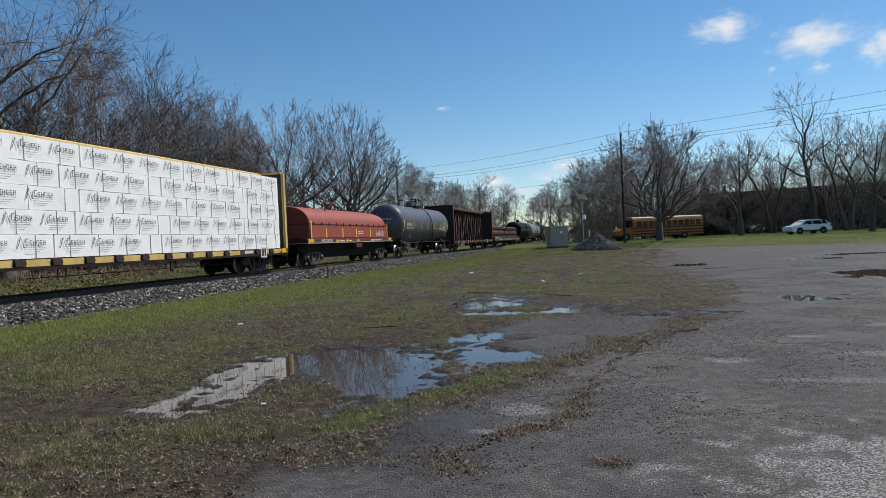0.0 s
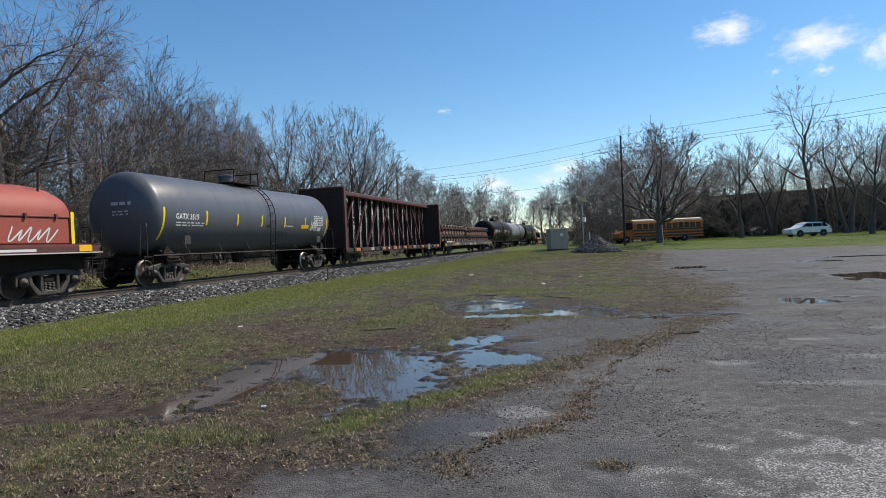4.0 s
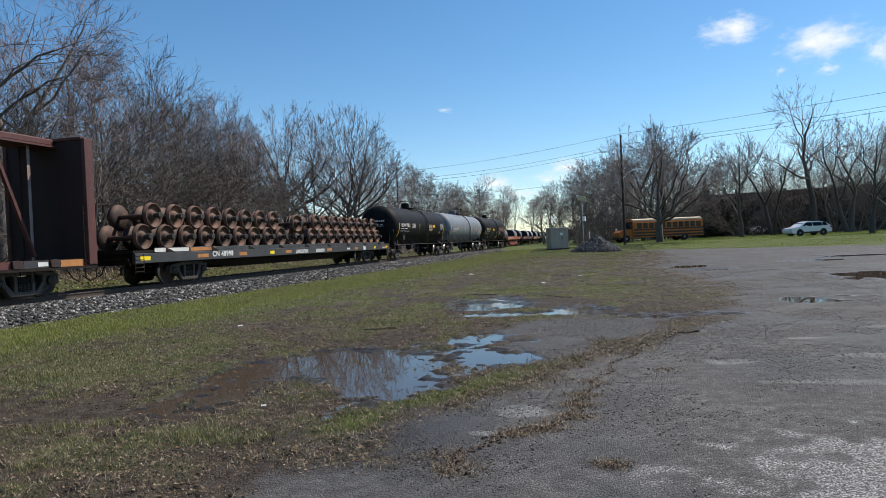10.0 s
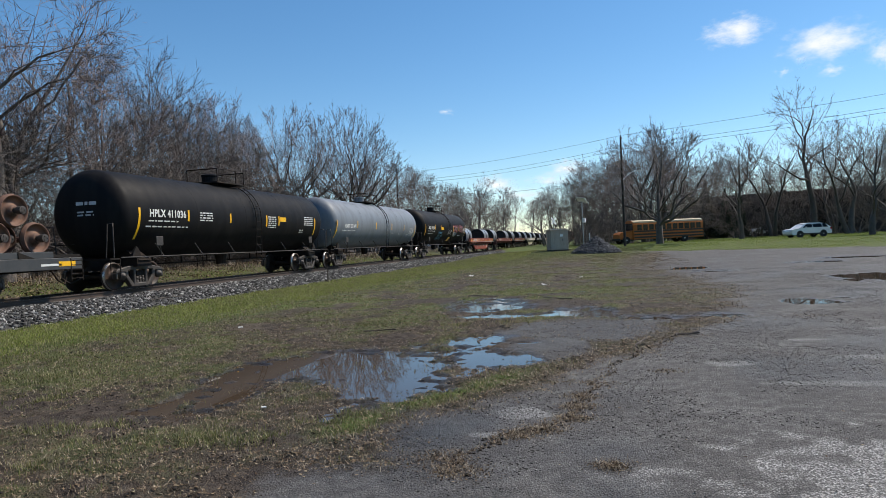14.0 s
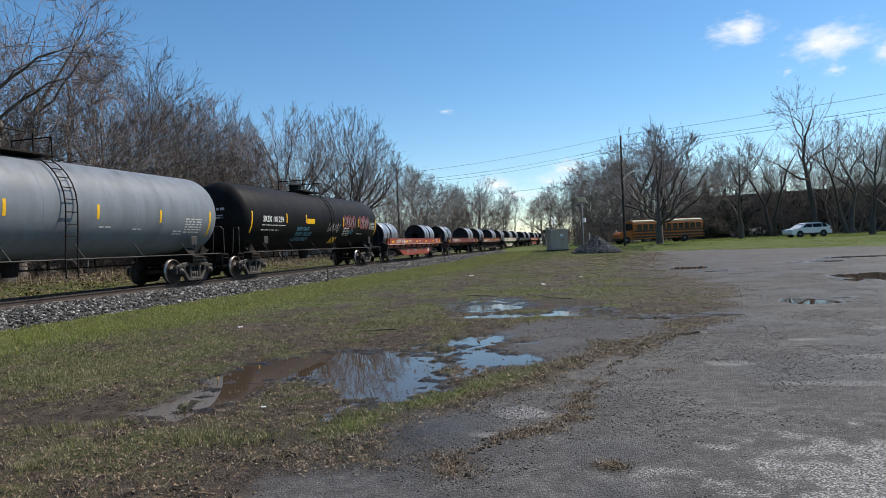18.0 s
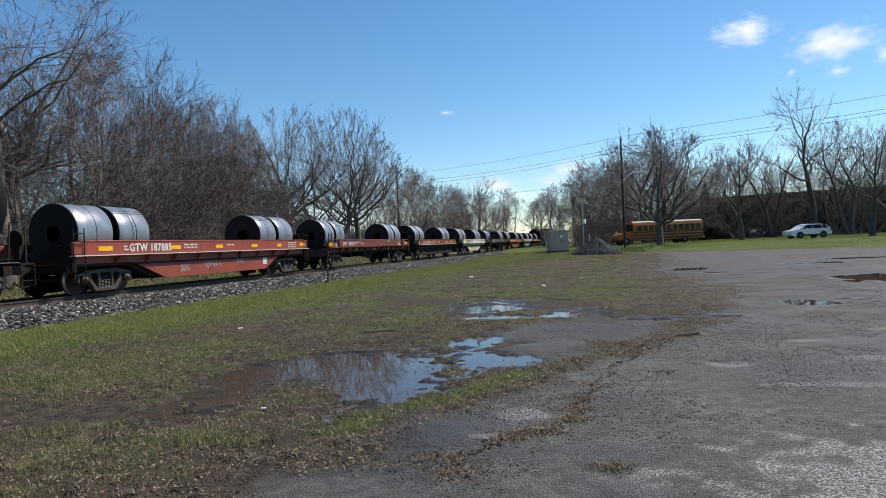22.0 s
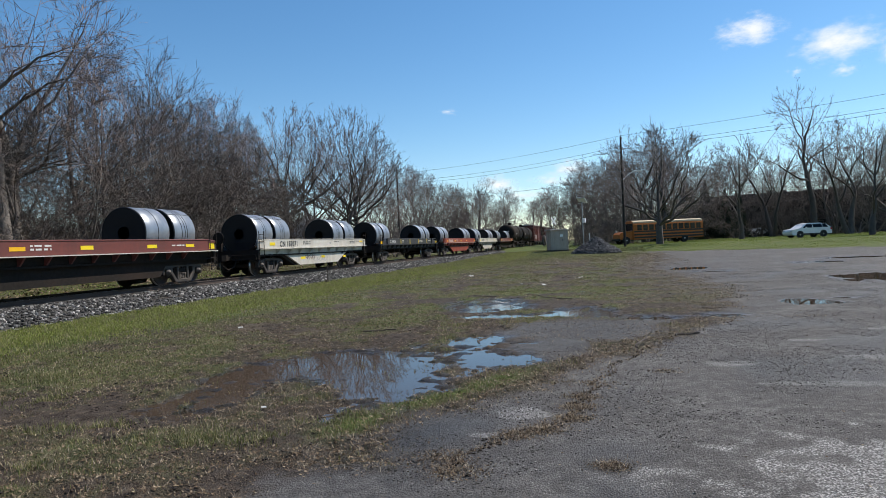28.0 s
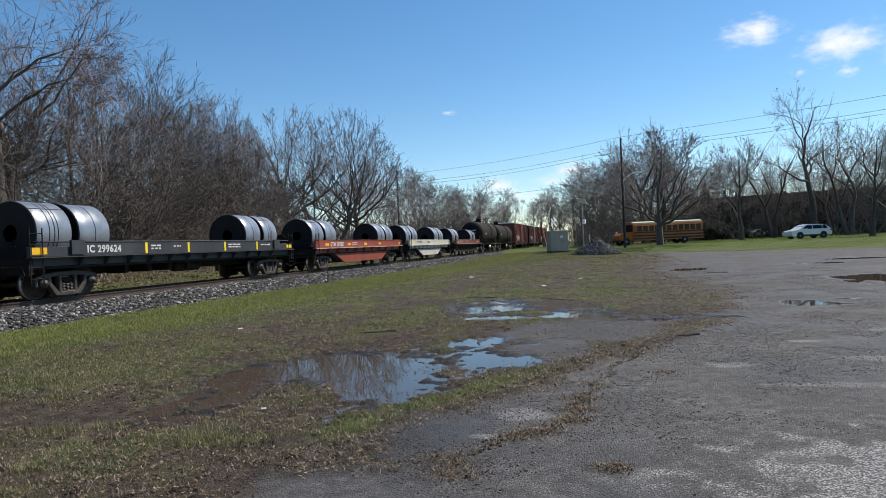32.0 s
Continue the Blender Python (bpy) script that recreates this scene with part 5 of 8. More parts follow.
def ground_material():
    m, n, l, b = nodes_of("ground")
    at = n.new("ShaderNodeAttribute")
    at.attribute_name = "zone"
    sep = n.new("ShaderNodeSeparateColor")
    l.new(at.outputs["Color"], sep.inputs["Color"])
    tc = n.new("ShaderNodeTexCoord")

    def noise_of(scale, detail=6.0, rough=0.6):
        t = n.new("ShaderNodeTexNoise")
        t.inputs["Scale"].default_value, t.inputs["Detail"].default_value, t.inputs["Roughness"].default_value = scale, detail, rough
        l.new(tc.outputs["Object"], t.inputs["Vector"])
        return t.outputs["Fac"]

    def ramp_of(fac, stops):
        r = n.new("ShaderNodeValToRGB")
        while len(r.color_ramp.elements) < len(stops):
            r.color_ramp.elements.new(0.5)
        for el, (p, c) in zip(r.color_ramp.elements, stops):
            el.position, el.color = p, (*c, 1)
        l.new(fac, r.inputs["Fac"])
        return r.outputs["Color"]

    def mix_of(fac, c1, c2):
        x = n.new("ShaderNodeMixRGB")
        l.new(fac, x.inputs["Fac"])
        l.new(c1, x.inputs["Color1"])
        l.new(c2, x.inputs["Color2"])
        return x.outputs["Color"]

    def scaled(v, k, off=0.0):
        q = n.new("ShaderNodeMath")
        q.operation = 'MULTIPLY_ADD'
        q.inputs[1].default_value, q.inputs[2].default_value = k, off
        l.new(v, q.inputs[0])
        return q.outputs[0]

    n_fine, n_mid, n_big, n_grit = noise_of(38), noise_of(7), noise_of(0.9), noise_of(130, 3)
    mud = mix_of(n_fine, ramp_of(n_mid, [(0.32, (0.018, 0.014, 0.011)), (0.5, (0.062, 0.047, 0.036)), (0.68, (0.15, 0.118, 0.09))]),
                 ramp_of(n_grit, [(0.38, (0.013, 0.010, 0.008)), (0.58, (0.086, 0.067, 0.051)), (0.70, (0.29, 0.24, 0.19))]))
    grass = mix_of(n_mid, ramp_of(n_fine, [(0.3, (0.035, 0.046, 0.011)), (0.52, (0.095, 0.125, 0.026)), (0.72, (0.17, 0.175, 0.055))]),
                   ramp_of(n_big, [(0.32, (0.05, 0.085, 0.015)), (0.5, (0.10, 0.14, 0.026)), (0.66, (0.155, 0.15, 0.052))]))
    def pebbles(scale):
        v = n.new("ShaderNodeTexVoronoi")
        v.inputs["Scale"].default_value = scale
        l.new(tc.outputs["Object"], v.inputs["Vector"])
        sp = n.new("ShaderNodeSeparateColor")
        l.new(v.outputs["Color"], sp.inputs["Color"])
        return v.outputs["Distance"], sp.outputs["Red"]

    peb_d, peb_c = pebbles(74)
    stones = mix_of(ramp_of(peb_d, [(0.40, (0, 0, 0)), (0.62, (1, 1, 1))]), ramp_of(peb_c, [(0.0, (0.06, 0.057, 0.055)), (0.5, (0.152, 0.144, 0.138)), (0.85, (0.26, 0.248, 0.238)), (1.0, (0.46, 0.445, 0.425))]),
                    ramp_of(n_grit, [(0.4, (0.045, 0.043, 0.041)), (0.7, (0.13, 0.124, 0.118))]))
    tint = ramp_of(n_big, [(0.36, (0.10, 0.095, 0.091)), (0.50, (0.165, 0.158, 0.152)), (0.58, (0.215, 0.207, 0.199)), (0.68, (0.27, 0.26, 0.25))])
    mx = n.new("ShaderNodeMixRGB")
    mx.inputs["Fac"].default_value = 0.4
    l.new(stones, mx.inputs["Color1"])
    l.new(tint, mx.inputs["Color2"])
    asph = mix_of(ramp_of(n_mid, [(0.44, (0, 0, 0)), (0.60, (0.75, 0.75, 0.75))]), mx.outputs["Color"], ramp_of(n_grit, [(0.4, (0.05, 0.047, 0.045)), (0.7, (0.15, 0.143, 0.136))]))
    pale = mix_of(ramp_of(peb_d, [(0.42, (0, 0, 0)), (0.66, (1, 1, 1))]), ramp_of(peb_c, [(0.0, (0.17, 0.165, 0.16)), (0.4, (0.35, 0.342, 0.332)), (0.8, (0.52, 0.51, 0.495)), (1.0, (0.68, 0.67, 0.65))]),
                  ramp_of(n_grit, [(0.4, (0.07, 0.068, 0.065)), (0.7, (0.19, 0.185, 0.178))]))
    ragged = n.new("ShaderNodeMath")
    ragged.operation = 'ADD'
    l.new(scaled(at.outputs["Alpha"], 1.3), ragged.inputs[0])
    l.new(scaled(n_mid, 0.9, -0.5), ragged.inputs[1])
    asph = mix_of(ramp_of(scaled(ragged.outputs[0], 1.0), [(0.25, (0, 0, 0)), (0.8, (0.95, 0.95, 0.95))]), asph, pale)
    at2 = n.new("ShaderNodeAttribute")
    at2.attribute_name = "dry"
    mud = mix_of(at2.outputs["Fac"], mud, ramp_of(n_fine, [(0.3, (0.10, 0.08, 0.055)), (0.6, (0.19, 0.155, 0.112)), (0.75, (0.28, 0.235, 0.175))]))
    col = mix_of(sep.outputs["Red"], mud, grass)
    col = mix_of(sep.outputs["Green"], col, asph)
    wet = n.new("ShaderNodeMixRGB")
    wet.blend_type = 'MULTIPLY'
    wet.inputs["Color2"].default_value = (0.42, 0.40, 0.39, 1)
    l.new(sep.outputs["Blue"], wet.inputs["Fac"])
    l.new(col, wet.inputs["Color1"])
    tone = n.new("ShaderNodeHueSaturation")
    tone.inputs["Value"].default_value = 0.82
    l.new(wet.outputs["Color"], tone.inputs["Color"])
    l.new(tone.outputs["Color"], b.inputs["Base Color"])
    ro = n.new("ShaderNodeMapRange")
    ro.inputs["To Min"].default_value, ro.inputs["To Max"].default_value = 0.85, 0.3
    l.new(sep.outputs["Blue"], ro.inputs["Value"])
    l.new(ro.outputs["Result"], b.inputs["Roughness"])
    b.inputs["Specular IOR Level"].default_value = 0.2
    hm = n.new("ShaderNodeMath")
    hm.operation = 'ADD'
    l.new(scaled(peb_d, -1.0, 1.0), hm.inputs[0])
    l.new(scaled(n_fine, 1.6), hm.inputs[1])
    bp = n.new("ShaderNodeBump")
    bp.inputs["Strength"].default_value, bp.inputs["Distance"].default_value = 0.85, 0.012
    l.new(hm.outputs[0], bp.inputs["Height"])
    l.new(bp.outputs["Normal"], b.inputs["Normal"])
    return m


ground = quads("ground", np.stack([X.ravel(), Y.ravel(), Z.ravel()], 1), np.stack([ii, ii + 1, ii + nx_ + 1, ii + nx_], 1), ground_material())
tagged(ground, "muddy grass, cracked grey asphalt and lawn ground", "ground", kind="structure")
lay = ground.data.color_attributes.new("zone", 'FLOAT_COLOR', 'POINT')
wet = np.clip(sstep(0.0, 0.25, PF) + 0.55 * sstep(0.6, 0.35, fbm(X, Y, 0.5, 3, 91)) * sstep(0.02, -0.3, PF - 0.25) * A + 0.75 * np.exp(-((X + 1.6) / 1.0) ** 2 - ((Y - 4.6) / 1.0) ** 2), 0, 1)
worn = np.zeros_like(X)
for cx, cy, rx, ry, much in ((3.0, 4.25, 2.5, 1.5, 1.0), (3.2, 8.8, 1.3, 0.3, 0.6), (5.0, 11.3, 1.6, 0.45, 0.6), (2.0, 7.3, 0.8, 0.16, 0.5), (4.4, 7.4, 1.2, 0.3, 0.6), (6.5, 14.0, 1.5, 0.5, 0.6), (-0.85, 5.95, 0.3, 0.25, 1.0), (-1.05, 5.25, 0.16, 0.09, 0.9), (1.3, 8.4, 0.4, 0.2, 0.6), (2.5, 10.2, 0.35, 0.12, 0.6)):
    worn = np.maximum(worn, much * sstep(1.15, 0.55, np.hypot((X - cx) / rx, (Y - cy) / ry) + (MD - 0.5) * 0.9 + (FN - 0.5) * 0.8))
lay.data.foreach_set("color", np.stack([G.ravel(), A.ravel(), wet.ravel(), worn.ravel()], 1).astype(np.float32).ravel())

# dry ridges of tyre ruts and dry patches in the mud
dry = 0.45 * sstep(0.56, 0.68, fbm(X, Y, 1.7, 3, 63)) * sstep(0.5, 0.62, fbm(X, Y, 0.4, 2, 15))
for ax, ay, bx, by, wide in RUTS:
    tt = np.clip(((X - ax) * (bx - ax) + (Y - ay) * (by - ay)) / ((bx - ax) ** 2 + (by - ay) ** 2), 0, 1)
    away = np.hypot(X - ax - tt * (bx - ax), Y - ay - tt * (by - ay))
    dry = np.maximum(dry, sstep(wide * 1.3, wide * 0.5, away + (FN - 0.5) * wide * 2.5) * sstep(0.35, 0.5, MD))
ground.data.attributes.new("dry", 'FLOAT', 'POINT').data.foreach_set("value", (dry * (1 - A)).ravel().astype(np.float32))

mt_water, wn_, wl_, wb_ = nodes_of("puddle_water")
wb_.inputs["Base Color"].default_value = (0.06, 0.043, 0.03, 1)
wb_.inputs["Roughness"].default_value = 0.015
wb_.inputs["IOR"].default_value = 1.33
wno = wn_.new("ShaderNodeTexNoise")
wno.inputs["Scale"].default_value = 9.0
wbp = wn_.new("ShaderNodeBump")
wbp.inputs["Strength"].default_value, wbp.inputs["Distance"].default_value = 0.02, 0.01
wl_.new(wno.outputs["Fac"], wbp.inputs["Height"])
wl_.new(wbp.outputs["Normal"], wb_.inputs["Normal"])
for x0, x1, y0, y1, what in ((-5.6, -0.6, 4.6, 11.6, "shallow muddy rain puddle reflecting the sky"), (-5.2, 3.2, 12.2, 19.0, "broken rain puddle on muddy grass"), (3.0, 6.0, 14.6, 17.4, "small rain puddle on asphalt"),
                             (6.5, 11.0, 20.0, 25.0, "dark rain puddle on asphalt"), (2.0, 15.0, 27.0, 40.0, "thin rain puddles on asphalt")):
    w = part("water", B(x0, x1, y0, y1, WATER_Z - 0.25, WATER_Z), mt_water)
    tagged(w, what, "water", kind="structure")

CLUMPS = [(-0.06, 4.6, 0.07, 300), (-0.34, 6.6, 0.09, 300), (-0.35, 6.2, 0.09, 380), (-0.38, 5.8, 0.09, 420), (-0.6, 5.43, 0.10, 420), (-0.78, 5.26, 0.09, 360), (-1.1, 4.4, 0.12, 420), (-1.25, 4.65, 0.12, 300), (-0.2, 7.2, 0.12, 160), (0.56, 7.88, 0.10, 120), (1.2, 10.6, 0.16, 120), (3.3, 12.9, 0.3, 160)]
# grass blades, straw and leaves, loose grit
rng = np.random.default_rng(4)


def scatter(count, x0, x1, y0, y1, power=1.0):
    """Points thinning out with distance."""
    t = rng.random(count) ** power
    y = y0 * (y1 / y0) ** t
    return rng.uniform(x0, x1, count), y


def blades(name, x, y, h, w, colour_mat, lean=0.5):
    k = len(x)
    z = ground_z(x, y) - 0.004
    az = rng.uniform(0, 2 * np.pi, k)
    bend = rng.uniform(0.1, lean, k) * h
    lx, ly = np.cos(az + 1.57) * bend, np.sin(az + 1.57) * bend
    dx, dy = np.cos(az) * w / 2, np.sin(az) * w / 2
    co = np.empty((k, 5, 3))
    co[:, 0] = np.stack([x - dx, y - dy, z], 1)
    co[:, 1] = np.stack([x + dx, y + dy, z], 1)
    co[:, 2] = np.stack([x + dx * 0.7 + lx * 0.4, y + dy * 0.7 + ly * 0.4, z + h * 0.6], 1)
    co[:, 3] = np.stack([x - dx * 0.7 + lx * 0.4, y - dy * 0.7 + ly * 0.4, z + h * 0.6], 1)
    co[:, 4] = np.stack([x + lx, y + ly, z + h], 1)
    base = np.arange(k)[:, None] * 5
    tris = np.concatenate([base + np.array([[0, 1, 2]]), base + np.array([[0, 2, 3]]), base + np.array([[3, 2, 4]])], 0)
    return quads(name, co.reshape(-1, 3), tris, colour_mat, smooth=False)


def island_mat(name, stops, rough=0.7, translucent=0.0):
    m, n, l, b = nodes_of(name)
    geo = n.new("ShaderNodeNewGeometry")
    r = n.new("ShaderNodeValToRGB")
    while len(r.color_ramp.elements) < len(stops):
        r.color_ramp.elements.new(0.5)
    for el, (p, c) in zip(r.color_ramp.elements, stops):
        el.position, el.color = p, (*c, 1)
    l.new(geo.outputs["Random Per Island"], r.inputs["Fac"])
    l.new(r.outputs["Color"], b.inputs["Base Color"])
    b.inputs["Roughness"].default_value = rough
    b.inputs["Specular IOR Level"].default_value = 0.3
    if translucent:
        tr = n.new("ShaderNodeBsdfTranslucent")
        l.new(r.outputs["Color"], tr.inputs["Color"])
        mx = n.new("ShaderNodeMixShader")
        mx.inputs["Fac"].default_value = translucent
        l.new(b.outputs[0], mx.inputs[1])
        l.new(tr.outputs[0], mx.inputs[2])
        l.new(mx.outputs[0], n["Material Output"].inputs["Surface"])
    return m


mt_grass = island_mat("grass_blades", [(0.0, (0.075, 0.085, 0.03)), (0.4, (0.13, 0.145, 0.048)), (0.68, (0.21, 0.205, 0.085)), (0.86, (0.31, 0.275, 0.15)), (1.0, (0.42, 0.36, 0.24))], 0.6, 0.35)
mt_lush = island_mat("lush_grass_blades", [(0.0, (0.13, 0.165, 0.033)), (0.45, (0.215, 0.255, 0.052)), (0.8, (0.31, 0.33, 0.09)), (1.0, (0.44, 0.39, 0.2))], 0.6, 0.4)
mt_lawn = island_mat("lawn_blades", [(0.0, (0.12, 0.17, 0.03)), (0.5, (0.17, 0.225, 0.042)), (1.0, (0.22, 0.26, 0.06))], 0.6, 0.4)
mt_straw = island_mat("dead_straw", [(0.0, (0.075, 0.056, 0.04)), (0.45, (0.20, 0.155, 0.11)), (0.8, (0.40, 0.33, 0.24)), (1.0, (0.56, 0.49, 0.38))], 0.8, 0.25)
mt_leaf = island_mat("dead_leaves", [(0.0, (0.016, 0.011, 0.007)), (0.4, (0.075, 0.048, 0.027)), (0.85, (0.19, 0.135, 0.08)), (1.0, (0.36, 0.29, 0.20))], 0.75)
mt_grit = island_mat("loose_grit", [(0.0, (0.018, 0.017, 0.016)), (0.6, (0.055, 0.052, 0.049)), (0.9, (0.14, 0.135, 0.126)), (1.0, (0.30, 0.29, 0.27))], 0.8)

x, y = scatter(560000, -13.6, 3.5, 3.0, 78.0)
g, a, p, _, _ = masks(x, y)
keep = (rng.random(len(x)) < g ** (1 + 0.8 * sstep(10, 16, y)) * 0.7) & (p < 0.2) & (np.arctan2(x, y) > -0.95)
x, y = x[keep], y[keep]
h = rng.uniform(0.012, 0.055, len(x)) * (0.6 + 0.8 * vnoise(x, y, 3.0, 12)) * (1 + 0.5 * sstep(-8.5, -11, x)) * (1 + 0.012 * y)
tagged(blades("grass", x, y, h, 0.0036 * (1 + y / 9.0), mt_grass, 0.9), "short patchy spring grass growing through mud", "grass", kind="stuff")
x, y = scatter(150000, -13.9, -8.0, 8.0, 80.0)
keep = (rng.random(len(x)) < sstep(-9.6 + 0.04 * y, -12.2 + 0.05 * y, x + 2.4 * (fbm(x, y, 0.5, 3, 33) - 0.5))) & (np.arctan2(x, y) > -0.95)
x, y = x[keep], y[keep]
tagged(blades("grass", x, y, rng.uniform(0.03, 0.085, len(x)) * (0.7 + 0.6 * vnoise(x, y, 1.5, 44)), 0.005 * (1 + y / 11.0), mt_lush, 1.1), "lush yellow-green spring grass beside the ballast", "grass", kind="stuff")
# thick tufts standing out of the mud
TUFTS = [(-5.0, 5.0, 0.55, 0.28), (-4.7, 5.2, 0.4, 0.2), (-3.5, 4.8, 0.55, 0.3), (-3.1, 4.9, 0.4, 0.22), (-2.9, 5.05, 0.25, 0.15), (-4.2, 4.1, 0.35, 0.25), (-6.4, 6.1, 0.6, 0.4), (-7.4, 7.3, 0.8, 0.5), (-8.4, 8.8, 0.7, 0.5),
         (-2.26, 5.76, 0.34, 0.13), (-1.95, 6.1, 0.3, 0.13), (-1.65, 6.45, 0.26, 0.13), (-1.4, 6.86, 0.2, 0.14), (-2.6, 5.5, 0.25, 0.12), (-2.9, 12.3, 0.7, 0.3), (-1.8, 12.7, 0.5, 0.25), (-4.6, 12.6, 0.8, 0.4)]
tx, ty = [], []
for cx, cy, rx, ry in TUFTS:
    k = int(5200 * rx * ry / (cy / 5))
    tx.append(rng.normal(cx, rx * 0.45, k))
    ty.append(rng.normal(cy, ry * 0.45, k))
x, y = np.concatenate(tx), np.concatenate(ty)
keep = (rng.random(len(x)) < sstep(0.36, 0.6, fbm(x, y, 3.2, 3, 71))) & (puddle_field(x, y) < 0.3)
x, y = x[keep], y[keep]
tagged(blades("grass", x, y, rng.uniform(0.02, 0.08, len(x)), 0.0042 * (1 + y / 12.0), mt_grass, 1.5), "long green grass tufts standing in the mud", "grass", kind="stuff")
x, y = scatter(430000, -13.6, 4.0, 3.0, 60.0)
g, a, p, md, fn = masks(x, y)
edge = np.exp(-((x - asphalt_edge(y) + 0.1) / 0.32) ** 2)
keep = (rng.random(len(x)) < (0.6 * (1 - a) * (1 - 0.4 * g) + 0.55 * edge) * sstep(0.34, 0.52, md)) & (p < 0.25)
x, y = x[keep], y[keep]
tagged(blades("dead_straw", x, y, rng.uniform(0.008, 0.03, len(x)) * (1 + y / 40), 0.0035 * (1 + y / 9.0), mt_straw, 2.6), "flattened dead grass straw on the mud", "dead grass", kind="stuff")


def flakes(name, x, y, size, mat, lift=0.004, tilt=0.5):
    k = len(x)
    z = ground_z(x, y) + lift
    az, s = rng.uniform(0, 2 * np.pi, k), size
    t1, t2 = rng.uniform(-tilt, tilt, k), rng.uniform(-tilt, tilt, k)
    ux, uy, uz = np.cos(az) * s, np.sin(az) * s, t1 * s
    vx, vy, vz = -np.sin(az) * s * 0.6, np.cos(az) * s * 0.6, t2 * s * 0.6
    co = np.empty((k, 4, 3))
    for i, (p, q) in enumerate(((-1, 0), (0, -1), (1, 0), (0, 1))):
        co[:, i] = np.stack([x + p * ux + q * vx, y + p * uy + q * vy, z + np.abs(t1) * s * 0.5 + p * uz + q * vz], 1)
    return quads(name, co.reshape(-1, 3), np.arange(k * 4).reshape(-1, 4), mat, smooth=False)


x, y = scatter(560000, -13.0, 4.5, 3.0, 62.0)
g, a, p, md, fn = masks(x, y)
edge = np.exp(-((x - asphalt_edge(y) + 0.1) / (0.28 + 0.03 * np.clip(y - 10, 0, 40))) ** 2)
keep = (rng.random(len(x)) < (0.6 * (1 - a) * (1 - 0.6 * g) + 0.4 * edge + 0.004) * sstep(0.30, 0.5, md) * (1 - 0.6 * sstep(11, 18, y))) & (p < 0.3)
x, y = x[keep], y[keep]
tagged(flakes("leaf_litter", x, y, rng.uniform(0.004, 0.013, len(x)) * (1 + y / 14), mt_leaf, 0.004, 0.45), "brown dead leaves and bark bits on mud", "dead leaves", kind="stuff")

# small clumps of litter washed onto the asphalt
for cx, cy, rad, cnt in CLUMPS:
    x, y = rng.normal(cx, rad, cnt), rng.normal(cy, rad * 0.8, cnt)
    tagged(flakes("leaf_litter", x, y, rng.uniform(0.005, 0.014, cnt), mt_leaf, 0.005, 0.7), "clump of washed-up dead leaves and straw on asphalt", "dead leaves", kind="stuff")
    x, y = rng.normal(cx, rad, cnt), rng.normal(cy, rad * 0.8, cnt)
    tagged(blades("dead_straw", x, y, rng.uniform(0.01, 0.035, cnt), 0.004, mt_straw, 2.2), "washed-up straw on asphalt", "dead grass", kind="stuff")
# dead leaves and weeds on the far bank
x, y = scatter(60000, -31.0, -19.4, 14.0, 90.0)
g, a, p, md, fn = masks(x, y)
keep = rng.random(len(x)) < 0.2 + 0.8 * sstep(0.4, 0.6, md)
x, y = x[keep], y[keep]
tagged(flakes("leaf_litter", x, y, rng.uniform(0.03, 0.075, len(x)), mt_leaf, 0.01, 0.8), "brown dead leaves under the trackside scrub", "dead leaves", kind="stuff")
x, y = scatter(36000, -30.0, -19.3, 13.0, 90.0)
g, a, p, md, fn = masks(x, y)
keep = rng.random(len(x)) < 0.06 + g
x, y = x[keep], y[keep]
tagged(blades("grass", x, y, rng.uniform(0.03, 0.10, len(x)), 0.02 + 0.0003 * y, mt_lawn, 1.0), "rough tufted grass on the far bank", "grass", kind="stuff")
x, y = scatter(3500, -31.0, -24.5, 13.0, 90.0)
tagged(blades("dead_straw", x, y, rng.uniform(0.15, 0.6, len(x)), 0.016 + 0.0002 * y, mt_straw, 1.2), "tall dead weed stalks on the far bank", "dead grass", kind="stuff")
# lawn blades in tufts
x, y = rng.uniform(-6, 50, 170000), rng.uniform(58, 112, 170000)
keep = (lawn_side(x, y) > -0.5) & (rng.random(len(x)) < 0.35 + 0.65 * sstep(0.4, 0.6, vnoise(x, y, 0.5, 6)))
x, y = x[keep], y[keep]
tagged(blades("grass", x, y, rng.uniform(0.015, 0.05, len(x)), 0.06, mt_lawn, 1.4), "mown lawn grass in uneven tufts", "grass", kind="stuff")

ICO_V = []
phi = (1 + 5 ** 0.5) / 2
for s0 in (-1, 1):
    for s1 in (-phi, phi):
        ICO_V += [(0, s0, s1), (s0, s1, 0), (s1, 0, s0)]
ICO_V = np.array(ICO_V) / math.hypot(1, phi)
bm = bmesh.new()
for v in ICO_V:
    bm.verts.new(v)
hull = bmesh.ops.convex_hull(bm, input=bm.verts)
bm.verts.index_update()
ICO_F = np.array([[v.index for v in fc.verts] for fc in bm.faces])
bm.free()


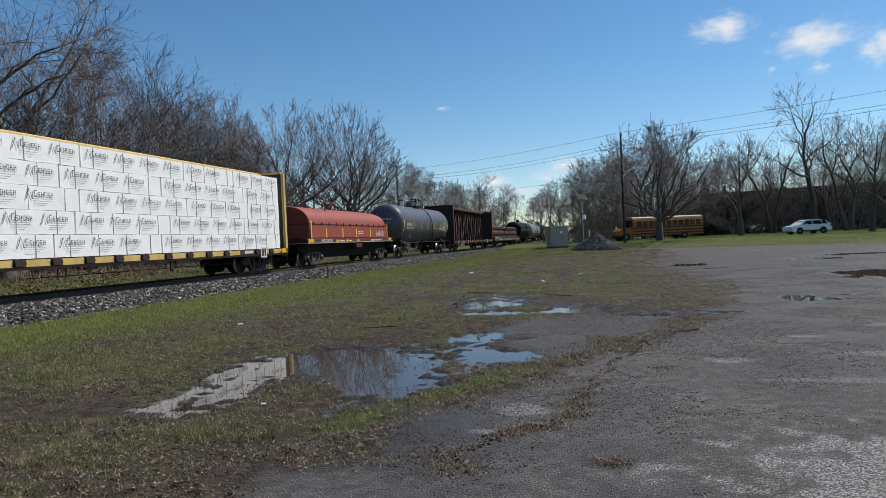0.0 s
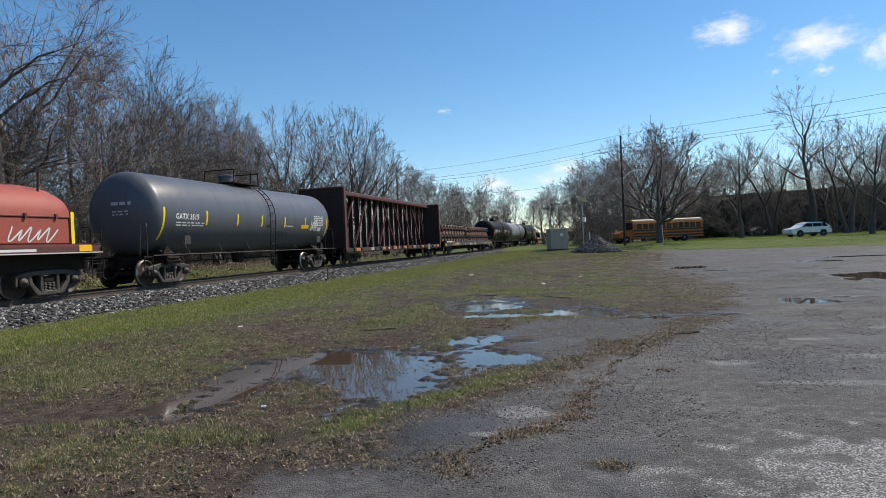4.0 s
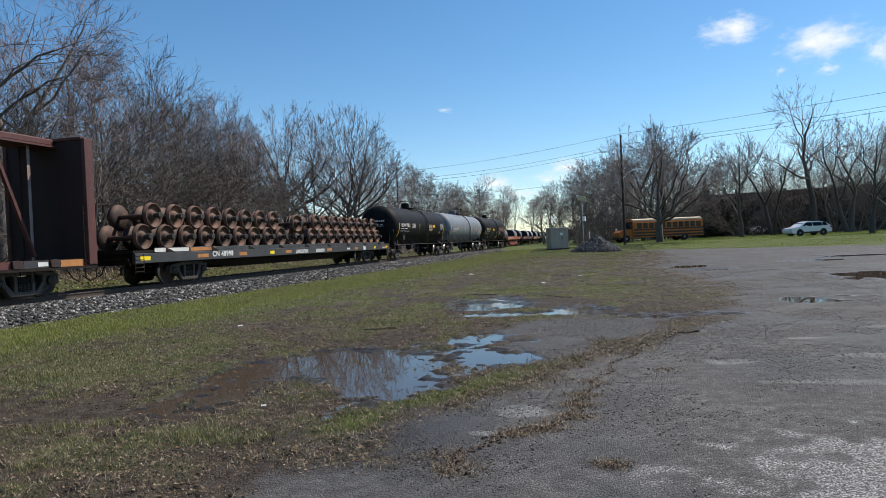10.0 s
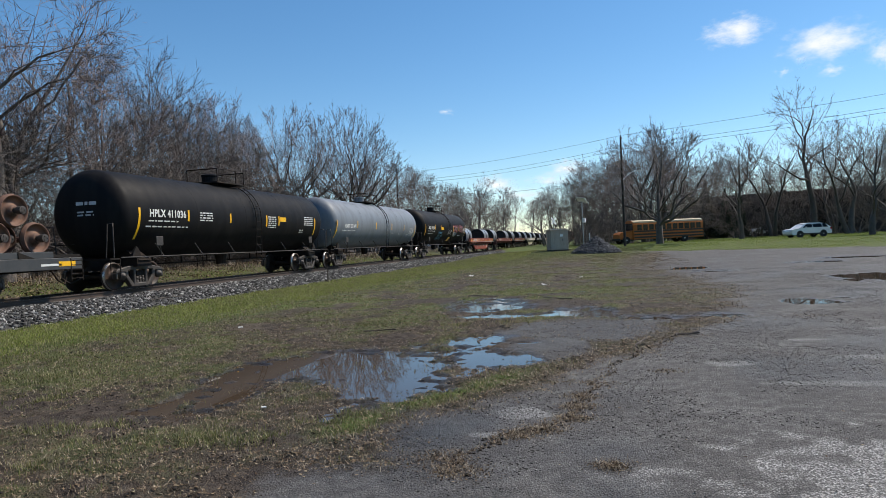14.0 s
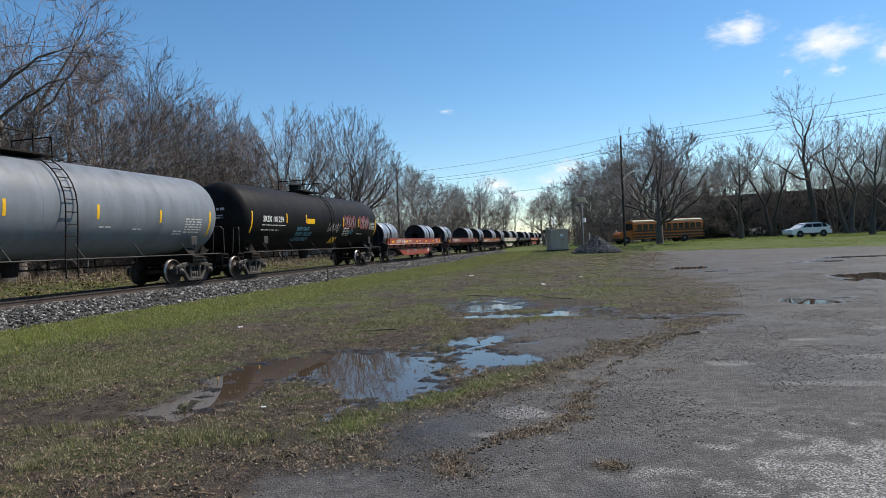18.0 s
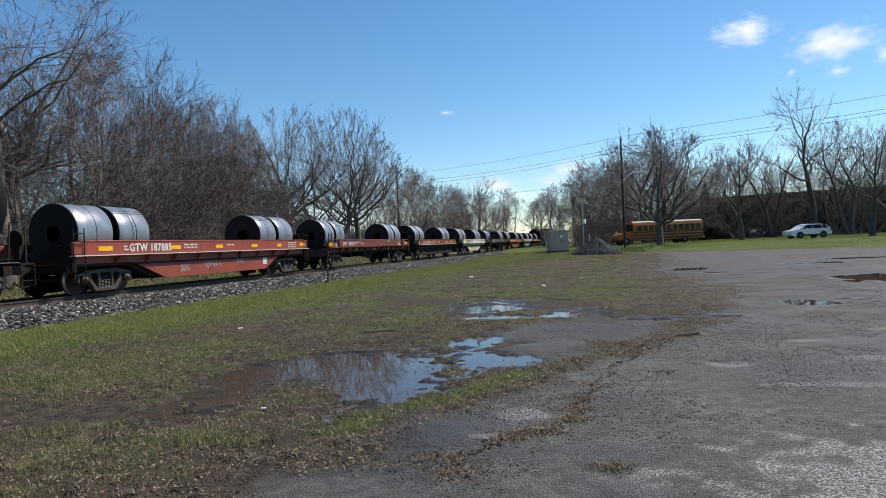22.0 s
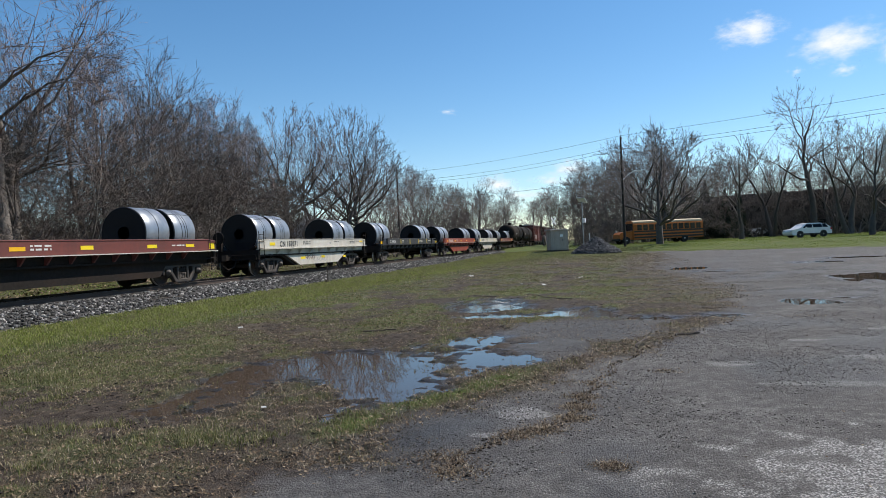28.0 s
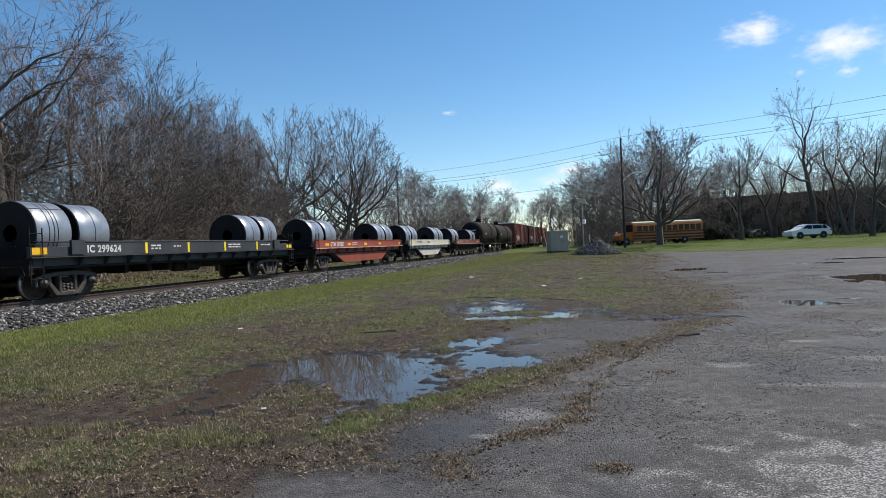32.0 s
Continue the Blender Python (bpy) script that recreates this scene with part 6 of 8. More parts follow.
def stones(name, x, y, z, size, mat, flat=0.75):
    k = len(x)
    co = ICO_V[None] * (1 + rng.uniform(-0.28, 0.28, (k, 12, 1)))
    co = co * np.stack([rng.uniform(0.7, 1.3, k), rng.uniform(0.7, 1.3, k), rng.uniform(0.6, 1.1, k) * flat], 1)[:, None]
    ang = rng.uniform(0, 6.28, k)
    c, s = np.cos(ang)[:, None], np.sin(ang)[:, None]
    co = np.stack([co[..., 0] * c - co[..., 1] * s, co[..., 0] * s + co[..., 1] * c, co[..., 2]], -1) * size[:, None, None]
    co += np.stack([x, y, z], 1)[:, None]
    f = (np.arange(k)[:, None, None] * 12 + ICO_F[None]).reshape(-1, 3)
    return quads(name, co.reshape(-1, 3), f, mat, smooth=False)


x, y = scatter(90000, -3.0, 8.5, 3.0, 30.0)
g, a, p, md, fn = masks(x, y)
keep = (rng.random(len(x)) < a * sstep(0.42, 0.6, md)) & (p < 0.2) & (np.hypot((x - 2.7) / 2.2, (y - 4.4) / 1.3) > 1)
x, y = x[keep], y[keep]
tagged(stones("loose_grit", x, y, ground_z(x, y) + 0.002, rng.uniform(0.002, 0.0085, len(x)) * (1 + y / 40), mt_grit, 0.6), "loose dark grit on the worn asphalt", "grit", kind="stuff")

mt_clod = island_mat("mud_clods", [(0.0, (0.010, 0.0075, 0.006)), (0.6, (0.03, 0.022, 0.017)), (0.9, (0.075, 0.058, 0.045)), (1.0, (0.2, 0.165, 0.13))], 0.85)
x, y = scatter(34000, -11.5, 3.0, 3.0, 40.0)
g, a, p, md, fn = masks(x, y)
keep = (rng.random(len(x)) < (1 - a) * (1 - 0.75 * g) * sstep(0.42, 0.62, fbm(x, y, 2.6, 3, 88)) * 0.55) & (p < 0.35)
x, y = x[keep], y[keep]
tagged(stones("mud_clods", x, y, ground_z(x, y) + 0.003, rng.uniform(0.004, 0.015, len(x)) * (1 + y / 25), mt_clod, 0.5), "dark crumbled clods of wet mud", "mud", kind="stuff")
# drowned weeds and floating bits in the puddles
x, y = np.concatenate([rng.uniform(-5.2, -1.0, 9000), rng.uniform(-4.8, 0.6, 5000)]), np.concatenate([rng.uniform(5.5, 11.2, 9000), rng.uniform(12.8, 18.0, 5000)])
p = puddle_field(x, y)
keep = (p > 0.16) & (rng.random(len(x)) < 0.1 * sstep(0.62, 0.34, p) + 0.75 * sstep(0.60, 0.72, fbm(x, y, 1.9, 3, 61)))
x, y = x[keep], y[keep]
lift = np.maximum(WATER_Z - ground_z(x, y), 0) + 0.006
tagged(stones("floating_debris", x, y, WATER_Z + 0.0 * x, rng.uniform(0.004, 0.012, len(x)), mt_clod, 0.5), "dark bits and clods standing in the puddle", "debris", kind="stuff")
half = rng.random(len(x)) < 0.35
tagged(blades("grass", x[half], y[half], lift[half] + rng.uniform(0.015, 0.05, half.sum()), 0.006, mt_grass, 0.9), "drowned grass blades in the puddle", "grass", kind="stuff")
# litter caught in the crack that winds over the asphalt
CRACK = [(-1.25, 4.35), (-0.99, 4.95), (-0.84, 5.26), (-0.6, 5.44), (-0.35, 5.81), (-0.40, 6.2), (-0.30, 6.65), (-0.22, 7.31), (0.07, 8.49), (0.5, 9.6), (0.97, 10.91)]
t = rng.random(1700) * (len(CRACK) - 1)
i0 = t.astype(int)
c0, c1 = np.array(CRACK)[i0], np.array(CRACK)[i0 + 1]
mid_ = c0 + (c1 - c0) * (t - i0)[:, None]
wide = 0.018 + 0.07 * vnoise(t, t * 0, 2.3, 5) ** 2
x, y = mid_[:, 0] + rng.normal(0, 1, len(t)) * wide + 0.05 * np.sin(t * 7), mid_[:, 1] + rng.normal(0, 1, len(t)) * wide
tagged(flakes("leaf_litter", x[::2], y[::2], rng.uniform(0.005, 0.017, len(x[::2])), mt_leaf, 0.005, 0.8), "dead leaves caught along a crack in the asphalt", "dead leaves", kind="stuff")
tagged(blades("dead_straw", x[1::2], y[1::2], rng.uniform(0.012, 0.05, len(x[1::2])), 0.0045, mt_straw, 2.0), "dry straw caught along a crack in the asphalt", "dead grass", kind="stuff")
tagged(stones("mud_clods", x[::5], y[::5], ground_z(x[::5], y[::5]) + 0.002, rng.uniform(0.006, 0.02, len(x[::5])), mt_clod, 0.6), "dark crumbs along a crack in the asphalt", "mud", kind="stuff")

# ---- railway track ----
track = tagged(new("railway_track"), "single railway track on crushed grey stone ballast", "railway track", kind="structure")
mt_rail = surface("rusty_rail", (0.085, 0.062, 0.05), (0.06, 0.043, 0.035), 12, 0.75, 0.2, 0.2, (0.05, 0.035, 0.028), 0.5, 0, 1.5)
mt_railtop = surface("polished_railhead", (0.35, 0.34, 0.34), (0.25, 0.24, 0.24), 12, 0.28, 0.9, 0.0)
mt_bed = surface("ballast_bed", (0.06, 0.057, 0.054), (0.022, 0.021, 0.02), 28, 0.9, 0.0, 0.9, (0.05, 0.042, 0.036), 0.4, 0, 0.7)
mt_stone = island_mat("ballast_stone", [(0.0, (0.02, 0.019, 0.018)), (0.45, (0.065, 0.062, 0.059)), (0.8, (0.17, 0.164, 0.156)), (1.0, (0.48, 0.46, 0.435))], 0.8)
mt_tie = surface("creosoted_wood", (0.035, 0.026, 0.02), (0.06, 0.046, 0.035), 10, 0.85, 0.0, 0.4)
prof = [(-0.07, 0), (0.07, 0), (0.07, 0.015), (0.012, 0.035), (0.012, 0.125), (0.036, 0.135), (0.036, 0.168), (0.028, 0.172), (-0.028, 0.172), (-0.036, 0.168), (-0.036, 0.135), (-0.012, 0.125), (-0.012, 0.035), (-0.07, 0.015)]
for s in (0.7175 + 0.036, -0.7175 - 0.036):
    r = part("rail", prism(bmesh.new(), [(TX + s + px, RZ - 0.172 + pz) for px, pz in prof], -280, 700), [mt_rail, mt_railtop], track)
    for pl in r.data.polygons:
        if pl.normal.z > 0.9 and pl.center.z > RZ - 0.01:
            pl.material_index = 1
bed = [(TX - 3.4, -0.06), (TX - 1.85, 0.36), (TX - 1.3, 0.385), (TX + 1.3, 0.385), (TX + 1.85, 0.36), (TX + 3.05, -0.06)]
part("ballast_bed", prism(bmesh.new(), bed, -280, 700), mt_bed, track)
tie = None
for k in range(200):
    y = 6.0 + k * 0.55
    if tie is None:
        tie = part("sleeper", B(-1.3, 1.3, -0.11, 0.11, -0.17, 0.0, bev=0.01), mt_tie, track)
        tie.matrix_basis = pose(TX, y, 0.40)
    else:
        again("sleeper", tie, track, pose(TX + 0.02 * math.sin(k * 7.0), y, 0.40))
k = 30000
y = 9.0 * (90.0 / 9.0) ** rng.random(k)
off = rng.uniform(-1.75, 3.15, k)
z = np.interp(off, [-1.85, -1.3, 1.3, 1.85, 3.05, 3.2], [0.36, 0.385, 0.385, 0.36, -0.04, -0.03])
keep = (np.abs(np.abs(off) - 0.754) > 0.11)
st = stones("ballast_stones", (TX + off)[keep], y[keep], z[keep] + 0.012, (rng.uniform(0.022, 0.048, k) * (1 + y / 130))[keep], mt_stone, 0.9)
st.parent = track
tagged(st, "grey crushed stone ballast", kind="stuff")
# ---- trees ----
mt_bark = surface("grey_brown_bark", (0.13, 0.108, 0.09), (0.055, 0.045, 0.038), 14, 0.9, 0.0, 0.5, (0.14, 0.12, 0.10), 0.4, 0, 1.5, vary=0.15)
mt_twig = surface("bare_twigs", (0.175, 0.15, 0.13), (0.07, 0.058, 0.05), 3, 0.85, 0.0, 0.0, (0.15, 0.10, 0.085), 0.5, 0, 0.4, vary=0.22)
mt_bark_pale = surface("pale_grey_bark", (0.25, 0.215, 0.185), (0.095, 0.08, 0.068), 14, 0.9, 0.0, 0.5, (0.09, 0.076, 0.064), 0.5, 0, 1.2, vary=0.3)
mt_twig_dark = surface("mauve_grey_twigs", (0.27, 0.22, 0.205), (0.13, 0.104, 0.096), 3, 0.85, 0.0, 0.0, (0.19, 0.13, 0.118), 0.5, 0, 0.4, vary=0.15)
mt_twig_red = surface("budding_twigs", (0.33, 0.265, 0.24), (0.15, 0.115, 0.102), 3, 0.85, 0.0, 0.0, (0.17, 0.10, 0.085), 0.5, 0, 0.4, vary=0.2)


def tubes(name, segs, sides, material, parent):
    s = np.array(segs)
    p0, p1, r0, r1 = s[:, 0:3], s[:, 3:6], s[:, 6], s[:, 7]
    d = p1 - p0
    d /= np.maximum(np.linalg.norm(d, axis=1, keepdims=True), 1e-6)
    ref = np.where(np.abs(d[:, 2:3]) < 0.9, np.array([[0, 0, 1.0]]), np.array([[1.0, 0, 0]]))
    a = np.cross(d, ref)
    a /= np.maximum(np.linalg.norm(a, axis=1, keepdims=True), 1e-6)
    b = np.cross(d, a)
    k = len(s)
    co = np.empty((k, 2, sides, 3))
    for i in range(sides):
        q = 2 * math.pi * i / sides
        o = a * math.cos(q) + b * math.sin(q)
        co[:, 0, i] = p0 + o * r0[:, None]
        co[:, 1, i] = p1 + o * r1[:, None]
    base = (np.arange(k) * 2 * sides)[:, None]
    f = np.concatenate([base + np.array([[i, (i + 1) % sides, sides + (i + 1) % sides, sides + i]]) for i in range(sides)], 0)
    return quads(name, co.reshape(-1, 3), f, material, parent)


def grow(seed, height, crown, fork=0.2, stems=1, limbs=9, boughs=8, sprays=6, twigs=4, trunk_r=0.2, splay=0.3, lean=(0, 0), fan=(25, 65), rise=0.5, gnarl=0.12, angle=(28, 58), twig_len=0.045, buds=0.0, droop=0.0, dome=False):
    """A bare tree: stems fork into limbs that fill a crown (ellipsoids in units of the height), limbs carry boughs, boughs sprays, sprays twigs."""
    rg = np.random.default_rng(seed)
    thick, mid, thin = [], [], []
    shells = [(np.array(c[:3]), np.array(c[3:])) for c in crown]
    up = np.array([0.0, 0.0, 1.0])

    def unit(v):
        return v / (math.sqrt(v @ v) + 1e-9)

    def reach(p, d):
        far = 0.0
        for c, r in shells:
            q, e = (p - c) / r, d / r
            a, b, k = e @ e, q @ e, q @ q - 1
            h = b * b - a * k
            if h > 0:
                far = max(far, (-b + math.sqrt(h)) / a)
        return far

    def run(p, d, length, r0, r1, n, bend, lift):
        """One tapering branch; gives its joints as (place, way, radius)."""
        joints = [(p, d, r0)]
        for i in range(n):
            d = unit(d + rg.normal(size=3) * bend + up * lift / n)
            q = p + d * length / n
            r = r0 + (r1 - r0) * (i + 1) / n
            (thick if r > 0.032 else mid).append((*(p * height), *(q * height), joints[-1][2], r))
            joints.append((q, d, r))
            p = q
        return joints

    def along(joints, t):
        k = t * (len(joints) - 1)
        i = min(int(k), len(joints) - 2)
        f = k - i
        return joints[i][0] * (1 - f) + joints[i + 1][0] * f, joints[i + 1][1], joints[i][2] * (1 - f) + joints[i + 1][2] * f

    def aside(d, degrees):
        v = unit(np.cross(d, rg.normal(size=3)))
        a = radians(degrees)
        return unit(d * math.cos(a) + v * math.sin(a))

    def twig(p, d):
        l = twig_len * rg.uniform(0.45, 1.25)
        d = unit(d + up * (0.25 - droop))
        a = p + d * l * 0.5
        d2 = unit(d + rg.normal(size=3) * 0.25 + up * 0.12)
        b = a + d2 * l * 0.55
        thin.append((*(p * height), *(a * height), 0.0115, 0.009))
        thin.append((*(a * height), *(b * height), 0.009, 0.005))
        if rg.random() < 0.6:
            c = a + aside(d, 42) * l * 0.45
            thin.append((*(a * height), *(c * height), 0.008, 0.0045))
        if rg.random() < buds:
            c = b + d2 * 0.05 / height
            thin.append((*(b * height), *(c * height), 0.026, 0.012))

    def spray(p, d, length, r):
        js = run(p, d, length, r, 0.007, 3, 0.12, 0.25 * rise - droop)
        for k in range(twigs):
            q, e, _ = along(js, rg.uniform(0.12, 1.0))
            twig(q, aside(e, rg.uniform(22, 55)))
        twig(js[-1][0], js[-1][1])

    def bough(p, d, length, r):
        js = run(p, d, length, r, max(0.012, r * 0.3), 5, gnarl * 0.8, 0.6 * rise - droop)
        for k in range(sprays):
            q, e, ra = along(js, 0.18 + 0.8 * (k + rg.random()) / sprays)
            e = aside(e, rg.uniform(*angle))
            l = min(length * rg.uniform(0.28, 0.5) + 0.02, reach(q, e) * 1.08 + 0.01)
            spray(q, e, l, max(0.013, ra * 0.5))
        spray(js[-1][0], js[-1][1], length * 0.22 + 0.015, js[-1][2])

    def arch(p, goal, r):
        """A limb that leaves the trunk sideways and bends up to end at goal."""
        v = goal - p
        c = p + v * np.array([0.7, 0.7, 0.42])
        joints, last = [], None
        for i in range(9):
            t = i / 8
            q = p * (1 - t) ** 2 + c * 2 * t * (1 - t) + goal * t * t
            if 0 < i < 8:
                q = q + rg.normal(size=3) * gnarl * 0.08
            ra = r + (max(0.016, r * 0.22) - r) * t
            if last is not None:
                (thick if ra > 0.032 else mid).append((*(last * height), *(q * height), joints[-1][2], ra))
                joints.append((q, unit(q - last), ra))
            else:
                joints.append((q, unit(c - p), ra))
            last = q
        return joints

    def limb(p, d, length, r, goal=None):
        js = run(p, d, length, r, max(0.016, r * 0.22), 7, gnarl, rise) if goal is None else arch(p, goal, r)
        for k in range(boughs):
            t = 0.2 + 0.78 * (k + rg.random()) / boughs
            q, e, ra = along(js, t)
            e = aside(e, rg.uniform(*angle))
            if e[2] < -0.25:
                e = unit(e + up * 0.5)
            l = min(length * (0.62 - 0.34 * t) * rg.uniform(0.8, 1.25) + 0.03, reach(q, e) * rg.uniform(0.85, 1.0) + 0.015)
            if l > 0.03:
                bough(q, e, l, max(0.014, ra * 0.55))
        bough(js[-1][0], js[-1][1], 0.06, js[-1][2])

    each = max(2, round(limbs / stems))
    for s in range(stems):
        az = s * 2.4 + rg.random() * 0.8
        d = unit(np.array([math.cos(az) * splay * (stems > 1) + lean[0], math.sin(az) * splay * (stems > 1) + lean[1], 1.0]))
        p = np.array([math.cos(az), math.sin(az), 0.0]) * 0.012 * (stems > 1) - up * 0.02
        r = trunk_r * (1.0 if s == 0 else rg.uniform(0.6, 0.95))
        js = run(p, d, fork * rg.uniform(0.85, 1.2) + 0.02, r * 1.25, r * 0.85, 5, gnarl * 0.35, 0.1)
        q, e, ra = js[-1]
        lead = run(q, e, reach(q, e) * rg.uniform(0.82, 0.97), ra * 0.8, 0.02, 9, gnarl * 0.8, 0.3 * rise)
        for k in range(max(3, boughs // 2)):
            a, b, c = along(lead, 0.45 + 0.53 * (k + rg.random()) / max(3, boughs // 2))
            b = aside(b, rg.uniform(*angle))
            bough(a, b, min(0.2, reach(a, b) * 0.95 + 0.015), max(0.014, c * 0.55))
        for k in range(each):
            t = (k + rg.random()) / each
            a, b, c = along(js, 0.72 + 0.28 * t / 0.35) if t < 0.35 else along(lead, (t - 0.35) * 0.8)
            th = radians(fan[1] + (fan[0] - fan[1]) * t ** 1.6 + rg.uniform(-8, 8))
            ph = az + k * 2.4 + rg.uniform(-0.5, 0.5)
            w = unit(np.array([math.sin(th) * math.cos(ph) + lean[0] * 0.5, math.sin(th) * math.sin(ph) + lean[1] * 0.5, math.cos(th)]))
            if dome:
                # ends spread evenly over the top of the crown
                th = math.acos(1 - 1.25 * (s + stems * k + 0.5) / (stems * each))
                ph = (s + stems * k) * 2.4 + rg.uniform(-0.3, 0.3)
                c_, r_ = shells[0]
                goal = c_ + r_ * 0.93 * np.array([math.sin(th) * math.cos(ph), math.sin(th) * math.sin(ph), math.cos(th)])
                a, b, c = along(js, 0.75 + 0.25 * rg.random()) if th > 1.25 else along(lead, 0.5 * (1.25 - th) * rg.uniform(0.6, 1.2))
                limb(a, b, float(np.linalg.norm(goal - a)), max(0.03, c * rg.uniform(0.38, 0.6)), goal)
                continue
            if reach(a, w) < 0.1:
                continue
            limb(a, w, max(0.05, reach(a, w) * rg.uniform(0.84, 1.0)), max(0.02, c * rg.uniform(0.5, 0.72)))
    return thick, mid, thin


def ribbons(name, segs, material, parent, seed):
    """Twigs as thin flat slips, each turned its own way."""
    s = np.array(segs)
    rg = np.random.default_rng(seed)
    p0, p1, r0, r1 = s[:, 0:3], s[:, 3:6], s[:, 6:7], s[:, 7:8]
    d = p1 - p0
    a = np.cross(d, rg.normal(size=d.shape))
    a /= np.maximum(np.linalg.norm(a, axis=1, keepdims=True), 1e-6)
    co = np.stack([p0 - a * r0, p0 + a * r0, p1 + a * r1, p1 - a * r1], 1)
    return quads(name, co.reshape(-1, 3), np.arange(len(s) * 4).reshape(-1, 4), material, parent)


KINDS = {}


def tree(kind, x, y, h, label, turn=0.0, name="tree", group="bare trees"):
    """Prototypes are kept by kind; copies are turned and scaled."""
    z = float(ground_z(np.array([x]), np.array([y]), False)[0])
    if kind not in KINDS:
        args, mats = PROTO[kind]
        thick, mid, thin = grow(**args)
        e = tagged(new(name), label, "tree" if name == "tree" else "shrub", group)
        tubes("trunk", thick or mid[:8], 7, mats[0], e)
        tagged(tubes("branchwork", mid, 3, mats[1], e), "fine bare branches", kind="stuff")
        tagged(ribbons("crown", thin, mats[1], e, args["seed"]), "thin bare twigs", kind="stuff")
        KINDS[kind] = (e, args["height"])
        ob = e
    else:
        ob = copy_thing(KINDS[kind][0], Matrix.Identity(4))
    k = h / KINDS[kind][1]
    ob.matrix_basis = pose(x, y, z, 0, 0, turn) @ Matrix.Diagonal((k, k, k, 1))
    tagged(ob, label)
    return ob


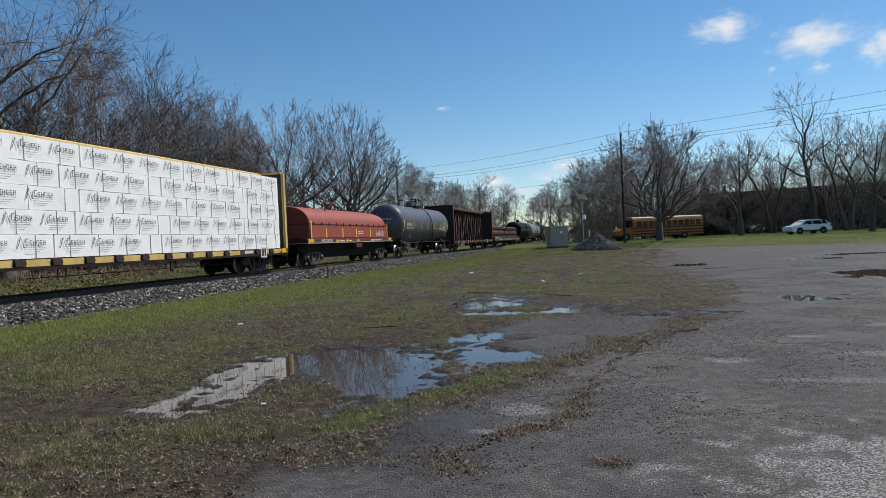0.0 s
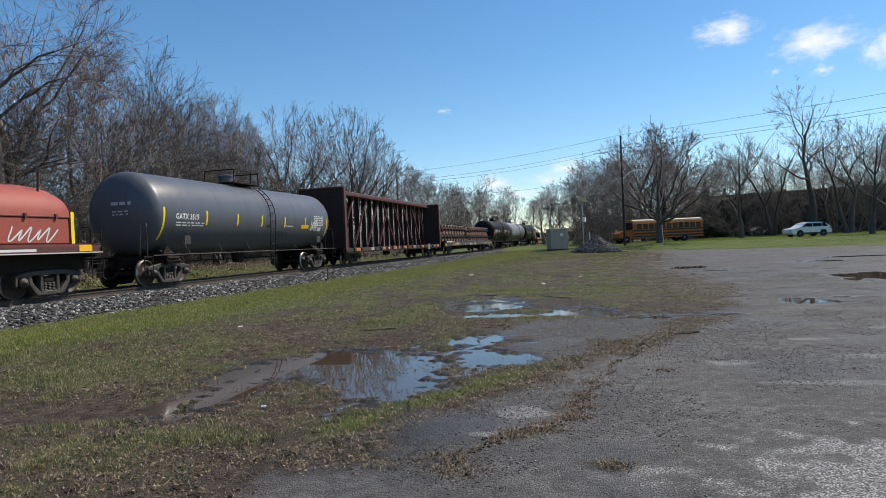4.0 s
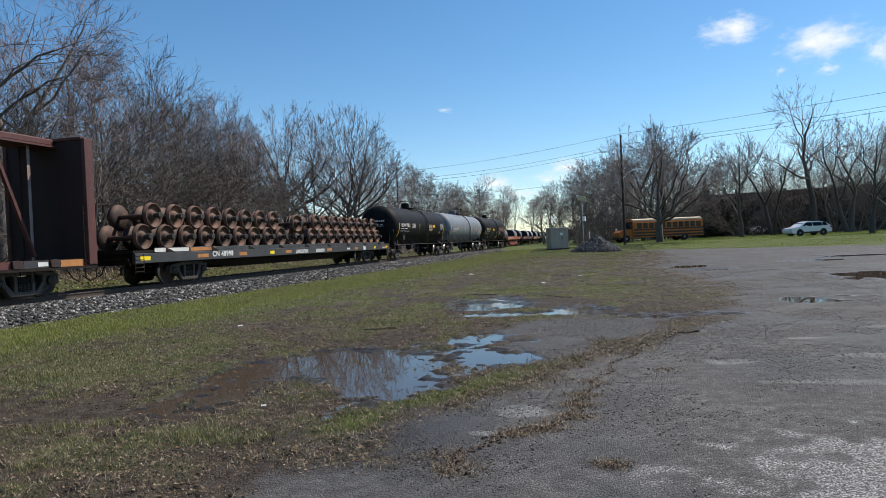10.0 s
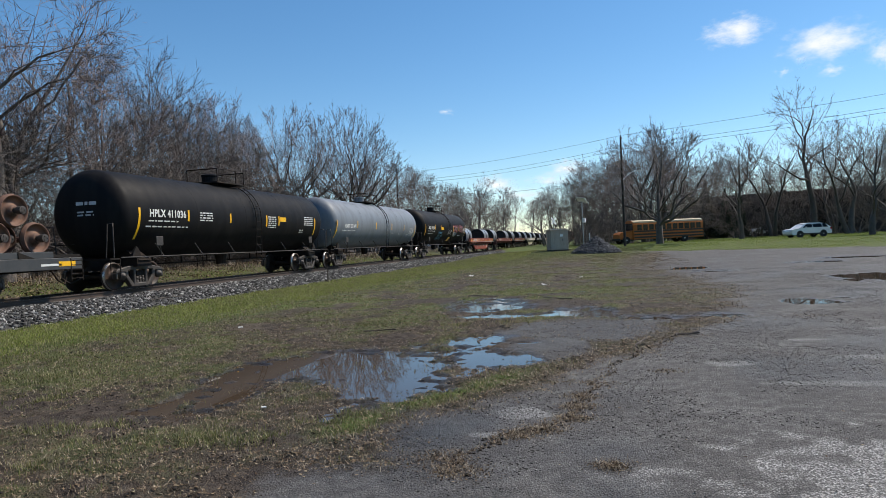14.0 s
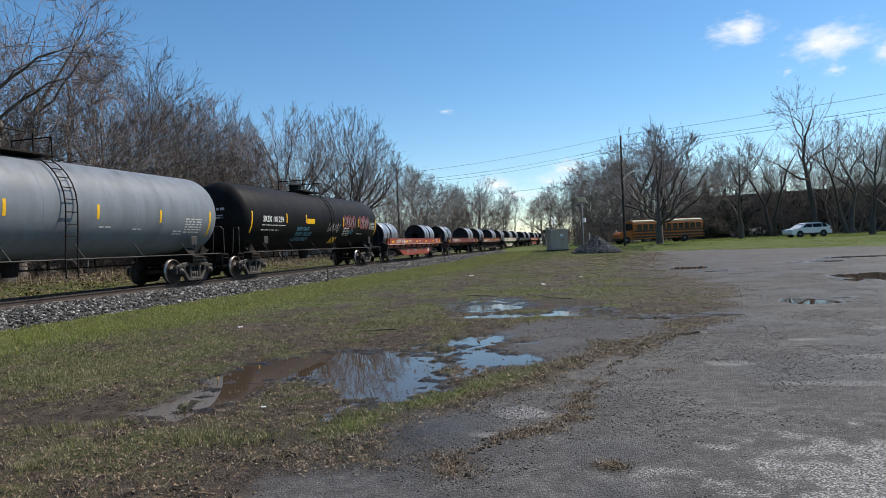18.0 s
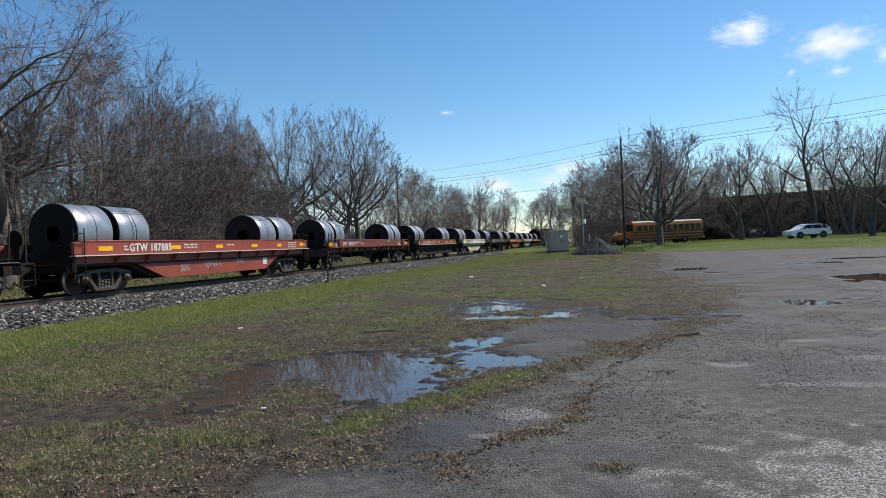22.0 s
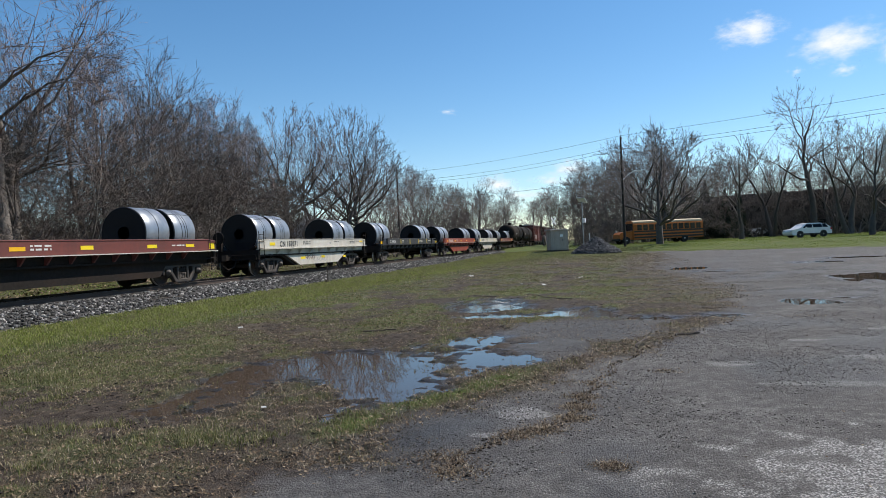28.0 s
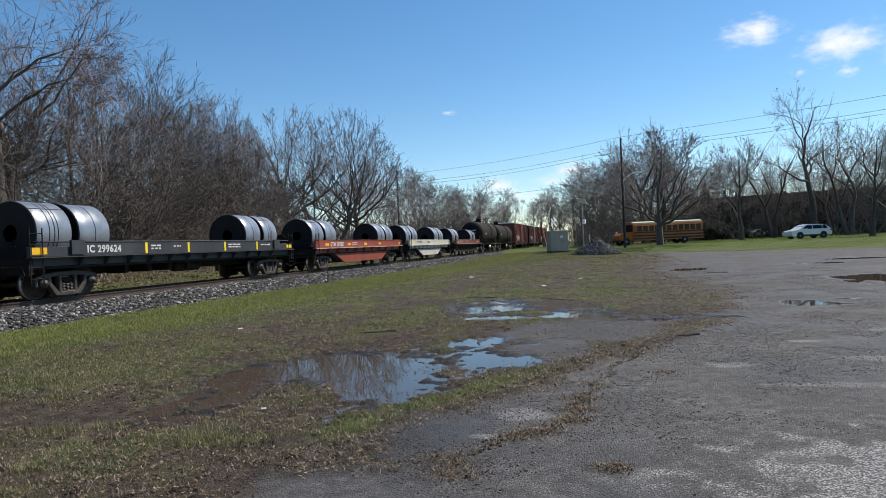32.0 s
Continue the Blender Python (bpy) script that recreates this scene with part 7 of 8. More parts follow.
PROTO = {
    "thicket_a": (dict(seed=3, height=9, crown=[(0, 0, 0.55, 0.42, 0.42, 0.44)], fork=0.10, stems=4, limbs=10, boughs=7, sprays=5, twigs=3, trunk_r=0.12, splay=0.55, fan=(20, 60), rise=0.3, gnarl=0.2, twig_len=0.085), (mt_bark_pale, mt_twig)),
    "thicket_b": (dict(seed=8, height=9, crown=[(0.1, 0, 0.5, 0.52, 0.52, 0.46)], fork=0.10, stems=5, limbs=11, boughs=7, sprays=5, twigs=3, trunk_r=0.12, splay=0.75, fan=(25, 75), rise=0.0, gnarl=0.2, twig_len=0.085, droop=0.1), (mt_bark_pale, mt_twig)),
    "tall_a": (dict(seed=12, height=13, crown=[(0.05, 0, 0.64, 0.34, 0.34, 0.36)], fork=0.2, stems=2, limbs=10, boughs=7, sprays=5, twigs=3, trunk_r=0.2, splay=0.28, fan=(18, 50), rise=0.45, gnarl=0.15, twig_len=0.05, buds=0.8), (mt_bark_pale, mt_twig_red)),
    "tall_b": (dict(seed=19, height=13, crown=[(0, 0, 0.62, 0.36, 0.36, 0.38)], fork=0.16, stems=3, limbs=11, boughs=7, sprays=5, twigs=3, trunk_r=0.18, splay=0.4, fan=(18, 55), rise=0.4, gnarl=0.16, twig_len=0.05, buds=0.7), (mt_bark_pale, mt_twig_red)),
    "tall_c": (dict(seed=27, height=13, crown=[(0, 0, 0.6, 0.42, 0.42, 0.40)], fork=0.22, stems=1, limbs=10, boughs=7, sprays=5, twigs=3, trunk_r=0.24, fan=(25, 65), rise=0.35, gnarl=0.2, twig_len=0.05, lean=(0.12, 0)), (mt_bark_pale, mt_twig)),
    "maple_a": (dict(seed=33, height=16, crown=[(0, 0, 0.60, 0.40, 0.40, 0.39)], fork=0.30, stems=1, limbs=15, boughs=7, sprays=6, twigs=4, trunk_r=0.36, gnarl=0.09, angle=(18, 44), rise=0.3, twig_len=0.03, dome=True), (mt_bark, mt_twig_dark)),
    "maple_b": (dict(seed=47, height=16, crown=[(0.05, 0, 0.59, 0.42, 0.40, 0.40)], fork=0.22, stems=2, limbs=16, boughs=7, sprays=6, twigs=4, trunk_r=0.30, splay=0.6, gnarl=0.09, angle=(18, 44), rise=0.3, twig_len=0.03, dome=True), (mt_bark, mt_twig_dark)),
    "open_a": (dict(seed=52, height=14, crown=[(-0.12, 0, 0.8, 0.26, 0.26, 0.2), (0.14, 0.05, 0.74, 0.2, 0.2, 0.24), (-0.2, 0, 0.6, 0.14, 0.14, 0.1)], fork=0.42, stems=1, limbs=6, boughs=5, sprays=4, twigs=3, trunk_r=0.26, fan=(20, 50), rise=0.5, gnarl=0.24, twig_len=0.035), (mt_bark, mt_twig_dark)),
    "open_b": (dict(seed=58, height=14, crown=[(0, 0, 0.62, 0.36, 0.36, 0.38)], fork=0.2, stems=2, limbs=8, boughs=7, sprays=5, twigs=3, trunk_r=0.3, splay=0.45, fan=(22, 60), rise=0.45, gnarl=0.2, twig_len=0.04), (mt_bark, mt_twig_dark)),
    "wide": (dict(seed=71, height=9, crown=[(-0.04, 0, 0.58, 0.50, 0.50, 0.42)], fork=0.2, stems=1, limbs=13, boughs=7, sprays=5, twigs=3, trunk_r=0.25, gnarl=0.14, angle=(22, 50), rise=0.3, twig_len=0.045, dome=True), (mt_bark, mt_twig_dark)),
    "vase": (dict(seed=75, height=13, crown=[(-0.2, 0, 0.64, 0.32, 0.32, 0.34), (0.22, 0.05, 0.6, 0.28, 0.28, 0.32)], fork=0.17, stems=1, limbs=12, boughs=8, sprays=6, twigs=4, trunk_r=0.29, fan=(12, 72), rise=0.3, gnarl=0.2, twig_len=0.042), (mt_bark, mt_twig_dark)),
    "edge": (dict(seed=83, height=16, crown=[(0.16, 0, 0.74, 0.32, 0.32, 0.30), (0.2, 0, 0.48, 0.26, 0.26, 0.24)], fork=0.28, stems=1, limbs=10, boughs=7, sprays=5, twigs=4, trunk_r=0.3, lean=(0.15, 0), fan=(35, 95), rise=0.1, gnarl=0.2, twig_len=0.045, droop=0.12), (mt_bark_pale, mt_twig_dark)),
    "low": (dict(seed=66, height=4, crown=[(0, 0, 0.5, 0.55, 0.55, 0.45)], fork=0.08, stems=7, limbs=14, boughs=5, sprays=4, twigs=3, trunk_r=0.05, splay=0.8, fan=(25, 75), rise=0.1, gnarl=0.22, twig_len=0.11), (mt_bark_pale, mt_twig)),
}
T_LABEL = {"thicket_a": "leafless many-stemmed thicket tree beside the track", "thicket_b": "leafless arching scrub tree beside the track", "tall_a": "tall leafless tree with reddish budding twigs", "tall_b": "tall leafless tree with several thin stems",
           "tall_c": "tall leafless tree with tangled branches", "maple_a": "broad leafless maple with a fan-shaped crown", "maple_b": "broad leafless tree with leaning dark trunks", "open_a": "bare spreading tree with sparse crooked limbs",
           "open_b": "bare forked tree with sparse limbs", "wide": "broad bare yard tree with a thick short trunk", "low": "low tangled leafless bush", "vase": "bare forked yard tree with spreading crooked limbs", "edge": "tall bare tree with drooping crooked limbs"}
rt = random.Random(21)
# woodland strip west of the track
y = 2.0
while y < 64:
    for x0, kinds, h0 in ((-29.4, ("thicket_b", "thicket_a"), 6.8), (-31.4, ("thicket_a", "thicket_b"), 9.6), (-33.6, ("tall_a", "tall_b", "tall_c"), 12.8), (-38.0, ("tall_b", "tall_c", "tall_a"), 14.4)):
        kd = rt.choice(kinds)
        if y > 60 and x0 < -32 or x0 < -36 and rt.random() < 0.4:
            continue
        step = rt.uniform(-1.4, 1.4)
        tree(kd, x0 + rt.uniform(-1.2, 1.2), y + step, h0 * rt.uniform(0.9, 1.12) * (1.16 if y < 46 else 1.05 if y < 56 else 0.9), T_LABEL[kd], rt.uniform(0, 360))
    y += 4.4
rb = random.Random(77)
for k in range(24):
    kd = rb.choice(("thicket_a", "thicket_b"))
    tree(kd, rb.uniform(-37.5, -34.0), 2 + k * 2.6 + rb.uniform(-0.8, 0.8), rb.uniform(7.0, 9.5), T_LABEL[kd], rb.uniform(0, 360))
for k in range(30):
    tree("low", rb.uniform(-38.0, -33.0), 3 + k * 2.1 + rb.uniform(-0.6, 0.6), rb.uniform(3.2, 4.6), T_LABEL["low"], rb.uniform(0, 360), "bush", "bushes by the track")
for k in range(36):
    tree("low", rt.uniform(-32.5, -29.5), 4 + k * 1.9 + rt.uniform(-0.6, 0.6), rt.uniform(2.2, 4.0), T_LABEL["low"], rt.uniform(0, 360), "bush", "bushes by the track")
for x, y, h, kd in [(-27.6, 25.2, 18.0, "edge"), (-29.2, 27.4, 17.0, "edge"), (-33.0, 30.0, 16.5, "edge"), (-28.0, 107.0, 10.5, "tall_c"), (-26.5, 118.0, 10.5, "tall_b"), (-28.0, 128.0, 11.5, "tall_c"), (-25.5, 133.0, 10.5, "tall_a"), (-31.0, 122.0, 12.0, "tall_c"), (-29.0, 97.0, 11.0, "tall_c"), (-27.0, 140.0, 12.0, "tall_c"), (-30.0, 154.0, 13.0, "tall_c"), (-33.6, 65.8, 16.2, "maple_a"), (-30.5, 69.7, 16.4, "maple_b"), (-30.2, 77.0, 15.4, "maple_a"), (-31.2, 86.0, 12.6, "tall_b"), (-30.6, 91.5, 13.4, "tall_b"),
                    (-30.4, 103.0, 12.9, "tall_b"), (-31.0, 108.0, 13.1, "tall_a"), (-33.0, 116.0, 12.0, "tall_b"), (-32.4, 136.3, 12.5, "tall_a"), (-28.7, 147.5, 15.2, "open_a"), (-27.0, 152.0, 12.0, "tall_b"), (-23.5, 148.8, 12.6, "tall_a"),
                    (-22.7, 159.3, 11.9, "tall_b"), (-24.0, 140.0, 9.0, "thicket_a"), (-26.0, 124.0, 8.0, "thicket_b"), (-25.0, 110.0, 6.5, "thicket_a"), (-25.5, 97.0, 6.0, "thicket_b"), (-25.0, 84.0, 6.0, "thicket_a"), (-24.5, 74.0, 5.0, "thicket_b"),
                    (-40.0, 96.0, 12.0, "tall_a"), (-42.0, 112.0, 12.5, "tall_c"), (-40.0, 128.0, 12.0, "tall_b"), (-36.0, 146.0, 12.0, "tall_a"), (-30.0, 172.0, 12.0, "tall_c"), (-22.0, 190.0, 12.0, "tall_a"),
                    # east of the crossing
                    (-11.6, 120.9, 8.6, "tall_a"), (-8.2, 126.9, 11.8, "tall_b"), (-3.3, 120.9, 14.2, "tall_a"), (-0.4, 115.4, 14.9, "tall_c"), (-6.0, 134.0, 13.0, "tall_c"), (2.2, 122.0, 15.0, "tall_b"), (5.0, 104.4, 18.2, "open_b"), (9.8, 118.0, 16.4, "tall_a"),
                    (13.9, 122.1, 14.0, "tall_b"), (5.7, 82.0, 13.4, "wide"), (16.4, 91.8, 13.8, "vase"), (23.6, 107.1, 14.9, "open_b"), (28.5, 105.2, 20.6, "open_a"), (31.0, 98.6, 16.2, "open_b"), (26.2, 76.8, 12.8, "vase"), (30.8, 80.0, 12.9, "open_a"),
                    (-1.0, 101.0, 8.0, "thicket_a"), (-3.6, 98.0, 7.0, "thicket_b"), (1.5, 106.0, 11.0, "tall_b"), (-7.0, 112.0, 8.5, "thicket_a"), (8.0, 128.0, 16.0, "tall_c"), (19.0, 126.0, 14.0, "tall_c"), (35.0, 118.0, 15.0, "tall_b"), (41.0, 110.0, 14.0, "tall_a"),
                    (47.0, 104.0, 15.0, "tall_c"), (22.0, 134.0, 15.0, "tall_a"), (30.0, 138.0, 15.0, "tall_b"), (-14.0, 150.0, 11.0, "tall_c"), (-4.0, 152.0, 13.0, "tall_b"), (3.0, 97.0, 9.0, "thicket_a"), (10.0, 100.0, 9.5, "thicket_b"), (-2.0, 110.0, 12.5, "tall_b"), (0.5, 128.0, 15.0, "tall_b"), (6.5, 112.0, 15.0, "tall_c"), (11.5, 110.0, 12.0, "tall_b"), (3.6, 114.0, 14.0, "tall_a"), (-9.5, 118.0, 9.0, "tall_b"), (-5.5, 117.0, 11.5, "tall_a"), (37.0, 100.0, 13.0, "tall_c"), (33.0, 112.0, 12.0, "tall_a"), (40.0, 118.0, 13.0, "tall_b"), (27.0, 114.0, 11.0, "tall_b"), (20.0, 118.0, 12.0, "tall_a"), (45.0, 92.0, 14.0, "tall_a"), (1.0, 135.0, 16.0, "tall_a"), (7.0, 122.0, 17.0, "tall_b"), (-2.5, 127.0, 14.0, "tall_c"), (12.0, 130.0, 15.0, "tall_a"), (17.0, 122.0, 13.0, "tall_b"), (-10.5, 131.0, 11.0, "tall_a"),
                    (24.0, 118.0, 11.5, "tall_c"), (28.0, 120.0, 11.0, "tall_b"), (31.5, 117.0, 11.0, "thicket_a"), (36.0, 121.0, 11.0, "tall_c"), (39.0, 113.0, 10.5, "thicket_b"), (43.0, 116.0, 11.5, "tall_a"), (22.0, 113.0, 9.0, "thicket_a"), (26.5, 109.5, 8.5, "thicket_b"), (34.0, 105.0, 9.0, "thicket_a"), (46.0, 110.0, 11.0, "tall_b"), (18.5, 109.0, 8.0, "thicket_b"), (12.5, 113.0, 9.0, "thicket_a"),
                    # unseen trees added behind and beside the viewer to dim skylight and reflections
                    (-12.0, -26.0, 14.0, "tall_a"), (-5.0, -30.0, 15.0, "tall_b"), (3.0, -28.0, 14.0, "tall_c"), (11.0, -31.0, 15.0, "tall_a"), (19.0, -27.0, 14.0, "tall_b"), (27.0, -22.0, 15.0, "tall_c"), (34.0, -12.0, 14.0, "tall_a"), (-24.5, -20.0, 12.0, "tall_b"), (-27.0, -10.0, 12.0, "tall_a"), (-26.0, -2.0, 11.0, "tall_b")]:
    tree(kd, x, y, h, T_LABEL[kd], rt.uniform(0, 360))
for x, y, h in [(-1.6, 90.0, 3.6), (0.6, 92.5, 3.4), (-4.4, 92.0, 3.2), (3.0, 94.0, 3.5), (-2.6, 84.0, 2.6), (13.0, 114.0, 4.0), (19.5, 116.0, 4.0), (25.0, 112.0, 4.0), (33.0, 108.0, 4.0), (38.0, 104.0, 4.0), (16.0, 118.0, 4.0), (22.0, 119.0, 4.0), (29.0, 111.0, 4.0)]:
    tree("low", x, y, h, T_LABEL["low"], rt.uniform(0, 360), "bush", "bushes by the lawn")

# far woods behind everything
rows, prev = [], None
rf = np.random.default_rng(9)
cols = []
for ring, (dist, hmin, hmax, count) in enumerate(((175, 7, 12, 5200), (230, 9, 15, 4200))):
    az = rf.uniform(-1.35, 0.85, count)
    rad = dist * (1 + rf.uniform(-0.12, 0.12, count))
    px, py = np.sin(az) * rad, np.cos(az) * rad
    ok = (np.abs(px - TX) > 7) & ((px > -8) | (px < -48))
    hh = rf.uniform(hmin, hmax, count) * (0.75 + 0.5 * vnoise(az * 9, az * 0, 1.0, 4))
    zz = np.zeros(count)
    for k in range(3):
        lean = rf.uniform(-0.12, 0.12, (count, 2))
        cols.append(np.stack([px, py, zz, px + lean[:, 0] * hh + rf.uniform(-2, 2, count), py + lean[:, 1] * hh, hh * rf.uniform(0.6, 1.0, count), np.full(count, 0.11), np.full(count, 0.02)], 1)[ok])
woods = tubes("far_woods", np.concatenate(cols), 3, mt_twig, None)
tagged(woods, "distant leafless grey-brown woods", "woods", kind="stuff")


# dark conifers behind the bus
mt_needle = surface("spruce_needles", (0.022, 0.034, 0.018), (0.012, 0.02, 0.011), 6, 0.85, 0.0, 0.0, vary=0.2)


def spruce(x, y, h, seed):
    z = float(ground_z(np.array([x]), np.array([y]), False)[0])
    e = tagged(new("spruce_tree"), "dark green spruce tree behind the bus", "tree", "spruces")
    part("trunk", tube(bmesh.new(), (0, 0, -0.1), (0, 0, h), 0.16, 0.02, 7), mt_bark, e)
    r = random.Random(seed)
    segs = []
    for k in range(900):
        t = r.random() ** 0.8
        zz = 0.6 + (h - 0.6) * t
        reach = (1 - t) * h * 0.24 * r.uniform(0.55, 1.1) + 0.1
        a = r.uniform(0, 6.283)
        p0 = Vector((0, 0, zz))
        p1 = Vector((math.cos(a) * reach, math.sin(a) * reach, zz - reach * 0.35))
        segs.append((*p0.lerp(p1, 0.3), *p1, 0.10, 0.02))
        for j in range(2):
            q = p0.lerp(p1, r.uniform(0.4, 0.9))
            b = a + r.choice((-1, 1)) * 0.8
            w = reach * 0.3
            segs.append((*q, q.x + math.cos(b) * w, q.y + math.sin(b) * w, q.z - 0.3 * w - 0.1, 0.07, 0.01))
    tubes("needles", segs, 3, mt_needle, e)
    e.matrix_basis = pose(x, y, z)


for x, y, h, s in [(15.4, 115.3, 9.6, 1), (17.9, 112.8, 7.8, 2), (13.6, 117.0, 8.4, 3), (20.4, 114.5, 7.0, 4), (8.0, 108.0, 8.5, 5)]:
    spruce(x, y, h, s)
# ---- things round the crossing and the lawn ----


def gz(x, y):
    return float(ground_z(np.array([float(x)]), np.array([float(y)]), False)[0])


mt_galv = surface("galvanised_steel", (0.36, 0.37, 0.38), (0.29, 0.30, 0.31), 8, 0.45, 0.6, 0.05, (0.2, 0.2, 0.2), 0.3, 1, 0.6)
mt_cab = surface("weathered_aluminium", (0.43, 0.36, 0.30), (0.36, 0.30, 0.245), 8, 0.6, 0.0, 0.08, (0.2, 0.17, 0.13), 0.35, 1, 0.7)
mt_pole = surface("weathered_pole_wood", (0.07, 0.055, 0.045), (0.045, 0.036, 0.03), 10, 0.9, 0.0, 0.3)
mt_glass = surface("dark_window_glass", (0.012, 0.014, 0.016), (0.01, 0.011, 0.012), 3, 0.12, 0.0, 0.0, spec=0.25)
mt_bus = surface("school_bus_yellow", (0.50, 0.165, 0.04), (0.44, 0.14, 0.034), 6, 0.5, 0.0, 0.02, (0.3, 0.10, 0.02), 0.2, 1, 0.5, spec=0.2)
mt_busblack = surface("black_rub_rail", (0.015, 0.015, 0.015), None, 8, 0.5, 0.0, 0.0)
mt_busroof = surface("pale_bus_roof", (0.62, 0.5, 0.32), (0.55, 0.44, 0.28), 6, 0.4, 0.0, 0.02)
mt_tyre = surface("tyre_rubber", (0.012, 0.012, 0.012), (0.02, 0.02, 0.02), 20, 0.9, 0.0, 0.1)
mt_rim = surface("wheel_rim", (0.4, 0.4, 0.41), None, 10, 0.35, 0.7, 0.0)
mt_carwhite = surface("white_car_paint", (0.75, 0.76, 0.77), (0.72, 0.73, 0.74), 4, 0.2, 0.0, 0.0)
mt_red = surface("red_lens", (0.5, 0.02, 0.02), None, 9, 0.25, 0.0, 0.0)
mt_clear = surface("clear_lens", (0.7, 0.7, 0.68), None, 9, 0.2, 0.2, 0.0)
mt_plastic = surface("black_trim", (0.02, 0.02, 0.022), None, 9, 0.55, 0.0, 0.0)
mt_solar = surface("solar_cells", (0.02, 0.03, 0.07), (0.03, 0.045, 0.1), 9, 0.15, 0.2, 0.0)
mt_sheet = surface("white_sheet_sign", (0.78, 0.78, 0.77), (0.7, 0.7, 0.69), 9, 0.4, 0.0, 0.0)
mt_brick = surface("dark_brown_brick", (0.07, 0.06, 0.058), (0.048, 0.041, 0.041), 5, 0.85, 0.0, 0.2, (0.03, 0.025, 0.022), 0.4, 1, 0.3)
mt_roofdark = surface("dark_roof_edge", (0.05, 0.047, 0.045), None, 3, 0.8, 0.0, 0.1)
mt_siding = surface("pale_siding", (0.62, 0.62, 0.6), (0.55, 0.55, 0.53), 3, 0.6, 0.0, 0.1, (0.4, 0.38, 0.35), 0.3, 1, 0.4)
mt_shingle = surface("grey_shingles", (0.16, 0.155, 0.15), (0.11, 0.107, 0.104), 9, 0.85, 0.0, 0.3)
mt_lamp = surface("lamp_housing", (0.6, 0.6, 0.58), None, 9, 0.4, 0.4, 0.0)

# equipment cabinet beside the crossing
e = tagged(new("signal_cabinet"), "grey metal railway signal cabinet with a flat roof", "signal cabinet")
e.matrix_basis = pose(-5.4, 70.6, gz(-5.4, 70.6) - 0.02, 0, 0, 22)
part("body", B(-0.95, 0.95, -0.8, 0.8, 0.12, 2.2, bev=0.02), mt_cab, e)
part("roof", B(-1.08, 1.08, -0.93, 0.93, 2.2, 2.3, bev=0.02), mt_galv, e, "overhanging flat metal roof")
part("plinth", B(-1.0, 1.0, -0.85, 0.85, 0.0, 0.12), mt_bed, e)
d = part("door", B(-0.55, 0.45, -0.83, -0.80, 0.22, 2.05, bev=0.008), mt_cab, e)
part("handle", B(0.3, 0.36, -0.87, -0.83, 1.05, 1.25), mt_plastic, d)
part("notice", B(0.05, 0.35, -0.836, -0.831, 1.5, 1.75), mt_sheet, d, "small pale notice")
part("vent", B(0.953, 0.97, -0.4, 0.2, 1.6, 1.95), mt_galv, e)

# crossing sign behind the cabinet
e = tagged(new("crossing_sign"), "white crossbuck sign on a grey post at the crossing", "crossing sign")
x, y = -6.3, 77.5
e.matrix_basis = pose(x, y, gz(x, y), 0, 0, 52)
part("post", tube(bmesh.new(), (0, 0, 0), (0, 0, 3.7), 0.055, seg=10), mt_galv, e)
for q in (45, -45):
    part("blade", B(-0.55, 0.55, -0.085, -0.065, -0.1, 0.1, m=Matrix.Translation((0, 0, 3.35)) @ Matrix.Rotation(radians(q), 4, 'Y')), mt_sheet, e, "white diagonal blade")

# solar panel on a post
e = tagged(new("solar_panel_post"), "tilted solar panel on a thin steel post", "solar panel")
x, y = -2.6, 68.2
e.matrix_basis = pose(x, y, gz(x, y), 0, 0, -20)
H = 5.1
part("post", tube(bmesh.new(), (0, 0, 0), (0, 0, H), 0.06, 0.05, 10), mt_galv, e)
pm = Matrix.Translation((0, 0, H + 0.15)) @ Matrix.Rotation(radians(-35), 4, 'X') @ Matrix.Rotation(radians(14), 4, 'Y')
part("panel", B(-0.52, 0.52, -0.4, 0.4, -0.02, 0.02, m=pm), mt_sheet, e, "pale back of the solar panel")
part("cells", B(-0.49, 0.49, -0.37, 0.37, 0.022, 0.026, m=pm), mt_solar, e)
part("battery_box", B(0.03, 0.32, -0.16, 0.1, 2.95, 3.4, bev=0.02), mt_sheet, e)
e = tagged(new("marker_post"), "short pale leaning marker post by the pile", "post")
e.matrix_basis = pose(-1.9, 67.2, gz(-1.9, 67.2))
part("shaft", tube(bmesh.new(), (0, 0, 0), (-0.08, 0, 1.9), 0.06, 0.05, 8), mt_siding, e)

# pile of crushed stone
rp = np.random.default_rng(31)
k = 3600
a = rp.uniform(0, 6.283, k)
q = np.sqrt(rp.random(k))
hx, hy = np.cos(a) * q * 2.35, np.sin(a) * q * 1.7
hz = 1.5 * np.clip(1 - q, 0, 1) ** 0.85 + rp.uniform(-0.05, 0.05, k) + 0.1 * np.sin(hx * 3 + 1) * (1 - q)
mt_pile = island_mat("pile_stone", [(0.0, (0.03, 0.03, 0.032)), (0.6, (0.075, 0.075, 0.08)), (1.0, (0.17, 0.17, 0.17))], 0.85)
core = bmesh.new()
bmesh.ops.create_cone(core, cap_ends=True, segments=28, radius1=1.0, radius2=0.02, depth=1.0)
for v in core.verts:
    v.co = Vector((v.co.x * 2.25, v.co.y * 1.6, max(-0.1, (v.co.z + 0.5) * 1.42 - 0.05)))
pile = part("stone_pile", core, mt_bed)
pile.matrix_basis = pose(-1.35, 65.6, gz(-1.35, 65.6))
tagged(pile, "heap of dark crushed stone on grass", "stone pile")
ps = stones("crushed_stone", hx, hy, hz, rp.uniform(0.05, 0.13, k), mt_pile, 0.85)
ps.parent = pile
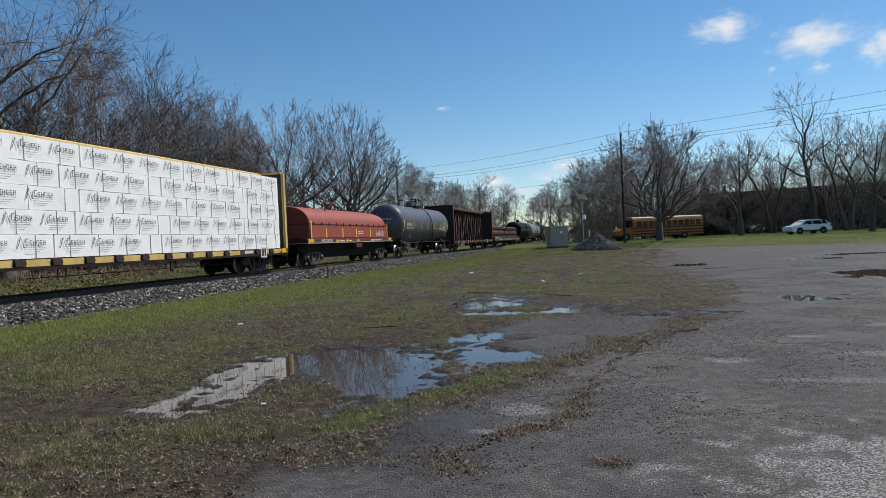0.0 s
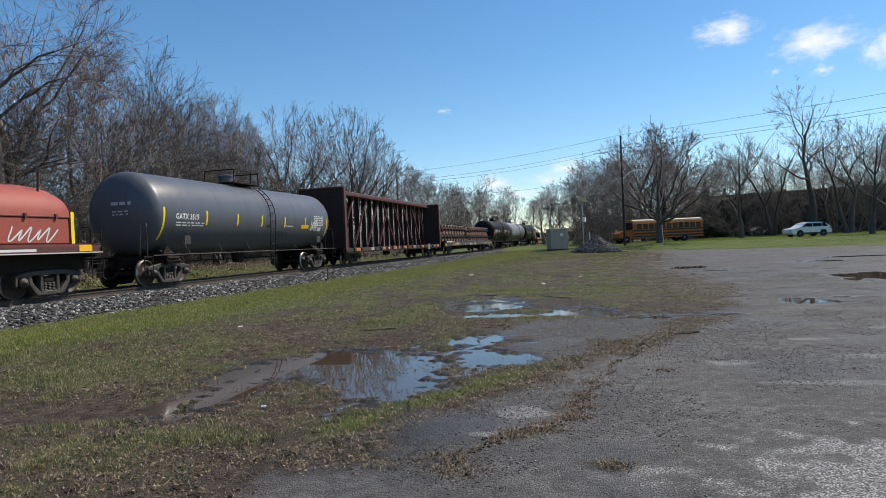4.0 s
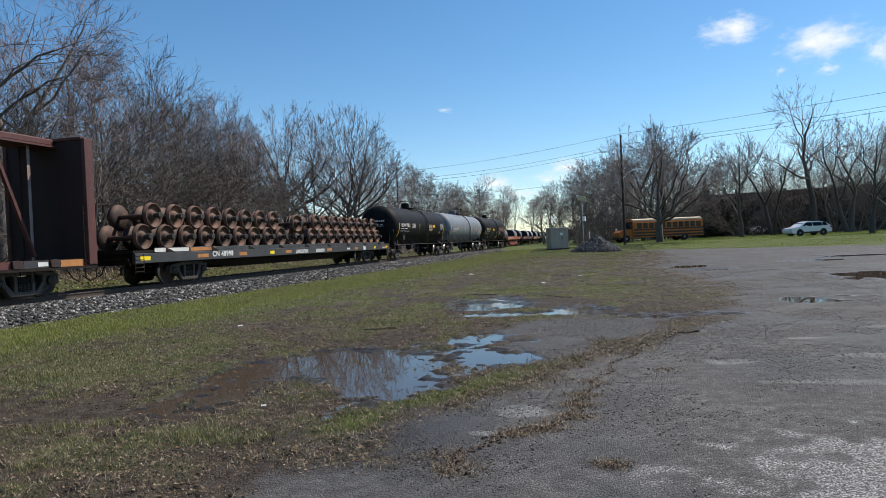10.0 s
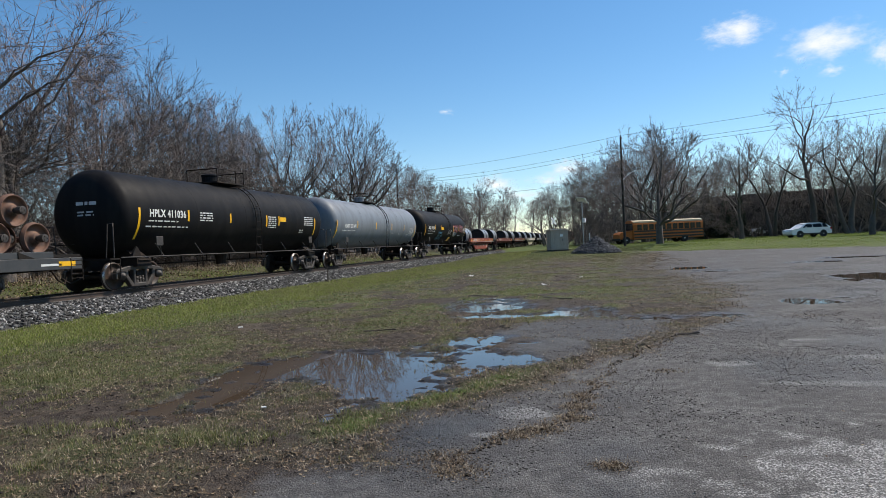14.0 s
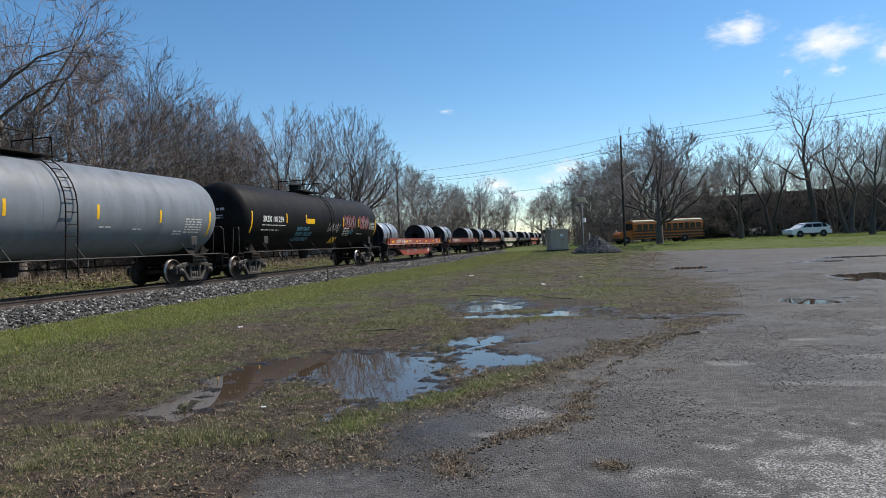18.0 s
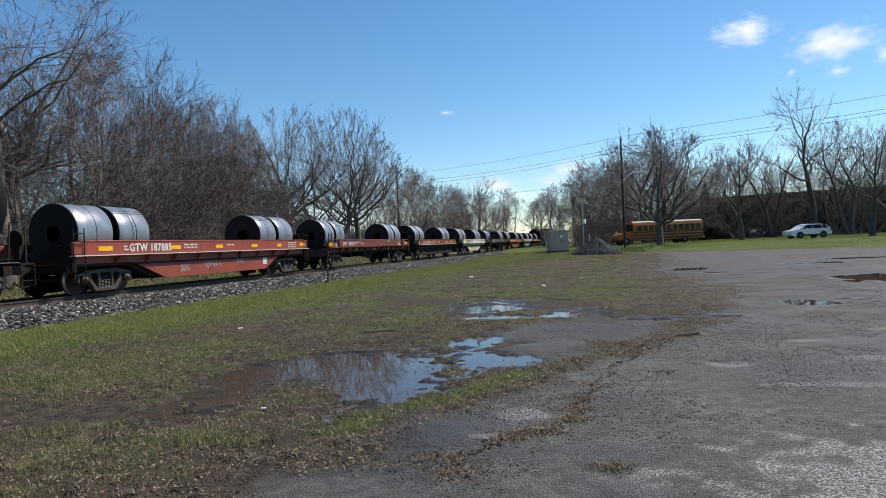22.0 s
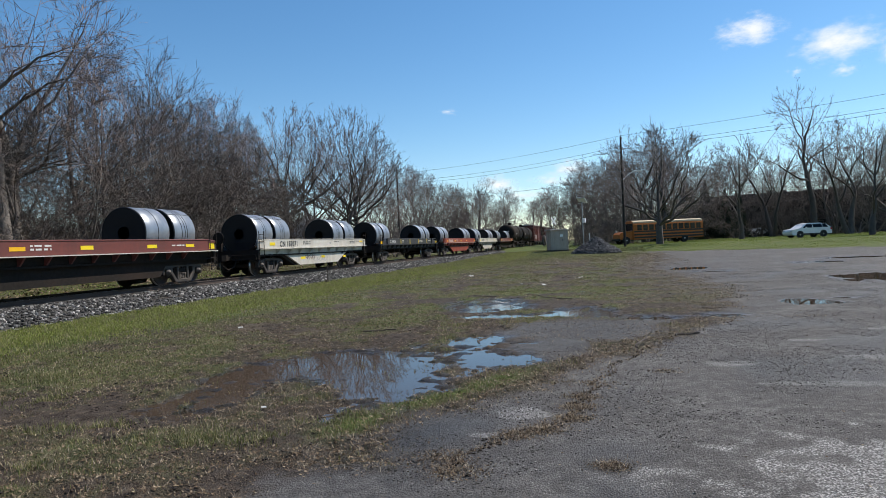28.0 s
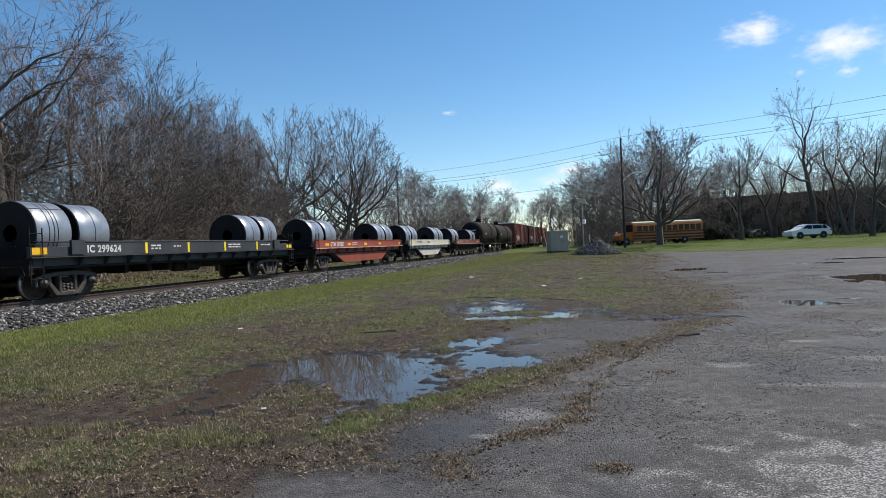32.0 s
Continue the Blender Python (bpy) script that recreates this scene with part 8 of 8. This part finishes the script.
tagged(ps, "dark crushed stones", kind="stuff")

# utility poles and wires


def utility_pole(x, y, h, label, lamp=False, turn=-25):
    e = tagged(new("utility_pole"), label, "utility pole", "utility poles")
    e.matrix_basis = pose(x, y, gz(x, y) - 0.05, 0, 0, turn)
    part("shaft", tube(bmesh.new(), (0, 0, 0), (0, 0, h), 0.16, 0.10, 12), mt_pole, e)
    for k, z in enumerate((h - 0.35, h - 1.6)):
        part("insulator", lathe(bmesh.new(), [(z, 0.03), (z + 0.08, 0.09), (z + 0.14, 0.05), (z + 0.22, 0.08), (z + 0.3, 0.02)], 'z', 10, (0.16, 0, 0)), mt_galv, e)
    if lamp:
        arm = part("lamp_arm", path(bmesh.new(), [(0.1, 0, 7.9), (0.7, 0, 8.5), (1.3, 0, 8.85), (1.75, 0, 8.9)], 0.06, 8), mt_lamp, e, "pale curved lamp arm")
        part("lamp_head", B(1.7, 2.35, -0.16, 0.16, 8.8, 8.98, bev=0.03), mt_lamp, arm)
    return e


utility_pole(1.7, 80.9, 13.0, "tall dark wooden utility pole with a street lamp arm", True, 15)
utility_pole(-30.8, 95.4, 12.7, "dark wooden utility pole among bare trees")
utility_pole(31.5, 57.2, 13.0, "dark wooden utility pole beside the road")
mt_wire = surface("black_wire", (0.02, 0.02, 0.02), None, 4, 0.6, 0.0, 0.0)


def wire(p0, p1, sag, label):
    bm = bmesh.new()
    p0, p1 = Vector(p0), Vector(p1)
    pts = [p0.lerp(p1, k / 16) - Vector((0, 0, sag * 4 * (k / 16) * (1 - k / 16))) for k in range(17)]
    path(bm, pts, 0.014, 5)
    tagged(part("overhead_wire", bm, mt_wire), label, "overhead wire", "overhead wires")


for dz0, dz1, dz2, sag in ((13.5, 12.7, 12.6, 0.5), (12.25, 11.5, 11.5, 0.6), (11.9, 11.2, 11.2, 0.75), (8.8, 9.4, None, 0.9)):
    wire((1.7, 80.9, dz0), (-30.8, 95.4, dz1), sag, "thin black overhead wire between utility poles")
    if dz2:
        wire((1.7, 80.9, dz0), (31.5, 57.2, dz2), sag * 0.5, "thin black overhead wire between utility poles")


# vehicles
def road_wheel(parent, x, y, r, w=0.24):
    t = part("wheel", lathe(bmesh.new(), [(x - w / 2, r - 0.08), (x - w / 2, r - 0.02), (x - w / 2 + 0.04, r), (x + w / 2 - 0.04, r), (x + w / 2, r - 0.02), (x + w / 2, r - 0.08)], 'x', 20, (0, y, r)), mt_tyre, parent)
    part("rim", lathe(bmesh.new(), [(x - w / 2 - 0.004, r * 0.15), (x - w / 2 + 0.02, r * 0.62), (x + w / 2 - 0.02, r * 0.62), (x + w / 2 + 0.004, r * 0.15)], 'x', 16, (0, y, r)), mt_rim, t)
    return t


def school_bus(x, y, turn):
    """Bus space: front at -y, rear at +y, kerb side -x."""
    e = tagged(new("school_bus"), "yellow school bus with black rub rails on the road", "school bus")
    e.matrix_basis = pose(x, y, gz(x, y), 0, 0, turn)
    L = 9.6
    prof = [(-1.2, 0.55), (-1.22, 1.4), (-1.2, 2.4), (-1.05, 2.78), (-0.6, 2.93), (0.6, 2.93), (1.05, 2.78), (1.2, 2.4), (1.22, 1.4), (1.2, 0.55)]
    part("body", prism(bmesh.new(), prof, 0.0, L), mt_bus, e)
    part("roof", prism(bmesh.new(), [(-1.12, 2.62), (-1.07, 2.80), (-0.6, 2.955), (0.6, 2.955), (1.07, 2.80), (1.12, 2.62)], 0.05, L - 0.05), mt_busroof, e, "pale sunlit bus roof")
    part("hood", prism(bmesh.new(), [(-1.75, 0.6), (-1.78, 1.25), (-1.5, 1.5), (0.02, 1.62), (0.02, 0.6)], -0.95, 0.95, 'x'), mt_bus, e)
    part("bumper", B(-1.15, 1.15, -1.9, -1.75, 0.45, 0.72, bev=0.02), mt_busblack, e)
    part("windscreen", B(-1.05, 1.05, -0.02, -0.005, 1.7, 2.6), mt_glass, e)
    for s in (-1, 1):
        for k in range(11):
            y0 = 0.55 + k * 0.81
            w = part("window", B(min(s * 1.195, s * 1.232), max(s * 1.195, s * 1.232), y0, y0 + 0.60, 1.70, 2.40), mt_glass, e)
            part("window_bar", B(min(s * 1.232, s * 1.24), max(s * 1.232, s * 1.24), y0, y0 + 0.60, 2.02, 2.05), mt_busblack, w)
        for z in (0.70, 1.06, 1.46):
            part("rub_rail", B(min(s * 1.2, s * 1.245), max(s * 1.2, s * 1.245), 0.1, L - 0.05, z, z + 0.19), mt_busblack, e)
    part("rear_door", B(-0.45, 0.45, L + 0.004, L + 0.03, 0.7, 2.35), mt_bus, e)
    for xx in (-0.85, 0.0, 0.85):
        part("rear_window", B(xx - 0.3, xx + 0.3, L + 0.031, L + 0.04, 1.6, 2.2), mt_glass, e)
    for xx in (-1.0, -0.72, 0.72, 1.0):
        part("tail_lamp", B(xx - 0.1, xx + 0.1, L + 0.002, L + 0.035, 2.45, 2.62), mt_red, e, "red tail lamp")
        part("lower_lamp", B(xx - 0.09, xx + 0.09, L + 0.002, L + 0.035, 1.05, 1.25), mt_red, e, "red tail lamp")
    part("rear_bumper", B(-1.2, 1.2, L, L + 0.16, 0.42, 0.68, bev=0.02), mt_busblack, e)
    part("mirror", B(-1.45, -1.3, -1.2, -1.0, 1.5, 1.8, bev=0.03), mt_sheet, e)
    for s in (-1, 1):
        road_wheel(e, s * 1.02, -0.9, 0.48, 0.3)
        road_wheel(e, s * 0.98, L - 2.6, 0.48, 0.45)
    return e


school_bus(2.4, 87.9, -66.0)


def road_car(name, x, y, turn, paint, label, L=4.65, H=1.68, W=1.85, suv=True):
    """Front at -y."""
    e = tagged(new(name), label, "car", "parked cars")
    e.matrix_basis = pose(x, y, gz(x, y), 0, 0, turn)
    h = L / 2
    belt = 1.0 if suv else 0.88
    low = [(-h, 0.42), (-h - 0.03, 0.66), (-h + 0.06, 0.86), (-h + 0.5, belt - 0.05), (-h + 1.15, belt + 0.02), (h - 0.35, belt + 0.05), (h - 0.05, belt - 0.02), (h, 0.6), (h - 0.04, 0.36), (-h + 0.15, 0.28)]
    part("body", prism(bmesh.new(), low, -W / 2, W / 2, 'x'), paint, e)
    rear = h - 0.3 if suv else h - 0.85
    bm = bmesh.new()
    a = [(-h + 0.85, belt), (-h + 1.6, H - 0.08), (-h + 2.1, H), (rear - 0.95, H - 0.02), (rear - 0.3, H - 0.14), (rear + 0.26, belt)]
    r0 = [bm.verts.new((-(W / 2 - 0.05 - 0.17 * (z - belt) / (H - belt)), yy, z)) for yy, z in a]
    r1 = [bm.verts.new(((W / 2 - 0.05 - 0.17 * (z - belt) / (H - belt)), yy, z)) for yy, z in a]
    bm.faces.new(r0[::-1])
    bm.faces.new(r1)
    for i in range(5):
        bm.faces.new((r0[i], r0[i + 1], r1[i + 1], r1[i]))
    bmesh.ops.recalc_face_normals(bm, faces=bm.faces)
    part("cabin", bm, paint, e)
    for s in (-1, 1):
        for y0, y1, c0, c1 in ((-h + 1.22, -h + 2.32, 0.5, 0.0), (-h + 2.38, rear - 0.75, 0.0, 0.0), (rear - 0.69, rear - 0.05, 0.0, 0.3)):
            bm = bmesh.new()
            z0, z1 = belt + 0.04, H - 0.12
            def sx(z):
                return s * (W / 2 - 0.043 - 0.17 * (z - belt) / (H - belt))
            bm.faces.new([bm.verts.new(p) for p in ((sx(z0), y0, z0), (sx(z0), y1, z0), (sx(z1), y1 - c1, z1), (sx(z1), y0 + c0, z1))])
            part("side_window", bm, mt_glass, e)
        part("sill_trim", B(min(s * W / 2, s * (W / 2 + 0.012)), max(s * W / 2, s * (W / 2 + 0.012)), -h + 0.9, h - 0.9, 0.3, 0.45), mt_plastic, e)
        part("headlight", B(min(s * 0.5, s * 0.86), max(s * 0.5, s * 0.86), -h - 0.012, -h + 0.1, 0.66, 0.78), mt_clear, e, "clear headlight")
        part("tail_light", B(min(s * 0.6, s * (W / 2 + 0.008)), max(s * 0.6, s * (W / 2 + 0.008)), h - 0.2, h + 0.008, 0.8, 0.96), mt_red, e, "red tail light")
        part("door_mirror", B(min(s * W / 2, s * (W / 2 + 0.16)), max(s * W / 2, s * (W / 2 + 0.16)), -h + 1.5, -h + 1.62, belt, belt + 0.14, bev=0.02), paint, e)
        for yy in (-h + 0.9, h - 0.95):
            part("wheel_arch", lathe(bmesh.new(), [(s * (W / 2 - 0.02), 0.36), (s * (W / 2 + 0.006), 0.40)], 'x', 20, (0, yy, 0.36)), mt_plastic, e)
            road_wheel(e, s * (W / 2 - 0.1), yy, 0.34, 0.22)
    part("windscreen", B(-W / 2 + 0.2, W / 2 - 0.2, -h + 1.42, -h + 1.43, belt + 0.05, H - 0.15, m=None), mt_glass, e)
    return e


road_car("suv", 20.9, 79.9, -73.0, mt_carwhite, "white sport utility vehicle parked on the grass edge", 4.45, 1.56)
for x, y, t in ((16.9, 121.5, -70), (20.4, 122.2, -75), (24.0, 121.0, -60)):
    road_car("sedan", x, y, t, mt_carwhite, "white car parked far behind the lawn", 4.5, 1.45, 1.8, False)


# dark flat-roofed building beyond the lawn
e = tagged(new("apartment_building"), "long dark brick building with a flat roof", "building")
e.matrix_basis = pose(26.0, 125.0, gz(26, 125) - 0.05, 0, 0, -15)
part("wall", B(-9, 46, 0, 12, 0, 7.0), mt_brick, e)
part("roof", B(-9.3, 46.3, -0.3, 12.3, 7.0, 7.45), mt_roofdark, e)
for k in range(6):
    part("roof_vent", B(3.0 + k * 7.1, 3.6 + k * 7.1, 3, 3.6, 7.45, 8.0), mt_roofdark, e)
for f in range(2):
    for k in range(17):
        x0 = -8.2 + k * 3.2
        w = part("window", B(x0, x0 + 1.5, -0.06, -0.02, 1.2 + f * 3.1, 2.6 + f * 3.1), mt_glass, e)
        part("sill", B(x0 - 0.1, x0 + 1.6, -0.12, -0.02, 1.1 + f * 3.1, 1.19 + f * 3.1), mt_roofdark, w)


def house(x, y, turn, w, l, eave, ridge, label, wall):
    e = tagged(new("house"), label, "house")
    e.matrix_basis = pose(x, y, gz(x, y) - 0.05, 0, 0, turn)
    part("wall", prism(bmesh.new(), [(-w / 2, 0), (w / 2, 0), (w / 2, eave), (0, ridge - 0.15), (-w / 2, eave)], 0, l), wall, e)
    for s in (-1, 1):
        part("roof_slope", prism(bmesh.new(), [(0, ridge), (s * (w / 2 + 0.4), eave - 0.1), (s * (w / 2 + 0.4), eave - 0.25), (0, ridge - 0.15)], -0.4, l + 0.4), mt_shingle, e)
    for k in range(3):
        wn2 = part("window", B(-w / 2 + 1.0 + k * 2.2, -w / 2 + 2.0 + k * 2.2, -0.05, -0.01, 1.1, 2.3), mt_glass, e)
        part("frame", B(-w / 2 + 0.92 + k * 2.2, -w / 2 + 2.08 + k * 2.2, -0.04, -0.005, 1.02, 1.1), mt_sheet, wn2)
    part("gable_window", B(-0.5, 0.5, -0.05, -0.01, eave + 0.2, eave + 1.1), mt_glass, e)
    return e


house(-44.0, 92.0, 20, 8.0, 11.0, 4.2, 6.5, "pale-sided house with a grey roof behind trees", mt_siding)
e = tagged(new("warehouse"), "long low pale warehouse with a flat metal roof", "building")
e.matrix_basis = pose(-50.0, 158.0, -0.05, 0, 0, 14)
part("wall", B(0, 22, 0, 14, 0, 4.6), mt_siding, e)
part("roof", B(-0.4, 22.4, -0.4, 14.4, 4.6, 5.3), mt_galv, e)
for k in range(4):
    part("loading_door", B(2 + k * 5, 5 + k * 5, -0.05, -0.01, 0.2, 3.4), mt_shingle, e)

# stake, fallen twigs and scraps
e = tagged(new("marker_stake"), "short dark stake standing by the ballast", "stake")
e.matrix_basis = pose(-13.3, 29.6, 0)
part("shaft", path(bmesh.new(), [(0, 0, -0.05), (0.03, 0, 0.5), (-0.02, 0.02, 0.75)], 0.03, 6), mt_pole, e)
part("cap", B(-0.12, 0.0, -0.08, 0.08, 0.0, 0.16), mt_pole, e)
rs = random.Random(5)
for x, y, l, t in ((-14.4, 17.9, 1.3, 60), (-1.0, 17.2, 1.6, 130), (-4.5, 11.5, 0.6, 20), (0.3, 9.4, 0.5, 70), (0.9, 10.6, 0.4, 40), (-3.2, 18.6, 1.1, 150), (-2.0, 9.9, 0.4, 100)):
    z = 0.03 if x > -13 else 0.22
    bm = bmesh.new()
    pts = [Vector((0, 0, 0))]
    for k in range(5):
        pts.append(pts[-1] + Vector((l / 5, rs.uniform(-0.06, 0.06), rs.uniform(-0.01, 0.02))))
    path(bm, pts, 0.014, 5)
    path(bm, [pts[2], pts[2] + Vector((l / 6, l / 7, 0.02))], 0.008, 4)
    ob = part("fallen_twig", bm, mt_bark)
    ob.matrix_basis = pose(x, y, z, 0, 0, t)
    tagged(ob, "thin dead twig lying on the ground", "twig", "fallen twigs")
for x, y, s, t in ((-0.85, 19.5, 0.06, 20), (-12.8, 40.0, 0.1, 10), (-2.3, 23.2, 0.07, 45), (-13.9, 19.0, 0.08, 70), (-3.2, 24.0, 0.06, 0), (-3.4, 5.9, 0.025, 30), (-4.0, 26.5, 0.09, 15), (-6.5, 31.0, 0.1, 60), (-1.2, 27.0, 0.08, 100), (-7.6, 12.4, 0.05, 35), (0.6, 36.0, 0.1, 80)):
    bm = bmesh.new()
    bmesh.ops.create_grid(bm, x_segments=4, y_segments=3, size=s)
    for v in bm.verts:
        v.co.z += 0.25 * s * noise.noise(v.co * 9 + Vector((x, y, 0)))
    bmesh.ops.solidify(bm, geom=bm.faces[:], thickness=0.006)
    ob = part("litter_scrap", bm, mt_siding)
    ob.matrix_basis = pose(x, y, (0.03 if x > -13.5 else 0.12), rs.uniform(-15, 15), 0, t)
    tagged(ob, "crumpled pale scrap of litter on the ground", "litter", "litter scraps")

# ---- clouds: soft far sheets that drift ----


def cloud_material(name, seed, density):
    m = bpy.data.materials.new(name)
    m.use_nodes = True
    n, l = m.node_tree.nodes, m.node_tree.links
    n.remove(n["Principled BSDF"])
    out = n["Material Output"]
    tc = n.new("ShaderNodeTexCoord")
    ln = n.new("ShaderNodeVectorMath")
    ln.operation = 'LENGTH'
    l.new(tc.outputs["Object"], ln.inputs[0])
    no = n.new("ShaderNodeTexNoise")
    no.noise_dimensions = '4D'
    no.inputs["W"].default_value = seed
    no.inputs["Scale"].default_value, no.inputs["Detail"].default_value, no.inputs["Roughness"].default_value = 2.4, 8.0, 0.58
    l.new(tc.outputs["Object"], no.inputs["Vector"])
    ma = n.new("ShaderNodeMath")
    ma.operation = 'MULTIPLY_ADD'
    ma.inputs[1].default_value, ma.inputs[2].default_value = 1.5, density - 0.75
    l.new(no.outputs["Fac"], ma.inputs[0])
    su = n.new("ShaderNodeMath")
    su.operation = 'SUBTRACT'
    l.new(ma.outputs[0], su.inputs[0])
    l.new(ln.outputs["Value"], su.inputs[1])
    mr = n.new("ShaderNodeMapRange")
    mr.interpolation_type = 'SMOOTHSTEP'
    mr.inputs["From Min"].default_value, mr.inputs["From Max"].default_value = -0.1, 1.0
    l.new(su.outputs[0], mr.inputs["Value"])
    em = n.new("ShaderNodeEmission")
    em.inputs["Color"].default_value, em.inputs["Strength"].default_value = (0.93, 0.96, 1.0, 1), 0.95
    tr = n.new("ShaderNodeBsdfTransparent")
    mx = n.new("ShaderNodeMixShader")
    l.new(mr.outputs["Result"], mx.inputs["Fac"])
    l.new(tr.outputs[0], mx.inputs[1])
    l.new(em.outputs[0], mx.inputs[2])
    l.new(mx.outputs[0], out.inputs["Surface"])
    return m


CLOUDS = [((444, 2698, 761), 150, 75, 118, 0.85), ((778, 2781, 704), 190, 95, 105, 0.85), ((1040, 2850, 675), 130, 100, 105, 0.8), ((-150, 2542, 272), 110, 48, 20, 0.75), ((-215, 2528, 236), 150, 45, 20, 0.6),
          ((-414, 2476, 222), 105, 50, 18, 0.75), ((-590, 2435, 506), 75, 32, 20, 0.42), ((800, 2800, 600), 90, 48, 105, 0.55), ((620, 2750, 600), 60, 40, 105, 0.42), ((-330, 2490, 180), 220, 45, 16, 0.55)]
for k, (at, w, h, drift, dens) in enumerate(CLOUDS):
    bm = bmesh.new()
    bm.faces.new([bm.verts.new(p) for p in ((-1.3, 0, -1.3), (1.3, 0, -1.3), (1.3, 0, 1.3), (-1.3, 0, 1.3))])
    ob = part("backdrop", bm, cloud_material("cloud", k * 3.7, dens))
    ob.scale = (w, 1, h)
    tagged(ob, "small soft white fair-weather cloud far away", "cloud", "clouds", "structure")
    DRIFT.append((ob, Vector(at), drift))


def motions():
    for ob, at, turn in MOVING:
        rows = [(t, Matrix.Translation((TX + at.x, at.y - SPEED * t, RZ + at.z)) @ pose(0, 0, 0, 0, 0, turn or 0)) for t in (0, 8, 16, 24, 32)]
        walk(ob, rows)
    for ob, d in ROLLING:
        walk(ob, [(k / 10, pose(0, d, R_W, math.degrees(SPEED * k / 10 / R_W))) for k in range(321)])
    for ob, at, d in DRIFT:
        face = math.degrees(math.atan2(-at.x, at.y))
        walk(ob, [(t, pose(at.x + d * t / 32, at.y + 0.25 * d * t / 32, at.z, 0, 0, face)) for t in (0, 16, 32)])


motions()
